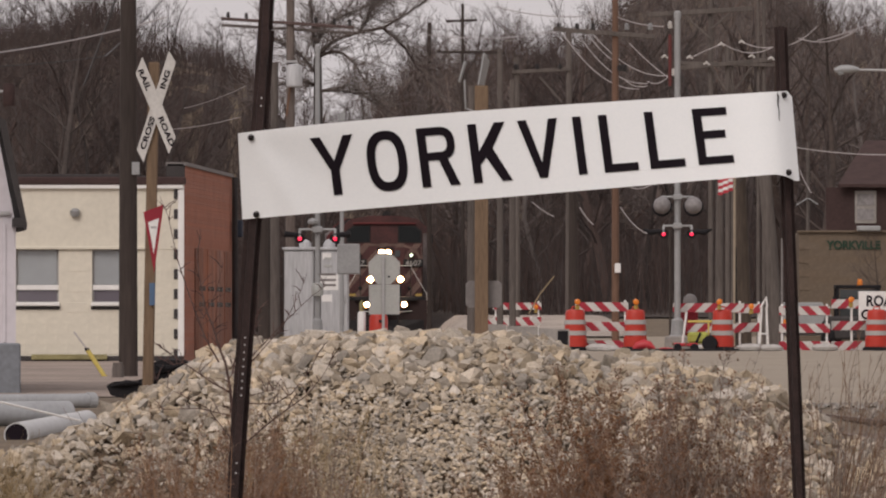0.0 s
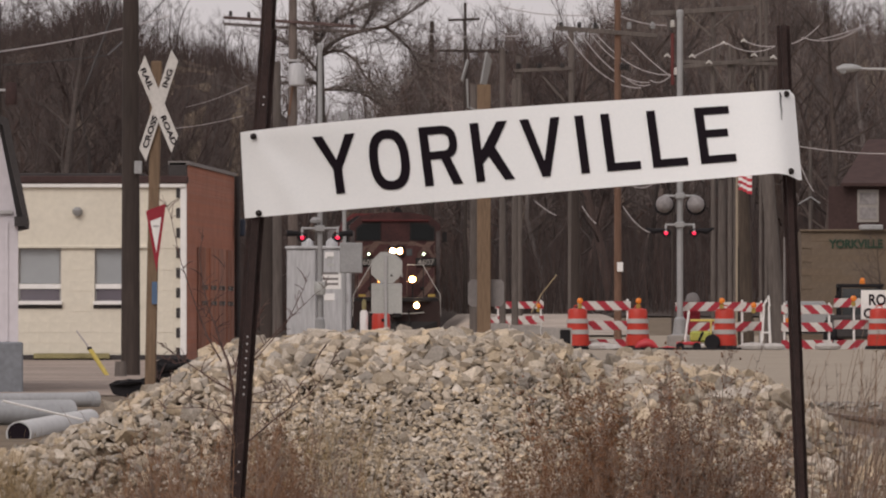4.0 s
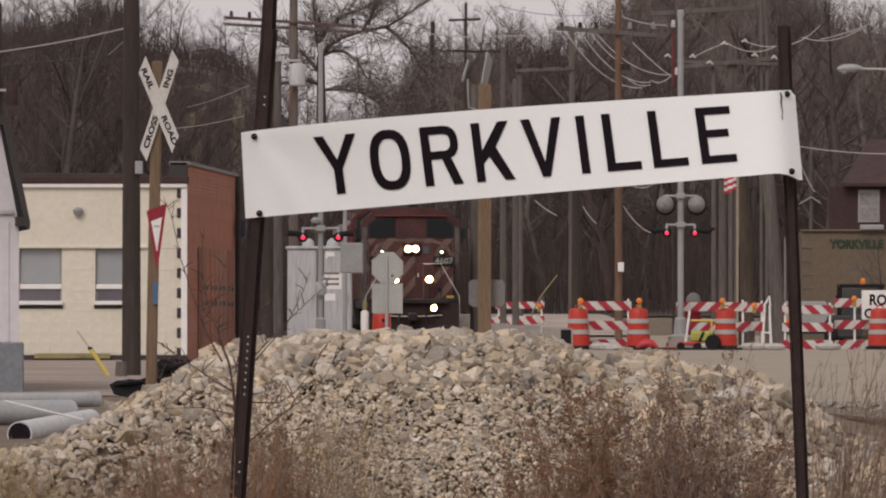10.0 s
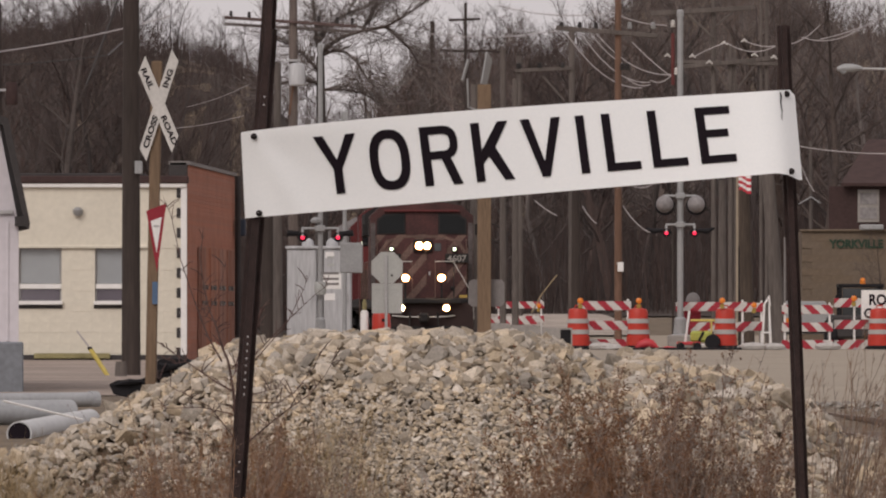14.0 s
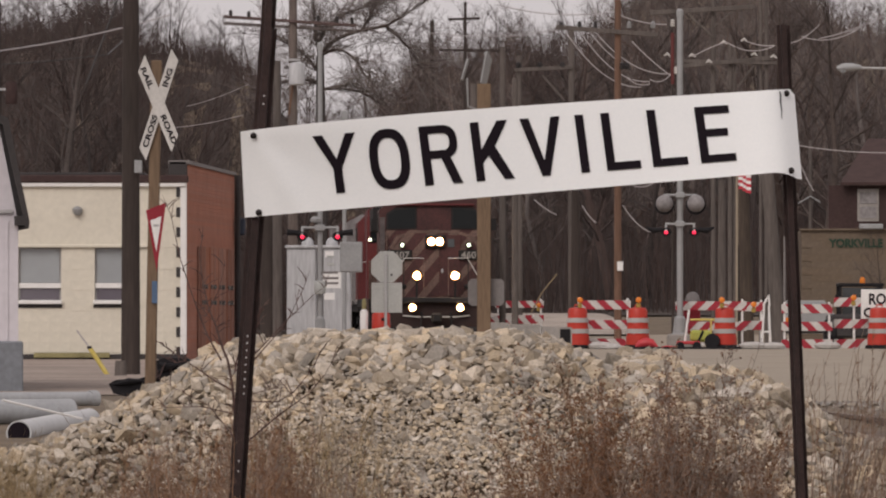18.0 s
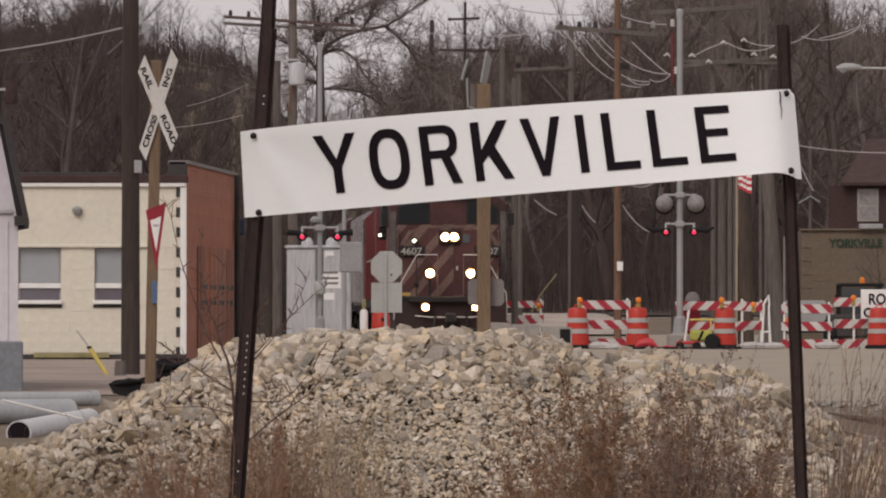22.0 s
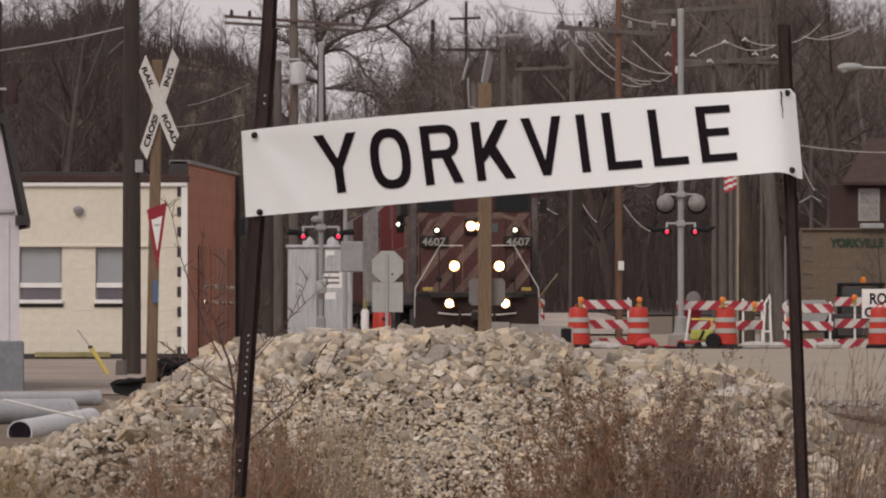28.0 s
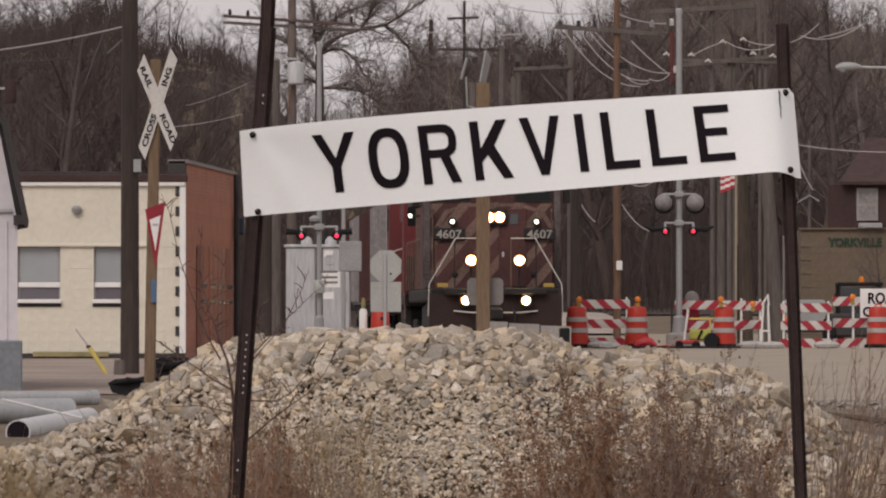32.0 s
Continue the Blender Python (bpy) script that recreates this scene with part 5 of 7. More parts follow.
def barricade(x0, x1, y, heights, lean, label="striped barricade with red and white boards", skew=0.0, h=0.215, posts=None):
    """Boards on two uprights. heights: the middles of its boards over the ground; lean: the stripes' slant."""
    x = (x0 + x1) / 2
    g = gz(x, y)
    t = thing("barricade", (x, y, g), label, "barricade", "barricades")
    w = (x1 - x0) / 2
    for k in posts or (-0.88, 0.88):
        part("upright", Build().box((k * w, 0.05, max(heights) / 2 + 0.06), (0.05, 0.05, max(heights) + 0.2), None, 0.005), WHITE, t, "white steel upright")
        part("foot", Build().box((k * w, 0.05, 0.04), (0.06, 1.0, 0.05), None, 0.005), STEEL, t)
    for z in heights:
        poly = [(-w, z - h / 2 - skew * w), (w, z - h / 2 + skew * w), (w, z + h / 2 + skew * w), (-w, z + h / 2 - skew * w)]
        board = part("board", Build().prism(poly, -0.012, 0.012), BOARD_WHITE, t, "white board with red slanting stripes")
        for p_ in bands(poly, lean, 0.42, 0.21, random.uniform(0, 0.4)):
            part("stripe", Build().prism(p_, -0.016, -0.012), BOARD_RED, board)
    return t


def folded_stand(x, y):
    """Two white legs folded together, with a hooked top."""
    t = thing("folded_stand", (x, y, gz(x, y) + 0.03), "folded white steel barricade stand leaning upright", "stand")
    for dx in (-0.1, 0.06):
        part("leg", Build().box((dx, 0, 0.52), (0.05, 0.05, 1.04), Matrix.Rotation(radians(3 if dx < 0 else -2), 3, "Y"), 0.008), WHITE, t)
    part("hinge", Build().tube([(-0.1, -0.03, 1.02), (-0.02, -0.03, 1.16), (0.03, -0.03, 1.28), (0.06, -0.03, 1.02)], 0.025, 7), WHITE, t)
    part("brace", Build().box((-0.02, -0.03, 0.4), (0.2, 0.02, 0.04), None, 0.006), WHITE, t)


YB = 175.676
folded_stand(7.72, YB - 0.6)
barricade(3.216, 4.486, YB, (0.16, 0.6, 1.07), 1.0)
barricade(5.568, 7.27, YB + 0.4, (0.56, 1.05), -1.0)
barricade(7.108, 7.703, YB + 0.9, (0.58, 1.03), -0.9, posts=(0.8,))
barricade(8.081, 9.297, YB - 0.2, (0.14, 0.56, 0.98), 1.0)
barricade(9.351, 11.027, YB + 0.2, (0.14, 0.62, 1.14), -1.0, posts=(-0.42, 0.8))
barricade(1.586, 3.069, 224.138, (0.72, 1.16), 0.9, "striped barricade leaning behind the timber post", skew=0.0)
barricade(1.052, 2.862, 224.138 - 0.3, (0.68,), 0.9, "single striped board of a low barricade")
for x, dy in ((3.203, -0.6), (4.635, -0.7), (6.716, -0.5), (10.392, -0.6)):
    drum(x, YB + dy)
for p in ((3.257, 175.676, 1.157), (4.649, 175.676, 1.157), (7.392, 175.676, 1.049), (9.77, 175.676, 1.211), (2.897, 224.138, 1.107), (6.635, 175.676, 1.157)):
    flasher(p[0], p[1] - 0.75 if p[1] > 100 else p[1], p[2])


def road_closed():
    x, y = 10.649, YB - 0.05
    g = gz(x, y)
    t = thing("road_sign", (x, y, g), "white road closed sign with black letters on a barricade", "sign")
    w, z0, z1 = 0.66, 0.819 - g, 1.522 - g
    plate = part("panel", Build().box((0, 0, (z0 + z1) / 2), (2 * w, 0.01, z1 - z0), None, 0.004), WHITE, t)
    for wd, za, zb, xa, xb in (("ROAD", 1.157 - g, 1.427 - g, -0.47, 0.36), ("CLOSED", 0.846 - g, 1.089 - g, -0.6, 0.58)):
        me = fit_mesh(letters(wd, 0.25, LETTER, 0.008, 0.006), xa, xb, za, zb)
        me.transform(Matrix.Translation((0, -0.009, 0)))
        part("letter", me, None, plate)
    part("upright", Build().box((0.3, 0.03, z1 / 2), (0.05, 0.05, z1), None, 0.005), STEEL, t)


road_closed()


def litter():
    """Loose gear on the ground by the signal mast."""
    g = gz(5.757, YB)
    t = thing("red_hand_cart", (5.824, YB - 1.0, g), "low red cart with a white pole and a grey hood", "cart")
    part("deck", Build().box((0, 0, 0.17), (0.55, 0.6, 0.08), None, 0.02), RED, t)
    part("deck", Build().box((0.28, 0.1, 0.12), (0.2, 0.4, 0.06), None, 0.02), WHITE, t)
    for sx in (-0.2, 0.2):
        part("wheel", Build().lathe([(0.09, -0.03), (0.1, 0), (0.09, 0.03)], (sx, -0.3, 0.1), 14, Matrix.Rotation(radians(90), 3, "X")), BLACK, t)
    part("pole", Build().tube([(-0.08, -0.1, 0.2), (0.02, -0.1, 0.95)], 0.028, 8), WHITE, t, "white pole")
    u = thing("grey_hood", (5.973, YB + 0.7, g), "domed grey plastic hood over a red box", "hood")
    part("box", Build().box((0.0, 0.1, 0.55), (0.4, 0.3, 1.1), None, 0.03), DEEP_RED, u)
    part("hood", Build().lathe([(0.16, 1.08), (0.18, 1.16), (0.15, 1.3), (0.08, 1.37), (0.02, 1.39)], (0.02, 0.1, 0), 14), PLATE_GREY, u, "smoked grey hood", True)
    v = thing("yellow_crate", (6.135, YB - 0.55, g), "yellow-green striped bundle beside the cart", "bundle")
    part("bundle", Build().box((0, 0, 0.33), (0.5, 0.35, 0.28), None, 0.06), mat("lime_cloth", (0.42, 0.45, 0.10), 0.8), v)
    part("bar", Build().box((0.05, 0, 0.72), (0.6, 0.04, 0.05), None, 0.01), YELLOW, v)
    part("leg", Build().box((0.25, 0, 0.35), (0.04, 0.04, 0.72), None, 0.01), YELLOW, v)
    part("strap", Build().box((0.0, -0.18, 0.33), (0.06, 0.02, 0.27), Matrix.Rotation(radians(25), 3, "Y")), BLACK, v)
    part("wheel", Build().lathe([(0.16, -0.05), (0.19, 0), (0.16, 0.05)], (0.27, -0.3, 0.2), 16, Matrix.Rotation(radians(90), 3, "X")), BLACK, v)
    sl = thing("ground_skid", (5.689, YB - 1.4, g), "low dark timber skid on the road", "skid")
    part("plank", Build().box((0, 0, 0.03), (2.77, 0.35, 0.09), None, 0.015), BLACK, sl)
    for i in range(5):
        part("block", Build().box((-1.2 + i * 0.6, -0.1, -0.01), (0.3, 0.3, 0.05), None, 0.01), DARK, sl)


litter()
rb = thing("red_bundle", (4.824, YB - 1.2, gz(4.824, YB) + 0.015), "crumpled red plastic bundle on the road", "bundle")
part("bundle", Build().tube([(-0.25, 0, 0.05), (-0.15, 0, 0.12), (0.0, 0.05, 0.16), (0.12, 0, 0.14), (0.27, -0.03, 0.05)], [0.04, 0.1, 0.13, 0.11, 0.03], 10), RED, rb, "", True)
part("cord", Build().tube([(-0.4, 0, 0.03), (-0.6, 0.05, 0.06), (-0.9, 0, 0.03), (-1.1, -0.05, 0.05)], 0.03, 7), BAG, rb, "pale coiled hose")
part("cord", Build().tube([(0.3, 0, 0.03), (0.5, 0.05, 0.07), (0.75, 0, 0.04)], 0.025, 7), RED, rb, "red strap")
BAGS = [(3.757, -0.9, 1.2), (4.027, -1.0, 0.9), (7.378, -0.9, 1.2), (7.216, -0.8, 0.9), (7.851, -0.9, 1.1), (9.162, -0.6, 1.2)]
for i, (x, dy, sc) in enumerate(BAGS):
    b = Build().lathe([(0.1, 0.0), (0.2, 0.02), (0.22, 0.08), (0.15, 0.14), (0.04, 0.15)], (0, 0, 0), 12)
    o = solo("sandbag", b, BAG, "white sandbag weighing a barricade down", "sandbag", "sandbags", smooth=True, at=(x, YB + dy, gz(x, YB) + 0.015))
    o.scale = (sc * 1.2, sc * 0.8, sc)
cone = thing("orange_barrel", (-1.31, 154.762, gz(-1.31, 154.762)), "orange and white work-zone barrel beside the track", "traffic drum")
part("body", Build().lathe([(0.23, 0), (0.22, 0.3), (0.2, 0.52), (0.19, 0.83), (0.15, 0.9)], (0, 0, 0), 16), ORANGE, cone, "", True)
part("band", Build().lathe([(0.225, 0.42), (0.215, 0.52)], (0, 0, 0), 16), BAND, cone, "", True)
part("handle_hole", Build().box((0.06, -0.19, 0.74), (0.1, 0.03, 0.06), None, 0.01), BLACK, cone)
mk = thing("marker_post", (-1.667, 154.762, gz(-1.667, 154.762)), "white marker post with a weathered tan top", "marker post")
part("post", Build().lathe([(0.09, 0), (0.085, 0.9), (0.05, 0.95)], (0, 0, 0), 12), WHITE, mk, "", True)
part("top", Build().lathe([(0.04, 0.95), (0.05, 1.02), (0.045, 1.12), (0.02, 1.18)], (0, 0, 0), 10), MOSSY, mk, "", True)
wallb = thing("concrete_barrier", (1.725, 162.5, gz(1.725, 162.5)), "low grey concrete barrier by the track", "barrier")
for i in range(3):
    part("section", Build().prism([(-0.95 + i * 0.7, 0), (-0.28 + i * 0.7, 0), (-0.28 + i * 0.7, 0.66 - i * 0.05), (-0.95 + i * 0.7, 0.68 - i * 0.05)], -0.25, 0.25), CONCRETE, wallb)
solo("dark_pallet", Build().box((0, 0, 0.28), (0.22, 0.5, 0.5), None, 0.02), BLACK, "dark crate beside the barricade", "crate", at=(2.634, 158.537, gz(2.634, 158.537)))


def flag():
    x, y = 7.222, 180.556
    t = thing("flag_pole", (x, y, gz(x, y)), "slender weathered timber flag pole beside the road", "flag pole")
    part("staff", Build().tube([(0.02, -0.04, 4.05 - t.location.z), (0.3, -0.04, 4.5 - t.location.z)], 0.014, 6), DARK, t, "short slanting dark staff")
    part("pole", Build().tube([(0, 0, -0.2), (0, 0, 5.483 - t.location.z)], [0.036, 0.03], 10), mat("pale_weathered_timber", (0.34, 0.28, 0.21), 0.9, var=0.25, fine=30, stretch=(1, 1, 0.1)), t, "", True)
    return t


flag()


def flag_cloth():
    """The striped flag, in three stiff panels that hang in a wave from the pole."""
    x, y = 7.222, 180.556
    t = thing("striped_flag", (x, y, 4.011), "red and white striped flag blowing from a slender pole", "flag")
    px, py = 0.04, 0.0
    H = 0.98
    for k, a in enumerate((14, -18, 16)):
        ca, sa = math.cos(radians(a)), math.sin(radians(a))
        droop = -0.05 * k
        w = 0.13

        def at(u, v, o):
            return (px + ca * u - sa * o, py + sa * u + ca * o, v + droop - 0.12 * u)
        panel = part("panel", Build().add([at(u, v, o) for o in (-0.003, 0.003) for u, v in ((0, 0), (w, 0), (w, H), (0, H))],
                     [(0, 1, 2, 3), (7, 6, 5, 4), (0, 4, 5, 1), (1, 5, 6, 2), (2, 6, 7, 3), (3, 7, 4, 0)]), FLAG_RED, t, "red panel with white stripes")
        for i in range(6):
            z0 = H / 13 * (2 * i + 1)
            for o in (-0.006, 0.004):
                part("stripe", Build().add([at(u, v, e) for e in (o, o + 0.002) for u, v in ((0, z0), (w, z0), (w, z0 + H / 13), (0, z0 + H / 13))],
                     [(0, 1, 2, 3), (7, 6, 5, 4), (0, 4, 5, 1), (1, 5, 6, 2), (2, 6, 7, 3), (3, 7, 4, 0)]), WHITE, panel)
        px, py = px + ca * w, py + sa * w
    return t


FLAG = flag_cloth()
gd = thing("guy_guard", (2.9, 216.667, 1.55), "yellow plastic guard on a pole's guy wire", "guy guard")
part("guard", Build().tube([(-0.3, 0, -0.55), (0, 0, 0), (0.45, 0, 0.567)], 0.02, 8), STRAW, gd)


def loader():
    """A small machine with a canopy behind the barricades."""
    x, y = 10.514, 185.714
    t = thing("loader", (x, y, gz(x, y)), "parked dark work machine with a glazed cab and amber beacon", "machine")
    part("body", Build().box((0, 0.6, 0.55), (1.5, 2.2, 0.6), None, 0.06), DARK, t)
    part("roof", Build().box((0.05, 0.5, 1.671 - t.location.z), (1.15, 1.3, 0.09), None, 0.03), BLACK, t)
    for sx in (-0.48, 0.55):
        for yy in (-0.1, 1.1):
            part("pillar", Build().box((sx, yy, 1.15), (0.07, 0.07, 0.95), None, 0.01), BLACK, t)
    part("window", Build().box((0.03, -0.06, 1.15), (0.92, 0.012, 0.75)), DARKPANE, t, "dark cab window")
    part("beacon", Build().lathe([(0.07, 0), (0.07, 0.1), (0.04, 0.15)], (0.1, 0.3, 1.714 - t.location.z), 10), AMBER, t)
    part("mirror", Build().box((-0.57, -0.1, 1.2), (0.08, 0.05, 0.3), None, 0.01), BLACK, t)
    for sx in (-0.7, 0.7):
        for yy in (-0.2, 1.4):
            part("wheel", Build().lathe([(0.3, -0.12), (0.36, -0.08), (0.36, 0.08), (0.3, 0.12)], (sx, yy, 0.36), 18, Matrix.Rotation(radians(90), 3, "Y")), BLACK, t)
    c = thing("parked_car", (10.419, 209.677, gz(10.419, 209.677)), "pale silver car parked behind the barricades", "car")
    part("body", Build().prism([(-1.0, 0.3), (1.15, 0.3), (1.15, 0.75), (0.75, 0.85), (0.45, 1.25), (-0.6, 1.25), (-1.0, 0.85)], -0.2, 3.6), ALU, c)
    part("window", Build().prism([(-0.8, 0.88), (0.62, 0.88), (0.4, 1.2), (-0.56, 1.2)], -0.215, -0.2), PANE, c)
    part("bumper", Build().box((0.08, -0.25, 0.42), (2.1, 0.12, 0.18), None, 0.03), DARK, c)
    for sx in (-0.85, 0.95):
        part("wheel", Build().lathe([(0.24, -0.1), (0.3, -0.06), (0.3, 0.06), (0.24, 0.1)], (sx, 0.4, 0.3), 16, Matrix.Rotation(radians(90), 3, "Y")), BLACK, c)
        part("lamp", Build().box((sx * 0.8, -0.22, 0.7), (0.26, 0.05, 0.12), None, 0.02), AMBER, c)


loader()


# ---- buildings ----
def garage():
    """Cream-fronted brick garage."""
    xr, y0 = -4.935, 141.304
    xl, depth = -11.6, 12.0
    g = gz(-7, y0) - 0.02
    t = thing("brick_garage", (xr, y0, g), "single-storey brick garage with a cream front wall", "building")
    w = xr - xl
    top = 3.465 - g
    pt = 3.813 - g
    # front wall in pieces round its two window openings
    wins = [(-8.174 - xr, -7.348 - xr), (-6.707 - xr, -5.88 - xr)]
    wz0, wz1 = 1.085 - g, 2.204 - g
    xs = [-w, wins[0][0], wins[0][1], wins[1][0], wins[1][1], -0.12]
    f = Build()
    f.box((-w / 2 - 0.06, 0.1, (wz1 + top) / 2), (w - 0.12, 0.2, top - wz1))
    part("wall", f, CREAM, t, "cream painted upper wall")
    part("wall", Build().box((-w / 2 - 0.06, 0.11, wz0 / 2), (w - 0.12, 0.2, wz0)), CREAM, t, "cream painted lower wall")
    for i in (0, 2, 4):
        part("wall", Build().box(((xs[i] + xs[i + 1]) / 2, 0.11, (wz0 + wz1) / 2), (xs[i + 1] - xs[i], 0.2, wz1 - wz0)), CREAM, t)
    part("ledge", Build().box((-w / 2 - 0.35, -0.02, wz1 + 0.03), (w - 0.7, 0.07, 0.06), None, 0.01), CREAM, t)
    part("coping", Build().box((-w / 2, 0.06, top + 0.06), (w + 0.06, 0.34, 0.15), None, 0.02), ROOF, t, "dark brown roof edge")
    part("fascia", Build().box((-w / 2 - 0.02, -0.03, top - 0.045), (w + 0.02, 0.1, 0.1), None, 0.015), WHITE, t, "white fascia strip")
    blk = Build().box((0, 0, 0), (0.3985, 0.011, 0.1985), None, 0.0012).mesh("block", CREAM)
    for j in range(int(top / 0.2)):
        for i in range(9):
            bx, bz = -0.45 - i * 0.4 - (0.2 if j % 2 else 0), 0.26 + j * 0.2
            if bz > wz1 - 0.1:
                continue
            if any(a - 0.24 < bx < b_ + 0.24 and wz0 - 0.2 < bz < wz1 + 0.1 for a, b_ in wins):
                continue
            o = part("block", blk, None, t)
            o.location = (bx, -0.001 if bz > wz1 else 0.009, bz)
    for a, b_ in wins:
        wd = b_ - a
        cx = (a + b_) / 2
        win = part("window", Build().box((cx, 0.14, (wz0 + wz1) / 2 - 0.01), (wd, 0.05, wz1 - wz0)), GREY_TRIM, t, "steel window with grey panes")
        part("pane", Build().box((cx, 0.105, 1.857 - g), (wd - 0.08, 0.012, 0.652)), PANE, win)
        part("pane", Build().box((cx, 0.105, 1.313 - g), (wd - 0.08, 0.012, 0.217)), LOW_PANE, win)
        part("frame_bar", Build().box((cx, 0.08, 1.471 - g), (wd, 0.05, 0.098), None, 0.01), WHITE, win)
        part("sill", Build().box((cx, 0.02, 1.155 - g), (wd + 0.04, 0.22, 0.075), None, 0.01), WHITE, win)
        # dark strip painted in for the shadow below the sill
        part("sill_shadow", Build().box((cx, 0.05, 1.078 - g), (wd + 0.04, 0.12, 0.06)), DARK, win)
    part("wall_lamp", Build().lathe([(0.04, 0), (0.09, 0.05), (0.1, 0.12), (0.05, 0.17)], (-7.033 - xr, -0.06, 2.824 - g), 12), ALU, t, "round wall lamp", True)
    part("base_board", Build().box((-w / 2, -0.02, 0.06), (w, 0.06, 0.14), None, 0.01), DARK, t)
    part("leaning_board", Build().box((-7.14 - xr, -0.1, 0.135 - g), (1.46, 0.05, 0.1), None, 0.01), MOSSY, t, "mossy board along the wall's foot")
    # corner with alternating blocks
    part("corner_trim", Build().box((-0.06, 0.08, top / 2), (0.12, 0.24, top), None, 0.01), WHITE, t)
    for i in range(9):
        z = 3.27 - g - i * 0.384
        part("corner_block", Build().box((-0.16, 0.0, z), (0.08, 0.05, 0.19), None, 0.008), DARK, t)
    # brick flank; the flank falls away to the back
    ln = Vector((0.57, depth, 0))
    side = Build()
    side.add([(0, 0.02, 0), (0.57, depth, 0), (0.57, depth, pt), (0, 0.02, pt), (-0.3, 0.02, 0), (0.27, depth, 0), (0.27, depth, pt), (-0.3, 0.2, pt)],
             [(0, 1, 2, 3), (4, 7, 6, 5), (3, 2, 6, 7), (0, 3, 7, 4), (1, 5, 6, 2), (0, 4, 5, 1)])
    flank = part("wall", side, BRICK, t, "red brick side wall")
    part("parapet_cap", Build().add([(0.05, -0.05, pt), (0.62, depth, pt), (0.62, depth, pt + 0.07), (0.05, -0.05, pt + 0.07), (-0.35, -0.05, pt), (0.2, depth, pt), (0.2, depth, pt + 0.07), (-0.35, -0.05, pt + 0.07)],
         [(0, 1, 2, 3), (4, 7, 6, 5), (3, 2, 6, 7), (0, 3, 7, 4), (1, 5, 6, 2), (0, 4, 5, 1)]), PLATE_GREY, t, "grey parapet cap")
    part("parapet_end", Build().box((-0.17, 0.1, (top + pt) / 2 + 0.06), (0.36, 0.3, pt - top), None, 0.02), DARK, t)

    def on_flank(v, z, out=0.02):
        return Vector((0.57 * v / depth + out, v, z))
    for k in range(52):
        z = 0.06 + k * 0.074
        if z > pt - 0.08:
            break
        part("brick_course", Build().add([on_flank(0.05, z, 0.0), on_flank(depth, z, 0.0), on_flank(depth, z + 0.058, 0.0), on_flank(0.05, z + 0.058, 0.0),
             on_flank(0.05, z, 0.006), on_flank(depth, z, 0.006), on_flank(depth, z + 0.058, 0.006), on_flank(0.05, z + 0.058, 0.006)],
             [(0, 1, 2, 3), (7, 6, 5, 4), (0, 4, 5, 1), (1, 5, 6, 2), (2, 6, 7, 3), (3, 7, 4, 0)]), BRICK, flank)
    # boarded doors with small panes
    for d0 in (2.4, 4.6, 6.8, 9.0):
        z1, z0_ = 2.256 - g, 0.05
        door = part("door", Build().add([on_flank(d0, z0_, 0.02), on_flank(d0 + 1.9, z0_, 0.02), on_flank(d0 + 1.9, z1, 0.02), on_flank(d0, z1, 0.02),
                    on_flank(d0, z0_, 0.05), on_flank(d0 + 1.9, z0_, 0.05), on_flank(d0 + 1.9, z1, 0.05), on_flank(d0, z1, 0.05)],
                    [(0, 1, 2, 3), (7, 6, 5, 4), (0, 4, 5, 1), (1, 5, 6, 2), (2, 6, 7, 3), (3, 7, 4, 0)]), GARAGE_DOOR, t, "weathered brown boarded door")
        for k in range(5):
            v = d0 + 0.15 + k * 0.4
            part("board", Build().add([on_flank(v, z0_, 0.05), on_flank(v + 0.2, z0_, 0.05), on_flank(v + 0.2, z1, 0.05), on_flank(v, z1, 0.05),
                 on_flank(v, z0_, 0.085), on_flank(v + 0.2, z0_, 0.085), on_flank(v + 0.2, z1, 0.085), on_flank(v, z1, 0.085)],
                 [(0, 1, 2, 3), (7, 6, 5, 4), (0, 4, 5, 1), (1, 5, 6, 2), (2, 6, 7, 3), (3, 7, 4, 0)]), GARAGE_DOOR, door)
        for zc in (1.467 - g, 1.156 - g):
            for k in range(3):
                v = d0 + 0.2 + k * 0.55
                part("pane", Build().add([on_flank(v, zc - 0.045, 0.08), on_flank(v + 0.32, zc - 0.045, 0.08), on_flank(v + 0.32, zc + 0.045, 0.08), on_flank(v, zc + 0.045, 0.08),
                     on_flank(v, zc - 0.045, 0.095), on_flank(v + 0.32, zc - 0.045, 0.095), on_flank(v + 0.32, zc + 0.045, 0.095), on_flank(v, zc + 0.045, 0.095)],
                     [(0, 1, 2, 3), (7, 6, 5, 4), (0, 4, 5, 1), (1, 5, 6, 2), (2, 6, 7, 3), (3, 7, 4, 0)]), CAB_GLASS, door, "small dark glass pane")
    p_ = on_flank(depth - 0.2, 2.747 - g, 0.15)
    part("side_lamp", Build().box(p_, (0.2, 0.2, 0.36), None, 0.03), mat("blue_black_enamel", (0.03, 0.042, 0.07), 0.5), t, "blue-black side lamp housing")
    part("downpipe", Build().tube([on_flank(depth - 0.4, 0, 0.1), on_flank(depth - 0.4, pt, 0.1)], 0.06, 8), DARK, t)
    part("roof", Build().box((-w / 2 - 0.2, depth / 2 + 0.2, top + 0.05), (w - 0.3, depth - 0.4, 0.1)), DARK, t)
    part("rear_roof", Build().box((-w / 2 - 0.6, depth * 0.7, top + 0.2), (w - 1.0, 3.0, 0.24), None, 0.02), DARK, t, "dark raised roof edge")


garage()


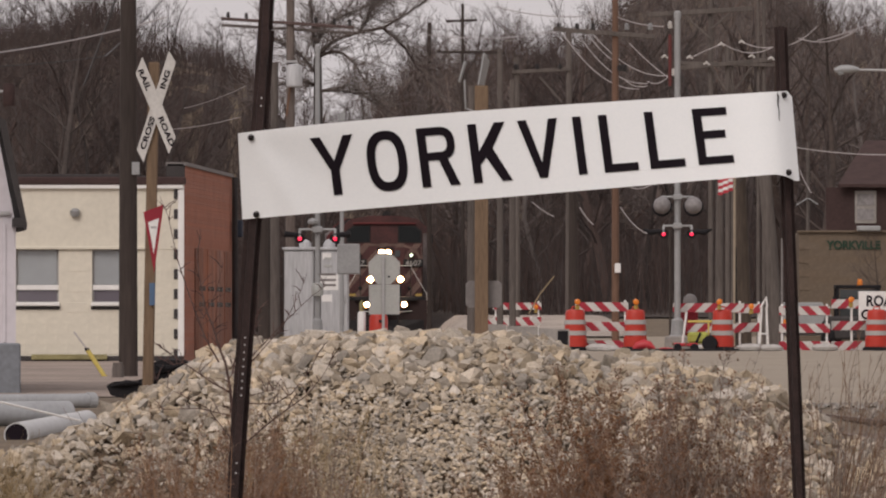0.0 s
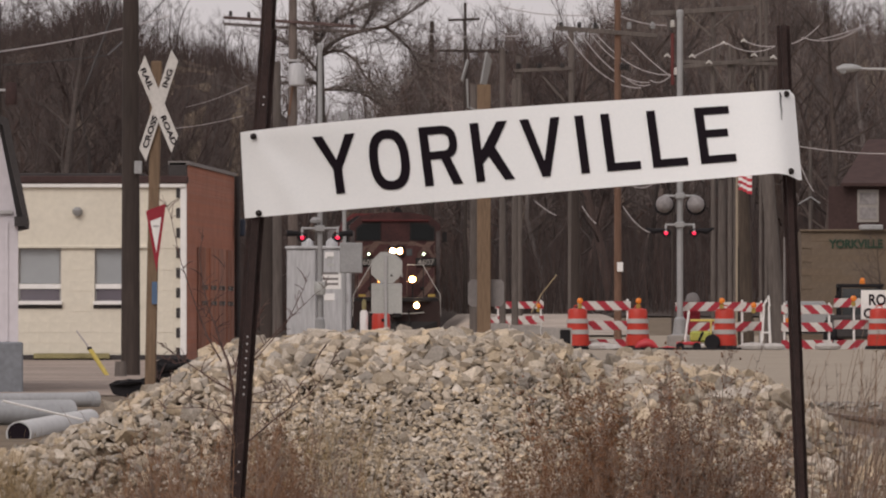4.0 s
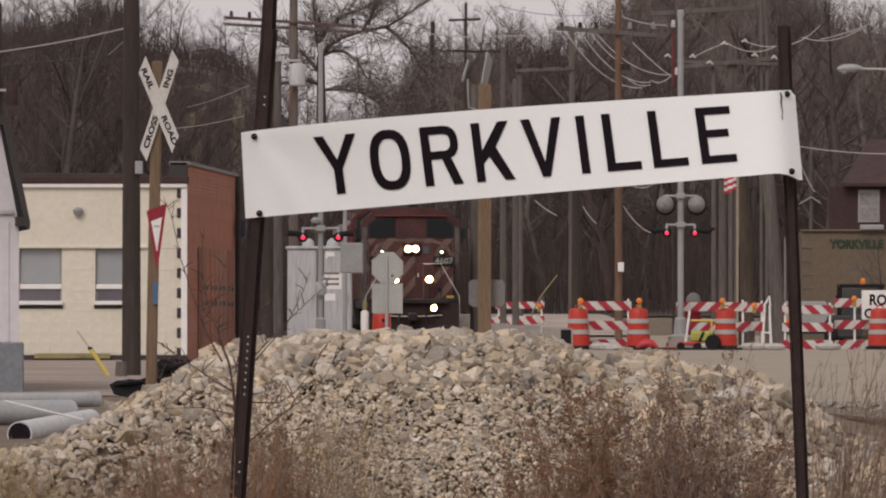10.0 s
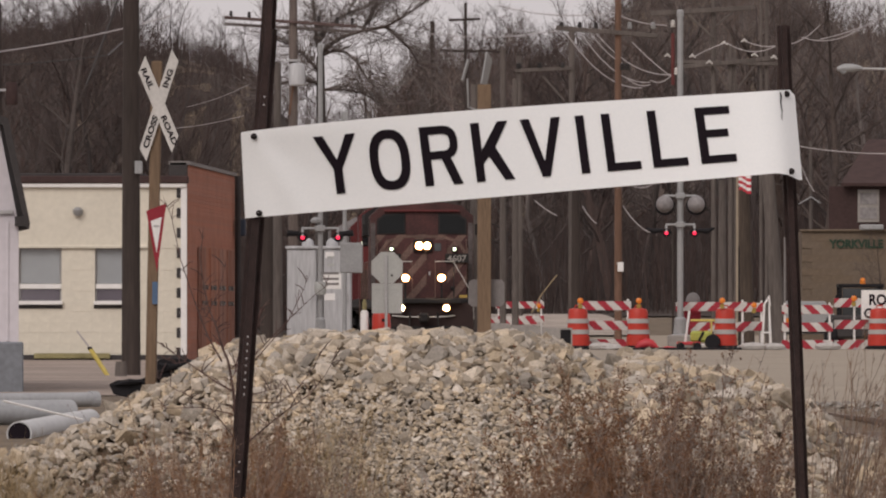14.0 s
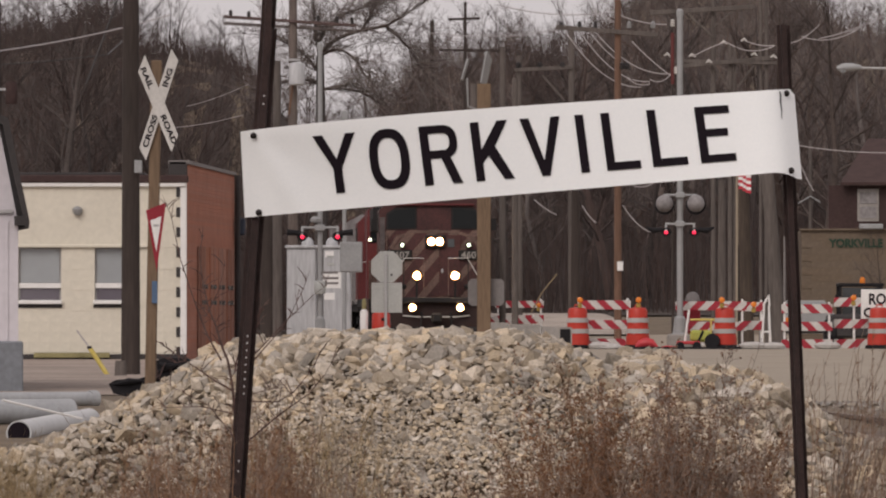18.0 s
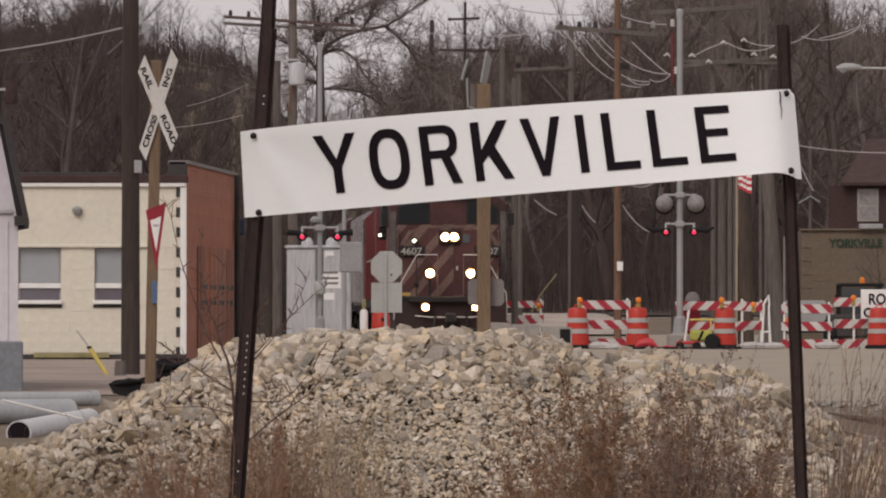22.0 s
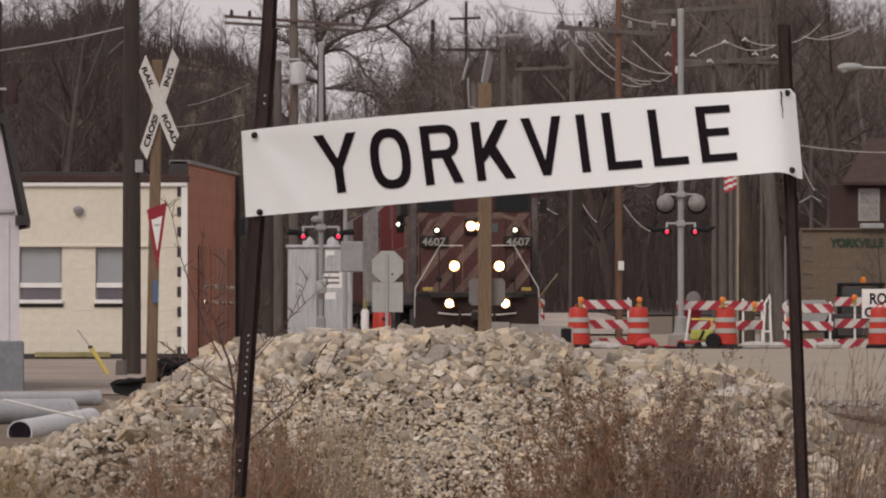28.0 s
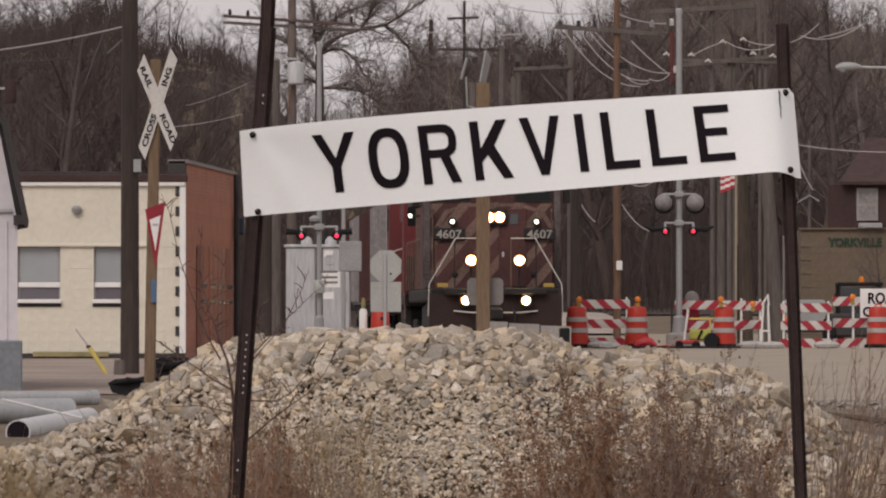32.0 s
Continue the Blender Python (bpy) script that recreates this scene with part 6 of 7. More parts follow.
def barn():
    """White gambrel-roofed shed at the edge of the yard."""
    y0 = 92.857
    xr = -5.371
    g = gz(xr, y0)
    t = thing("white_shed", (xr, y0, g), "white sided shed with a dark steep roof edge", "building", rz=6.5)
    ez, mx, mz = 2.057 - g, -5.614 - xr, 3.293 - g
    poly = [(-5, 0.62), (0, 0.62), (0, ez), (mx, mz), (-2.4, mz + 0.8), (-5, mz + 0.9)]
    wall = part("wall", Build().prism(poly, 0.0, 0.2), SIDING, t, "pale lilac-white siding")
    for i in range(9):
        xe = -0.14 - 0.24 * i
        part("batten", Build().box((xe, -0.008, 1.4), (0.03, 0.016, 1.5), None, 0.004), SIDING, wall)
    part("side_wall", Build().box((-0.1, 4.2, (ez + 0.62) / 2), (0.2, 8.0, ez - 0.62)), SIDING, t)
    part("foundation", Build().box((-2.48, 4.0, 0.28), (5.08, 8.1, 0.72), None, 0.02), FOUNDATION, t, "blue-grey block foundation")
    th = 0.16
    part("roof", Build().prism([(0.08, ez - 0.04), (mx + 0.03, mz + 0.02), (-2.4, mz + 0.86), (-2.4, mz + 1.02), (mx + 0.1, mz + 0.1), (0.13, ez + 0.02), (0.12, ez - 0.06)], -0.25, 8.4), DARK, t, "dark roof with a steep lower slope")
    part("eave", Build().prism([(-0.05, ez - 0.02), (0.08, ez - 0.02), (0.08, ez + 0.1), (-0.05, ez + 0.1)], -0.24, 8.3), DARK, t)
    part("vent", Build().box((-5.543 - xr, -0.03, 2.214 - g), (0.2, 0.03, 0.05), None, 0.01), GREY_TRIM, t)


barn()


def hall():
    """Low tan block building with green letters, and the house behind it."""
    x0, y0 = 10.567, 216.667
    g = gz(x0, y0)
    t = thing("tan_building", (x0, y0, g), "low tan block building with dark green letters", "building")
    top = 3.4 - g
    part("wall", Build().box((3.2, 0.15, top / 2), (6.4, 0.3, top)), TAN, t, "tan block wall")
    me = Build().box((0, 0, 0), (0.598, 0.03, 0.198), None, 0.0015).mesh("block", TAN)
    for j in range(16):
        for i in range(5):
            o = new("block", me)
            o.parent = t
            o.location = (0.3 + i * 0.6 + (0.3 if j % 2 else 0), -0.01, 0.12 + j * 0.2)
    part("coping", Build().box((3.2, 0.1, top + 0.03), (6.5, 0.4, 0.06), None, 0.02), TAN, t)
    part("side_wall", Build().box((0.15, 3.3, top / 2), (0.3, 6.0, top)), TAN, t)
    part("roof", Build().box((3.3, 3.4, top - 0.05), (6.0, 6.0, 0.12)), DARK, t)
    me = fit_mesh(letters("YORKVILLE", 0.3, GREEN, 0.012, 0.03), 11.367 - x0, 12.967 - x0, 2.9 - g, 3.167 - g)
    me.transform(Matrix.Translation((0, -0.045, 0)))
    part("letter", me, None, t, "raised dark green letters")
    part("downlight", Build().box((2.05, -0.1, top + 0.12), (0.7, 0.3, 0.16), None, 0.03), ALU, t)
    sh = copy_thing(first[1], pose(12.82, 213.115, gz(12.82, 213.115), 0, 0, 40))
    sh.scale = (0.24, 0.24, 0.24)
    tagged(sh, "leafless young tree against the tan wall", "tree", "bare trees")
    xh, yh = 13.115, 250
    h = thing("brown_house", (xh, yh, gz(xh, yh)), "brown house with a dark reddish roof and pale window", "building")
    gg = h.location.z
    zt = 5.323 - gg
    part("wall", Build().box((3.0, 0.15, zt / 2), (6.0, 0.3, zt)), ROOF, h, "dark brown wall")
    part("roof", Build().add([(0.4, -0.4, zt), (6.2, -0.4, zt), (6.2, 4.5, zt + 1.6), (1.6, 4.5, zt + 1.6), (0.4, -0.4, zt + 0.1), (6.2, -0.4, zt + 0.1), (6.2, 4.5, zt + 1.7), (1.6, 4.5, zt + 1.7)],
         [(0, 1, 2, 3), (7, 6, 5, 4), (0, 4, 5, 1), (1, 5, 6, 2), (2, 6, 7, 3), (3, 7, 4, 0)]), mat("reddish_shingle", (0.06, 0.034, 0.031), 0.9), h, "reddish shingle roof")
    wn_ = part("window", Build().box((14.462 - xh, -0.02, 4.65 - gg), (0.731, 0.06, 1.115), None, 0.01), CONCRETE, h, "pale framed window")
    for k in (0, 1):
        part("pane", Build().box((14.462 - xh, -0.06, 4.9 - gg - k * 0.5), (0.577, 0.02, 0.385)), WAGON_GREY, wn_)


hall()


# ---- pipes and sheeting in the yard ----
def pipes():
    def pipe(p, q, r, material, label):
        p, q = Vector(p), Vector(q)
        d = (q - p).normalized()
        t = thing("drain_pipe", p, label, "pipe", "pipes on the ground")
        t.location.z = gz(p.x, p.y) + r
        o = Vector((0, 0, 0))
        e = q - p
        e.z = 0
        prof_out = [r, r]
        b = Build()
        n = 20
        side = Vector((-d.y, d.x, 0)).normalized()
        up = Vector((0, 0, 1))
        for c, rr in ((o, r), (e, r), (e, r * 0.9), (o, r * 0.9)):
            for k in range(n):
                a = 2 * math.pi * k / n
                b.v.append(c + (side * math.cos(a) + up * math.sin(a)) * rr)
        for j in range(4):
            for k in range(n):
                k2, j2 = (k + 1) % n, (j + 1) % 4
                b.f.append((j * n + k, j * n + k2, j2 * n + k2, j2 * n + k))
        part("barrel", b, material, t, "", True)
        return t, e
    p1, e1 = pipe((-3.851, 66.667, 0), (-3.644, 75.581, 0), 0.115, PIPE, "white plastic drain pipe lying on the ground")
    # black disc over the mouth, painted shade for the pipe's inside
    part("mouth_shade", Build().lathe([(0.0, 0), (0.103, 0), (0.103, 0.02), (0.0, 0.02)], tuple(e1.normalized() * 0.002), 16, Vector((0, 0, 1)).rotation_difference(e1).to_matrix()), LETTER, p1)
    p1.location.z -= 0.07
    p2, _ = pipe((-4.742, 73.034, 0), (-3.75, 73.864, 0), 0.125, PIPE_GREY, "grey drain pipe lying on the ground")
    p3, _ = pipe((-5.342, 82.278, 0), (-3.93, 83.333, 0), 0.085, PIPE_GREY, "grey drain pipe lying on the ground")
    part("collar", Build().tube([(1.33, 1.0, 0), (1.41, 1.055, 0)], 0.098, 16), PIPE_GREY, p3)
    st = thing("pale_stick", (-3.995, 66.667, 0.131), "thin pale stake leaning on the pipes", "stake")
    part("stake", Build().tube([(0, 0, 0), (0.708, 0.3, -0.174)], 0.012, 6), WHITE, st)
    ps = thing("plastic_sheet", (-3.593, 86.667, 0.033), "crumpled black plastic sheeting on the ground", "sheeting")
    lap = [(-53, 9), (-40, 16), (0, 18), (23, 25), (30, 50), (47, 56), (85, 54), (93, 50), (80, 35), (55, 18), (30, 4), (-20, -14), (-45, -8)]
    part("sheet", Build().prism([(a / 150.0, b_ / 150.0) for a, b_ in lap[::-1]], 0.0, 0.5), BLACK, ps)
    for a, b_, c, d in ((-45, 8, 10, 14), (5, 10, 40, 22), (34, 30, 76, 44), (36, 46, 60, 30)):
        part("fold", Build().tube([(a / 150.0, -0.01, b_ / 150.0), ((a + c) / 300.0, -0.05, (b_ + d) / 300.0 + 0.02), (c / 150.0, -0.01, d / 150.0)], [0.01, 0.04, 0.012], 7), BLACK, ps)


pipes()


# ---- dry weeds ----
def spike(b, p, q, w):
    """A tapering three-sided twig."""
    d = (q - p).normalized()
    u = d.orthogonal().normalized() * w
    v = d.cross(u)
    b.add([p + u, p - u * 0.5 + v * 0.87, p - u * 0.5 - v * 0.87, q], [(0, 1, 3), (1, 2, 3), (2, 0, 3)])


def weed_kind(seed, stems, lean, twigs, seeds, stem_mat, low=0.35, reach=0.16, foot=0.09, girth=1.0, label="clump of dry brown weeds with fine side twigs"):
    """A clump one metre high: stems, side twigs that fork, and small seeds at their tips."""
    r = random.Random(seed)
    t = thing("dry_weed", (0, 0, 0), label, "weeds", "dry weeds")
    a, b = Build(), Build()

    def off(k, up):
        return Vector((r.gauss(0, k), r.gauss(0, k), r.gauss(up, k)))

    for _ in range(stems):
        d = Vector((r.gauss(0, lean), r.gauss(0, lean), 1)).normalized()
        h = r.uniform(0.55, 1.0)
        pts = [Vector((r.gauss(0, foot), r.gauss(0, foot), -0.04))]
        for k in range(5):
            d = (d + off(0.09, 0.0)).normalized()
            pts.append(pts[-1] + d * h / 5)
        a.tube(pts, [k * girth for k in (0.0032, 0.0028, 0.0024, 0.0019, 0.0014, 0.0008)], 3, False)
        for k in range(twigs):
            f = 5 * (low + (0.98 - low) * r.random() ** 0.7)
            i = min(int(f), 4)
            q = pts[i].lerp(pts[i + 1], f - i)
            e = (d + off(0.5, 0.1)).normalized()
            w = q + e * reach * r.uniform(0.4, 1.0) * (1.25 - f / 6)
            spike(a, q, w, 0.0016 * girth)
            for j in range(3):
                o = q.lerp(w, r.uniform(0.3, 0.9))
                c = o + (e + off(0.6, 0.2)).normalized() * reach * r.uniform(0.15, 0.45)
                spike(a, o, c, 0.0011 * girth)
                for _k in range(seeds):
                    m_ = o.lerp(c, r.uniform(0.5, 1.0)) + off(0.005, 0.0)
                    x_ = off(1.0, 0.0).normalized()
                    s_ = r.uniform(0.002, 0.0046)
                    v = x_.orthogonal().normalized()
                    n = x_.cross(v)
                    b.add([m_ + x_ * s_ * 1.6, m_ + v * s_ - x_ * s_, m_ - v * s_ * 0.5 + n * s_ * 0.87 - x_ * s_, m_ - v * s_ * 0.5 - n * s_ * 0.87 - x_ * s_],
                          [(0, 1, 2), (0, 2, 3), (0, 3, 1), (1, 3, 2)])
    tagged(part("stem_tuft", a, stem_mat, t), kind="stuff")
    if b.v:
        tagged(part("seed_tuft", b, SEED, t), kind="stuff")
    return t


SWAY = []


def weeds():
    plume = [weed_kind(60 + i, 6, 0.13, 18, 2, WEED, 0.45, 0.13, 0.05, 0.9, "bushy dry weed with many small seed heads") for i in range(3)]
    tuft = [weed_kind(84 + i, 11, 0.07, 24, 2, WEED, 0.22, 0.1, 0.03, 0.9, "dense upright tuft of dark dry weed") for i in range(3)]
    bush = [weed_kind(65 + i, 9, 0.17, 12, 1, WEED, 0.3, 0.17, 0.09, 0.85) for i in range(4)]
    thin = [weed_kind(70 + i, 8, 0.10, 3, 0, WEED, 0.6, 0.12, 0.1, 0.65, "thin clump of dry reddish stalks") for i in range(3)]
    tall = [weed_kind(75 + i, 8, 0.13, 6, 0, STRAW, 0.5, 0.14, 0.1, 0.75, "tall dry golden grass stalks") for i in range(2)]
    reed = [weed_kind(77 + i, 16, 0.05, 7, 0, WEED, 0.45, 0.06, 0.05, 0.7, "tall dry feathery grass") for i in range(2)]
    grass = [weed_kind(80 + i, 60, 0.5, 0, 0, STRAW, 0.3, 0.1, 0.2, 1.0, "tuft of dry golden grass") for i in range(2)]
    r = random.Random(21)
    used = set()

    def put(o, x, y, top):
        z = max(gz(x, y), heap(x, y) if abs(y - HEAP_Y) < 2.6 else -9) - 0.02
        s = max(0.12, 1.14 * (top - z))
        m = pose(x, y, z, r.uniform(-4, 4), r.uniform(-4, 4) + (9 if o in reed else 0), 0) @ pose(0, 0, 0, 0, 0, r.uniform(0, 360))
        if o in used:
            o = copy_thing(o, m)
        else:
            used.add(o)
            o.matrix_basis = m
        o.scale = (s, s, s)
        return o

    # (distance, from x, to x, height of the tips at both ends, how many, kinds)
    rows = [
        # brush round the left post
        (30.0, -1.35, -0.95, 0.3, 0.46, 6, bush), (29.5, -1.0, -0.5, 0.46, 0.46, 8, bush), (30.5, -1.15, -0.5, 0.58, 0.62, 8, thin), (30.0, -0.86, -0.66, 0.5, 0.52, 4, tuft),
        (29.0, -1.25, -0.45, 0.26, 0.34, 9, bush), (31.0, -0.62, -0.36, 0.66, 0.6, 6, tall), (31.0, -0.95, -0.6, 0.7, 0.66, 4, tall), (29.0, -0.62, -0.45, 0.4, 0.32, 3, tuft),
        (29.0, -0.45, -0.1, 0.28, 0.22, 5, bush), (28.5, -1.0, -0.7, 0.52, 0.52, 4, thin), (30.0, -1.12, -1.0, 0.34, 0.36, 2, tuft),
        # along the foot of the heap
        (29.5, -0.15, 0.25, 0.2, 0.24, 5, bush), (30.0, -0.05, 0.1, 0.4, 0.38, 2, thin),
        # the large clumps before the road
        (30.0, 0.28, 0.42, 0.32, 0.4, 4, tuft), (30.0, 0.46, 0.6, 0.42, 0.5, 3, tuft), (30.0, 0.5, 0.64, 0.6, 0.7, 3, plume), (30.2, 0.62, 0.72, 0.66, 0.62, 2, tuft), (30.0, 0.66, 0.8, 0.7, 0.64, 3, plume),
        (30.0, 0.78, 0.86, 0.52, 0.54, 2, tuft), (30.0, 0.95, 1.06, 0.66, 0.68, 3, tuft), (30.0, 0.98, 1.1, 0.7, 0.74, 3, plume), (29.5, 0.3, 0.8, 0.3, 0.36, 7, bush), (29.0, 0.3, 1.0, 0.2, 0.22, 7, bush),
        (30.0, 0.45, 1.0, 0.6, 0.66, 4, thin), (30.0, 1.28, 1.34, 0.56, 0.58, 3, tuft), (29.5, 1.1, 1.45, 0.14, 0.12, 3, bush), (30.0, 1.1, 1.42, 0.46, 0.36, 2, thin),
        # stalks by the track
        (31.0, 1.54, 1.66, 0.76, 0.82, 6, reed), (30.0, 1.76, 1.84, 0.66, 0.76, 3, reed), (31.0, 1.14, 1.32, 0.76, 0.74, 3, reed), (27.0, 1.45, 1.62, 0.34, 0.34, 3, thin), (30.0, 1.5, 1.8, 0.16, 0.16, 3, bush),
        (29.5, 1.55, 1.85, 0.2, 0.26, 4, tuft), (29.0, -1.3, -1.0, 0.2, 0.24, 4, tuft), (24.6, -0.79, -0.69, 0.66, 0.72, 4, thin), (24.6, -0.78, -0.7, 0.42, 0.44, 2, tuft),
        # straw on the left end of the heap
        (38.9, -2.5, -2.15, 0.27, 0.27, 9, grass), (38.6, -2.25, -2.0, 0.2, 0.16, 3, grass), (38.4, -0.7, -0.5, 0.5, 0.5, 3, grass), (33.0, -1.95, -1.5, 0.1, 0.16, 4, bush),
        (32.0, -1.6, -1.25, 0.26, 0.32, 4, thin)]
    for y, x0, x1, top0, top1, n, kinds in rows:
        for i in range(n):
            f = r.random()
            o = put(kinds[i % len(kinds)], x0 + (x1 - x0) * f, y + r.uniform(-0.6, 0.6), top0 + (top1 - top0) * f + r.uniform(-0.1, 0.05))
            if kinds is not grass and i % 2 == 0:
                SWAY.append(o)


weeds()


def sapling():
    t = thing("bare_sapling", (-0.767, 27.083, -0.3), "leafless sapling beside the sign post", "sapling")
    r = random.Random(3)
    def br(path, r0):
        part("branch", Build().tube([((x - 416) / 480.0, (i - 1) * 0.02, 1.2 + (560 - y) / 480.0) for i, (x, y) in enumerate(path)], [0.62 * r0 * (1 - 0.8 * i / (len(path) - 1)) for i in range(len(path))], 5, False), SAPLING, t)
        # short side twigs with buds
        tw = Build()
        for i in range(1, len(path)):
            for k in range(3):
                f = r.random()
                ax, ay = (path[i - 1][n] + (path[i][n] - path[i - 1][n]) * f for n in (0, 1))
                dx, dy = r.uniform(-26, 26), r.uniform(-30, -4)
                p = Vector(((ax - 416) / 480.0, (i - 2 + f) * 0.02, 1.2 + (560 - ay) / 480.0))
                q = p + Vector((dx, r.uniform(-12, 12), -dy)) / 480.0
                tw.tube([p, p.lerp(q, 0.5) + Vector((0, 0, 0.006)), q], [0.0022, 0.0018, 0.001], 3, False)
        tagged(part("twig_spray", tw, SAPLING, t), kind="stuff")
    br([(424, 960), (420, 800), (412, 690), (403, 641), (391, 613), (380, 576), (368, 548), (358, 507), (350, 450), (356, 420)], 0.011)
    br([(410, 692), (382, 677), (344, 651), (300, 622), (272, 602)], 0.007)
    br([(392, 640), (372, 605), (358, 575), (338, 520), (318, 460), (300, 380), (285, 345)], 0.006)
    br([(418, 800), (485, 743), (512, 723), (546, 699), (574, 665), (601, 617)], 0.006)
    br([(424, 712), (492, 713), (520, 695), (556, 650), (566, 622)], 0.005)
    br([(422, 706), (444, 699), (481, 690), (512, 687)], 0.004)
    br([(416, 660), (418, 641), (430, 603), (450, 572), (461, 548)], 0.006)
    br([(436, 780), (441, 700), (446, 620), (458, 560), (462, 500)], 0.005)
    br([(410, 733), (355, 721), (300, 723), (255, 728)], 0.004)
    br([(418, 780), (370, 720), (310, 690), (262, 660)], 0.004)
    br([(330, 640), (310, 644), (285, 632)], 0.004)
    br([(440, 650), (505, 576), (536, 514), (548, 480)], 0.004)
    br([(440, 640), (508, 568), (555, 523), (580, 505)], 0.004)
    br([(365, 560), (385, 520), (398, 470)], 0.004)


sapling()


# ---- the train ----
def wheelset(parent, y, z=0.46):
    for sx in (-0.75, 0.75):
        part("wheel", Build().lathe([(0.46, -0.06), (0.5, -0.05), (0.46, 0.0), (0.45, 0.07), (0.3, 0.08)], (sx, y, z), 20, Matrix.Rotation(radians(90), 3, "Y")), LOCO_BLACK, parent)
    part("axle", Build().tube([(-0.75, y, z), (0.75, y, z)], 0.08, 10), LOCO_BLACK, parent)


def truck(t, y):
    part("truck_frame", Build().box((-1.05, y, 0.62), (0.2, 3.6, 0.35), None, 0.05).box((1.05, y, 0.62), (0.2, 3.6, 0.35), None, 0.05).box((0, y, 0.7), (1.9, 0.5, 0.3), None, 0.05), LOCO_BLACK, t)
    for d in (-1.5, 0, 1.5):
        wheelset(t, y + d)


def round_lamp(t, name, x, y, z, r, material, label):
    part("lamp_case", Build().lathe([(r * 1.35, 0.0), (r * 1.35, 0.1), (r * 1.1, 0.14)], (x, y, z), 16, Matrix.Rotation(radians(-90), 3, "X")), LOCO_BLACK, t)
    k = 0.68 if material is CLASS_LAMP else 0.74
    if material is not CLASS_LAMP:
        part("halo_ring", Build().lathe([(r, 0.0), (r * 0.98, 0.012), (r * 0.7, 0.014)], (x, y, z), 18, Matrix.Rotation(radians(90), 3, "X")), WARM_HALO, t, "warm glowing ring for the lamp's halo", True)
    part(name, Build().lathe([(r * k, 0.0), (r * k * 0.95, 0.03), (r * 0.3, 0.045)], (x, y, z), 18, Matrix.Rotation(radians(90), 3, "X")), material, t, label, True)


def rail_(t, pts, r=0.019, material=None, label=""):
    part("handrail", Build().tube(pts, r, 7), material or HAND_WHITE, t, label)


def locomotive():
    """Front unit. Its nose looks to -y; z 0 is the top of the rail."""
    t = thing("locomotive", (0, 0, 0), "diesel locomotive with a red and cream striped nose and bright headlights", "locomotive")
    # running gear, pilot, deck
    part("underframe", Build().box((0, 9.8, 1.28), (2.9, 18.6, 0.3), None, 0.04), LOCO_BLACK, t)
    part("pilot", Build().prism([(-1.45, 0.12), (1.45, 0.12), (1.5, 0.5), (1.5, 1.3), (-1.5, 1.3), (-1.5, 0.5)], 0.25, 0.4), PILOT, t, "grimy dark pilot plate")
    part("plow", Build().add([(-1.4, 0.25, 0.1), (0, -0.15, 0.1), (1.4, 0.25, 0.1), (1.4, 0.25, 0.6), (0, 0.1, 0.6), (-1.4, 0.25, 0.6)], [(0, 1, 4, 5), (1, 2, 3, 4), (0, 5, 3, 2, 1)]), LOCO_BLACK, t)
    part("anticlimber", Build().box((0, 0.18, 1.36), (2.3, 0.3, 0.16), None, 0.03), LOCO_BLACK, t)
    part("coupler", Build().box((0, -0.1, 0.85), (0.3, 0.7, 0.3), None, 0.06), LOCO_BLACK, t)
    part("fuel_tank", Build().box((0, 10, 0.75), (2.6, 5.5, 0.8), None, 0.15), LOCO_BLACK, t)
    truck(t, 3.6)
    truck(t, 16.2)
    for sx in (-1, 1):
        for k in range(4):
            part("step", Build().box((sx * 1.32, 0.55, 0.4 + 0.28 * k), (0.36, 0.4, 0.03), None, 0.008), LOCO_BLACK, t)
    # nose
    out = [(-1.32, 1.42), (1.32, 1.42), (1.32, 2.86), (1.12, 3.2), (0.6, 3.36), (-0.6, 3.36), (-1.12, 3.2), (-1.32, 2.86)]
    nose = part("nose", Build().prism(out, 1.05, 2.3), LOCO_RED, t, "short nose in faded red with cream stripes")
    left = clip(out, 1, 0, 0.0)
    right = clip(out, -1, 0, 0.0)
    for side, slope in ((left, -0.85), (right, 0.85 * -1)):
        for p_ in bands(side, slope, 0.62, 0.26, 0.1):
            part("stripe", Build().prism(p_, 1.046, 1.05), LOCO_TAN, nose, "cream slanting stripe")
    # pale cream strip round the nose's edge, and dirty panels at the cab's front corners
    inner = [(x * 0.93, 2.3 + (z - 2.3) * 0.93) for x, z in out]
    for i in range(2, 7):
        part("edge_strip", Build().prism([out[i], out[i + 1], inner[i + 1], inner[i]], 1.04, 1.046), LOCO_TAN, nose, "pale cream edge strip")
    part("nose_door", Build().box((0.42, 1.035, 2.35), (0.62, 0.03, 1.75), None, 0.02), LOCO_RED, nose)
    part("door_window", Build().box((0.45, 1.015, 3.0), (0.2, 0.02, 0.24), None, 0.02), DARKPANE, nose)
    part("latch", Build().box((0.2, 1.01, 2.2), (0.05, 0.03, 0.12), None, 0.01), STEEL, nose)
    # cab
    cab_out = [(-1.58, 1.42), (1.58, 1.42), (1.58, 3.96), (1.22, 4.28), (0.5, 4.4), (-0.5, 4.4), (-1.22, 4.28), (-1.58, 3.96)]
    cab = part("cab", Build().prism(cab_out, 2.3, 4.7), LOCO_RED, t, "red cab with dark windscreens")
    for p_ in bands(clip(clip(cab_out, 0, 1, 3.4), 0, -1, -1.42), -0.85, 0.62, 0.26, 0.1):
        part("stripe", Build().prism(p_, 2.296, 2.3), LOCO_TAN, cab)
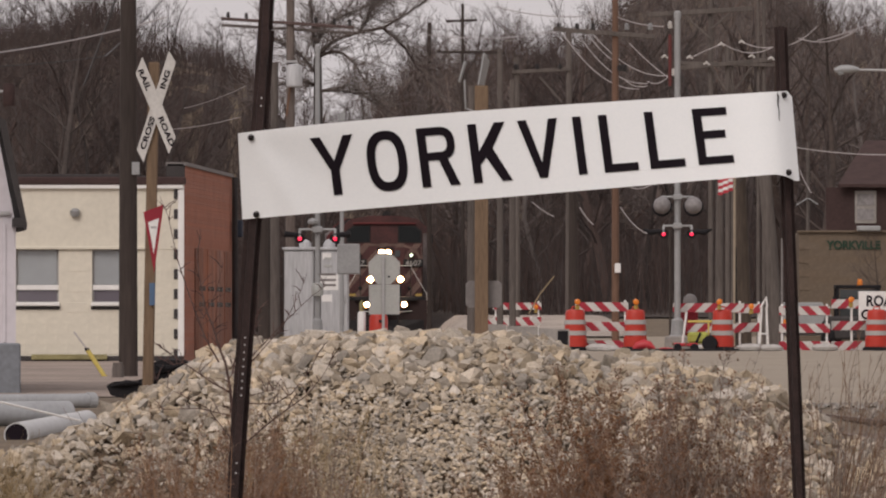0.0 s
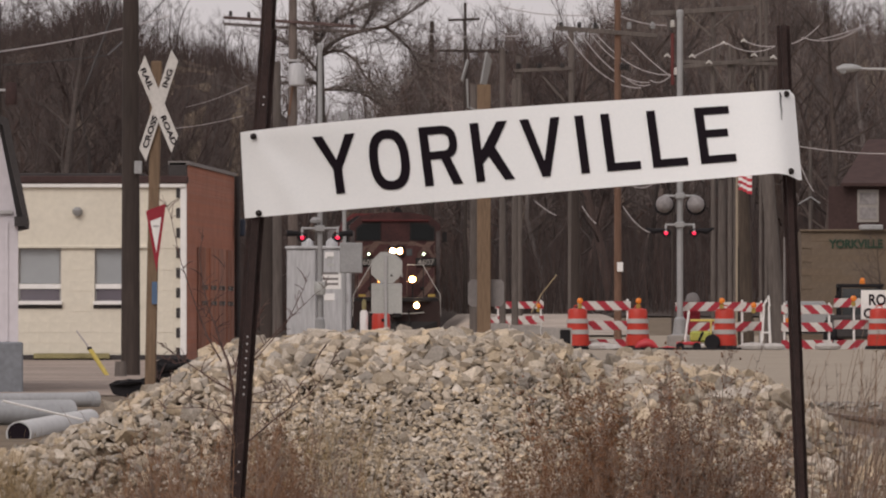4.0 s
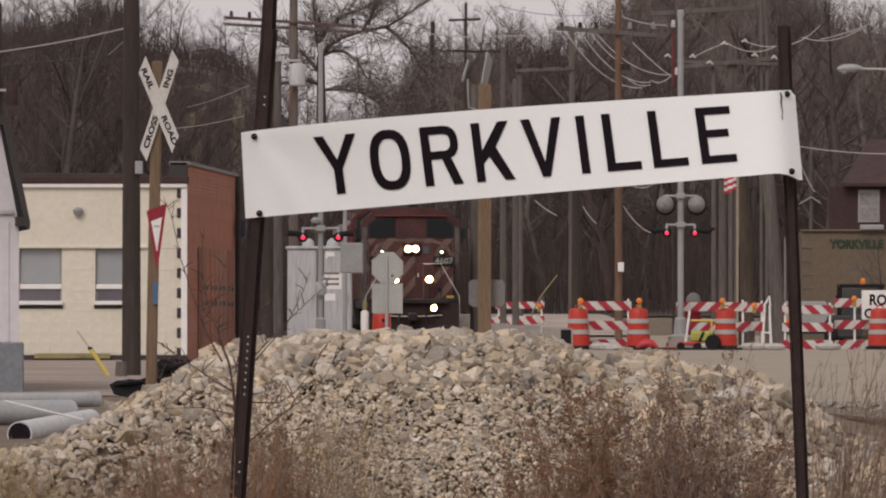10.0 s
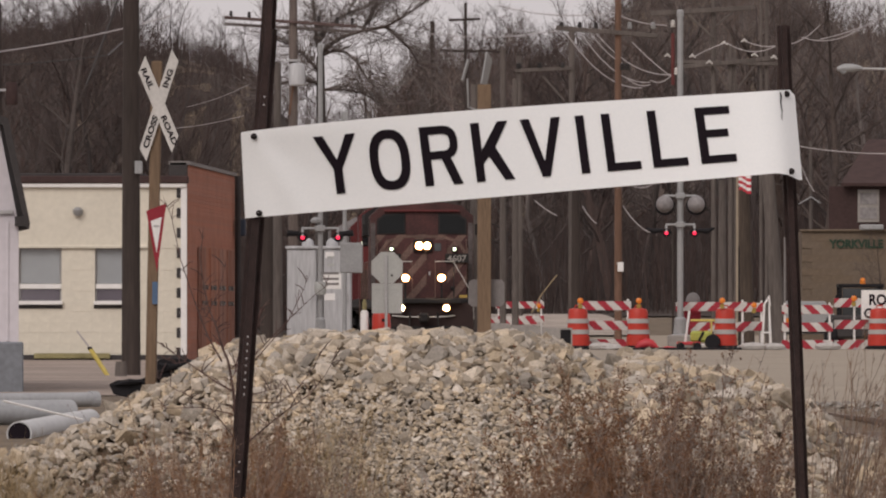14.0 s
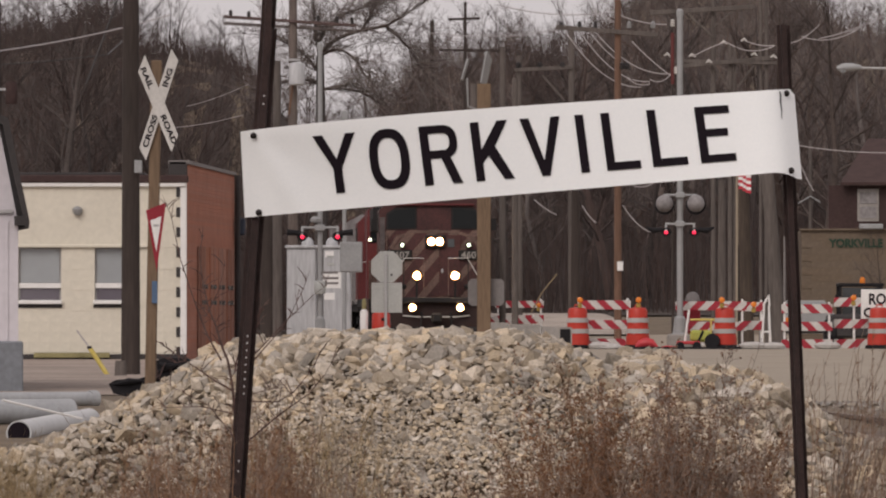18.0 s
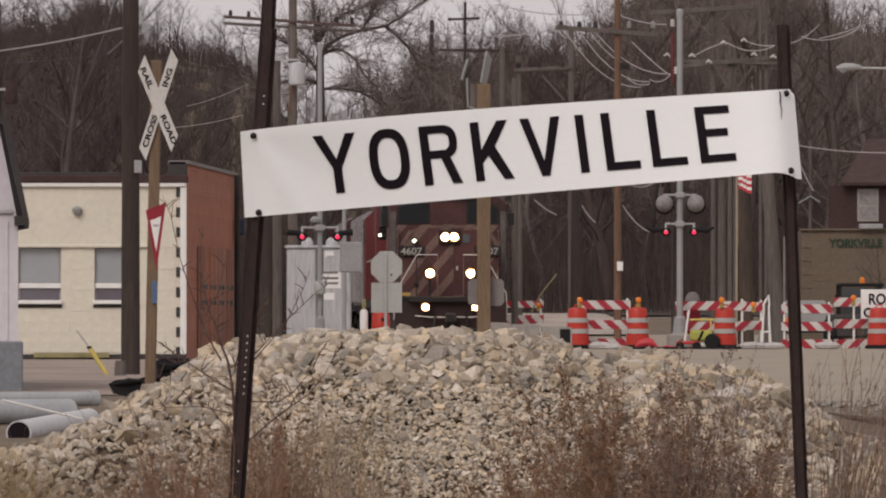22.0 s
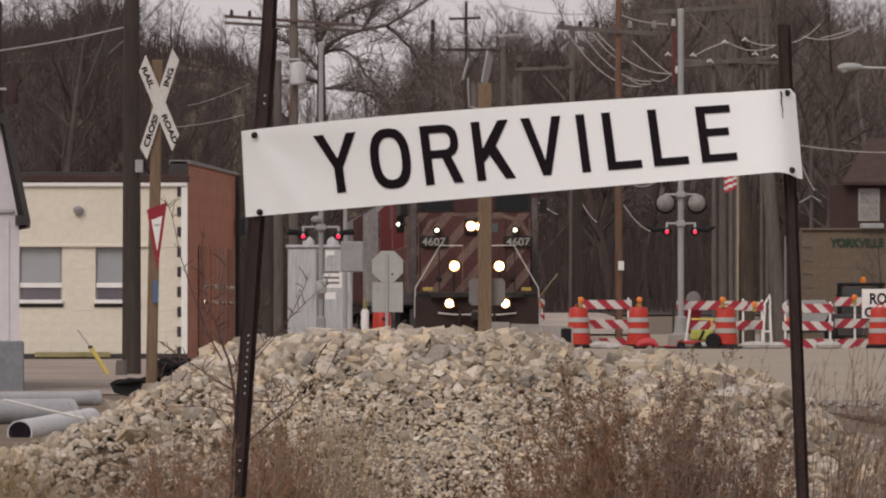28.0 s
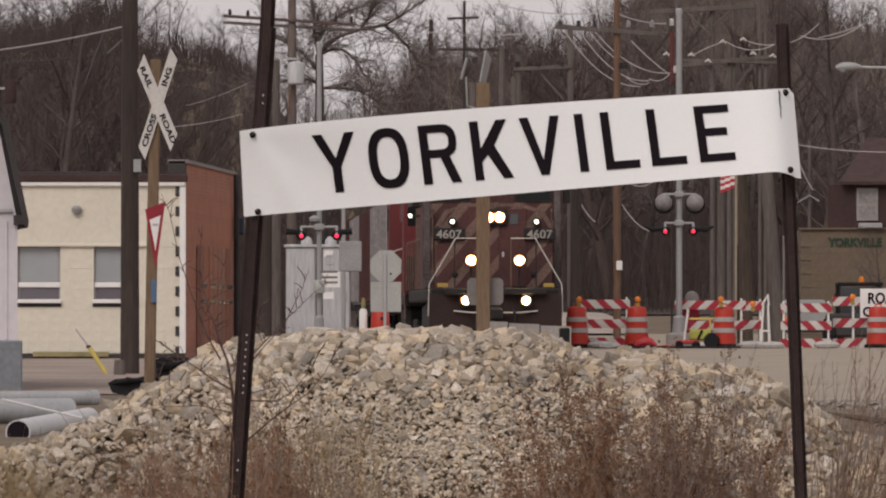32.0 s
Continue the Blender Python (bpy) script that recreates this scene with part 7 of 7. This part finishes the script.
    for sx in (-1, 1):
        fr = part("windscreen", Build().prism([(sx * 0.5, 3.42), (sx * 1.38, 3.4), (sx * 1.38, 3.86), (sx * 1.15, 4.02), (sx * 0.5, 4.06)], 2.27, 2.3), LOCO_BLACK, cab, "dark windscreen in a black frame")
        part("pane", Build().prism([(sx * 0.56, 3.47), (sx * 1.32, 3.45), (sx * 1.32, 3.83), (sx * 1.12, 3.96), (sx * 0.56, 4.0)], 2.262, 2.27), CAB_GLASS, fr)
        part("mirror", Build().box((sx * 1.72, 2.5, 3.55), (0.16, 0.05, 0.34), None, 0.02), LOCO_BLACK, cab)
        part("side_window", Build().box((sx * 1.585, 3.5, 3.6), (0.02, 1.2, 0.55), None, 0.008), DARKPANE, cab)
        part("number_board", Build().box((sx * 1.03, 1.0, 2.66), (0.72, 0.12, 0.28), None, 0.02), LOCO_BLACK, nose, "black number board")
        me = fit_mesh(letters("4607", 0.24, CONCRETE, 0.004, 0.008), -0.29, 0.29, -0.1, 0.1)
        me.transform(Matrix.Translation((sx * 1.03, 0.935, 2.66)))
        part("number", me, None, nose, "pale road number")
        round_lamp(t, "class_light", sx * 0.955, 0.9, 2.94, 0.07, CLASS_LAMP, "small pale green-white lamp")
        round_lamp(t, "ditch_light", sx * 0.545, 0.35, 2.06, 0.13, DITCH, "glaring warm white lamp")
        round_lamp(t, "pilot_light", sx * 0.68, 0.05, 1.15, 0.11, DITCH, "glaring warm white lamp")
        part("lamp_stand", Build().box((sx * 0.55, 0.45, 1.75), (0.06, 0.06, 0.7), None, 0.01), LOCO_BLACK, t)
        part("marker_plate", Build().box((sx * 1.2, 0.22, 1.5), (0.24, 0.02, 0.085), None, 0.005), DULL_YELLOW, t, "small dull yellow plate")
        rail_(t, [(sx * 0.35, 0.3, 2.56), (sx * 0.9, 0.3, 2.56), (sx * 1.5, 0.3, 1.52), (sx * 1.52, 0.3, 0.8)], 0.015, None, "white end handrail")
        rail_(t, [(sx * 0.35, 0.3, 2.56), (sx * 0.35, 0.3, 1.42)], 0.012, LOCO_TAN)
        rail_(t, [(sx * 0.92, 0.3, 2.5), (sx * 0.92, 0.3, 1.42)], 0.016, LOCO_BLACK)
        rail_(t, [(sx * 1.52, 5.2, 2.6), (sx * 1.52, 18.5, 2.6)], 0.016, LOCO_TAN)
        for k in range(8):
            rail_(t, [(sx * 1.52, 5.2 + k * 1.9, 2.6), (sx * 1.52, 5.2 + k * 1.9, 1.43)], 0.014, LOCO_TAN)
    for sx in (-1, 1):
        part("corner_panel", Build().box((sx * 1.49, 2.285, 2.6), (0.15, 0.02, 2.3), None, 0.006), GRIME, cab, "dirty grey corner panel")
        part("grab_iron", Build().tube([(sx * 1.36, 2.26, 1.7), (sx * 1.36, 2.2, 1.75), (sx * 1.36, 2.2, 3.2), (sx * 1.36, 2.26, 3.25)], 0.016, 6), LOCO_TAN, cab)
        part("sand_cap", Build().lathe([(0.07, 0), (0.07, 0.03), (0.03, 0.05)], (sx * 0.9, 1.04, 1.75), 12, Matrix.Rotation(radians(90), 3, "X")), LOCO_BLACK, nose)
        part("brake_hose", Build().tube([(sx * 0.42, 0.22, 1.0), (sx * 0.42, 0.05, 0.9), (sx * 0.44, 0.02, 0.6), (sx * 0.4, 0.0, 0.42)], 0.03, 7), LOCO_BLACK, t)
    part("end_rail", Build().tube([(-0.95, 0.2, 0.92), (-0.55, 0.12, 0.88), (0.55, 0.12, 0.88), (0.95, 0.2, 0.92)], 0.02, 7), HAND_WHITE, t, "thin pale uncoupling lever")
    part("visor_strip", Build().box((0, 2.25, 4.12), (2.3, 0.12, 0.06), None, 0.015), LOCO_BRIGHT, cab)
    part("horn", Build().lathe([(0.05, 0), (0.04, 0.25), (0.1, 0.34)], (0.1, 3.0, 4.5), 10, Matrix.Rotation(radians(90), 3, "X")), LOCO_BLACK, cab)
    part("horn_base", Build().box((0.1, 3.1, 4.42), (0.3, 0.3, 0.16), None, 0.02), LOCO_BLACK, cab)
    # twin headlight
    part("headlight_case", Build().box((0, 1.0, 3.04), (0.58, 0.14, 0.38), None, 0.05), LOCO_BLACK, nose)
    for sx in (-0.12, 0.12):
        round_lamp(t, "headlight", sx, 0.92, 3.04, 0.125, HEADLAMP, "glaring twin headlight")
    # long hood and walkway
    hood = part("hood", Build().prism([(-0.95, 1.42), (0.95, 1.42), (0.95, 3.9), (0.7, 4.2), (-0.7, 4.2), (-0.95, 3.9)], 4.7, 18.6), LOCO_RED, t, "long red engine hood")
    for k in range(7):
        for sx in (-1, 1):
            part("hood_door", Build().box((sx * 0.96, 6.0 + k * 1.8, 2.6), (0.03, 1.5, 2.0), None, 0.01), LOCO_RED if k % 2 else LOCO_TAN, hood)
    part("radiator", Build().prism([(-1.5, 3.5), (1.5, 3.5), (1.5, 4.2), (1.1, 4.45), (-1.1, 4.45), (-1.5, 4.2)], 14.0, 18.4), LOCO_BLACK, hood)
    part("side_marker", Build().lathe([(0.045, 0), (0.04, 0.04)], (-1.74, 7.2, 3.16), 12, Matrix.Rotation(radians(90), 3, "X")), CLASS_LAMP, t, "small white marker lamp")
    part("marker_bracket", Build().box((-1.62, 7.26, 3.16), (0.3, 0.06, 0.06), None, 0.01), LOCO_BLACK, t)
    return t


def second_unit():
    t = thing("trailing_locomotive", (0, 0, 0), "trailing red diesel locomotive", "locomotive")
    part("underframe", Build().box((0, 9.5, 1.28), (2.95, 18.6, 0.3), None, 0.04), LOCO_BLACK, t)
    truck(t, 3.4)
    truck(t, 15.8)
    part("hood", Build().prism([(-0.95, 1.42), (0.95, 1.42), (0.95, 3.9), (0.7, 4.2), (-0.7, 4.2), (-0.95, 3.9)], 0.9, 14.0), LOCO_BRIGHT, t, "bright red engine hood")
    part("cab", Build().prism([(-1.55, 1.42), (1.55, 1.42), (1.55, 3.96), (1.1, 4.4), (-1.1, 4.4), (-1.55, 3.96)], 14.0, 17.2), LOCO_BRIGHT, t, "bright red cab")
    part("radiator", Build().prism([(-1.5, 3.3), (1.5, 3.3), (1.5, 4.2), (1.1, 4.5), (-1.1, 4.5), (-1.5, 4.2)], 1.0, 5.0), LOCO_BRIGHT, t)
    front = part("leading_cab", Build().prism([(-1.55, 1.42), (1.55, 1.42), (1.55, 3.96), (1.1, 4.35), (-1.1, 4.35), (-1.55, 3.96)], -0.6, 0.9), LOCO_BRIGHT, t, "bright red leading cab end")
    part("window_band", Build().box((0, -0.61, 3.5), (2.9, 0.02, 0.7), None, 0.006), CAB_GLASS, front)
    # dark panel put in for the shadow at the walkway
    part("walkway_shadow", Build().box((0, -0.61, 1.9), (3.0, 0.02, 0.95), None, 0.006), PILOT, front)
    for sx in (-1, 1):
        part("corner_stripe", Build().box((sx * 1.16, -0.625, 2.75), (0.17, 0.012, 2.4), None, 0.004), LOCO_TAN, front, "pale pink stripe")
    part("fuel_tank", Build().box((0, 9.6, 0.75), (2.6, 5.0, 0.8), None, 0.15), LOCO_BLACK, t)
    for sx in (-1, 1):
        rail_(t, [(sx * 1.5, 0.5, 2.6), (sx * 1.5, 13.8, 2.6)], 0.02)
        rail_(t, [(sx * 1.5, 0.5, 2.6), (sx * 1.5, 0.5, 1.4)], 0.03)
        part("grab_post", Build().box((sx * 1.5, 0.3, 1.9), (0.06, 0.06, 2.2), None, 0.02), LOCO_TAN, t)
        part("cab_window", Build().box((sx * 1.56, 15.6, 3.5), (0.02, 1.4, 0.6)), DARKPANE, t)
    return t


def wagon(material, label, ribs):
    t = thing("freight_wagon", (0, 0, 0), label, "wagon", "freight wagons")
    part("underframe", Build().box((0, 7.5, 1.05), (2.8, 15.0, 0.25), None, 0.03), LOCO_BLACK, t)
    part("body", Build().prism([(-1.5, 1.2), (1.5, 1.2), (1.55, 1.3), (1.55, 4.1), (1.3, 4.25), (-1.3, 4.25), (-1.55, 4.1), (-1.55, 1.3)], 0.3, 14.7), material, t)
    for k in range(ribs):
        for sx in (-1, 1):
            part("rib", Build().box((sx * 1.58, 0.5 + k * 14.0 / (ribs - 1), 2.7), (0.08, 0.12, 2.8), None, 0.01), material, t)
    for d in (2.2, 12.8):
        for e in (-0.9, 0.9):
            wheelset(t, d + e, 0.44)
        part("truck_frame", Build().box((-1.0, d, 0.5), (0.15, 2.4, 0.3), None, 0.04).box((1.0, d, 0.5), (0.15, 2.4, 0.3), None, 0.04).box((0, d, 0.6), (2.0, 0.4, 0.3), None, 0.04), LOCO_BLACK, t)
    part("ladder", Build().box((-1.3, 0.26, 2.6), (0.36, 0.05, 2.6), None, 0.01), HAND_WHITE, t)
    return t


TRAIN = [(0.0, locomotive()), (20.6, second_unit()), (40.8, wagon(WAGON_GREY, "grey ribbed freight wagon", 10)), (57.0, wagon(LOCO_RED, "dull red freight wagon", 12)),
         (73.0, wagon(WAGON_GREY, "grey ribbed freight wagon", 10)), (89.0, wagon(LOCO_RED, "dull red freight wagon", 12))]
# where the front of the train stands along the line
FRONT = [(0, 266.2), (4, 253.6), (8, 241.1), (12, 228.5), (16, 216.0), (20, 203.4), (24, 190.8), (28, 178.3), (32, 165.7)]
# height of the rail top along the line
GRADE = [(150, 0.08), (166, 0.065), (178, 0.03), (190, -0.02), (206, -0.03), (225, 0.0), (240, 0.035), (252, 0.1), (267, 0.22), (280, 0.27), (400, 0.3)]
# seconds and how far the flag has swung round its pole
BLOWN = [(0, 170), (1, 112), (2, 120), (3, 42), (6, 30), (7, 90), (8, 112), (9, 160), (10, 150), (11, 140), (12, 104), (13, 20), (14, 42), (17, 42), (18, 40),
         (19, 25), (20, 70), (21, 72), (22, 35), (23, 40), (24, 112), (25, 142), (28, 150), (29, 130), (30, 172), (31, 176), (32, 165)]


def on_line(y):
    """A pose on the straight part of the line, heading along it."""
    z = GRADE[-1][1]
    for (y0, z0), (y1, z1) in zip(GRADE, GRADE[1:]):
        if y <= y1:
            z = z0 + (z1 - z0) * (y - y0) / (y1 - y0)
            break
    return pose(1.21 + (165.7 - y) * 0.0319, y, z, 0, 0, 1.827)


def motions():
    for back, unit in TRAIN:
        walk(unit, [(t, on_line(y + back)) for t, y in FRONT])
    # the flag turns about its pole in the wind
    home = FLAG.matrix_basis.copy()
    walk(FLAG, [(t, home @ pose(0, 0, 0, 0, 0, -a)) for t, a in BLOWN])
    # the weeds bow a little in the same wind
    r = random.Random(9)
    for o in SWAY:
        home = Matrix.LocRotScale(o.location, o.rotation_euler, None)
        ph, a = r.uniform(0, 6.28), r.uniform(0.8, 2.0)
        walk(o, [(t, Matrix.Translation(home.translation) @ pose(0, 0, 0, 0.4 * a * math.sin(1.3 * t + ph), a * math.sin(0.9 * t + ph) + 0.6 * a * math.sin(2.3 * t), 0) @ home.to_3x3().to_4x4())
                 for t in range(33)])


motions()
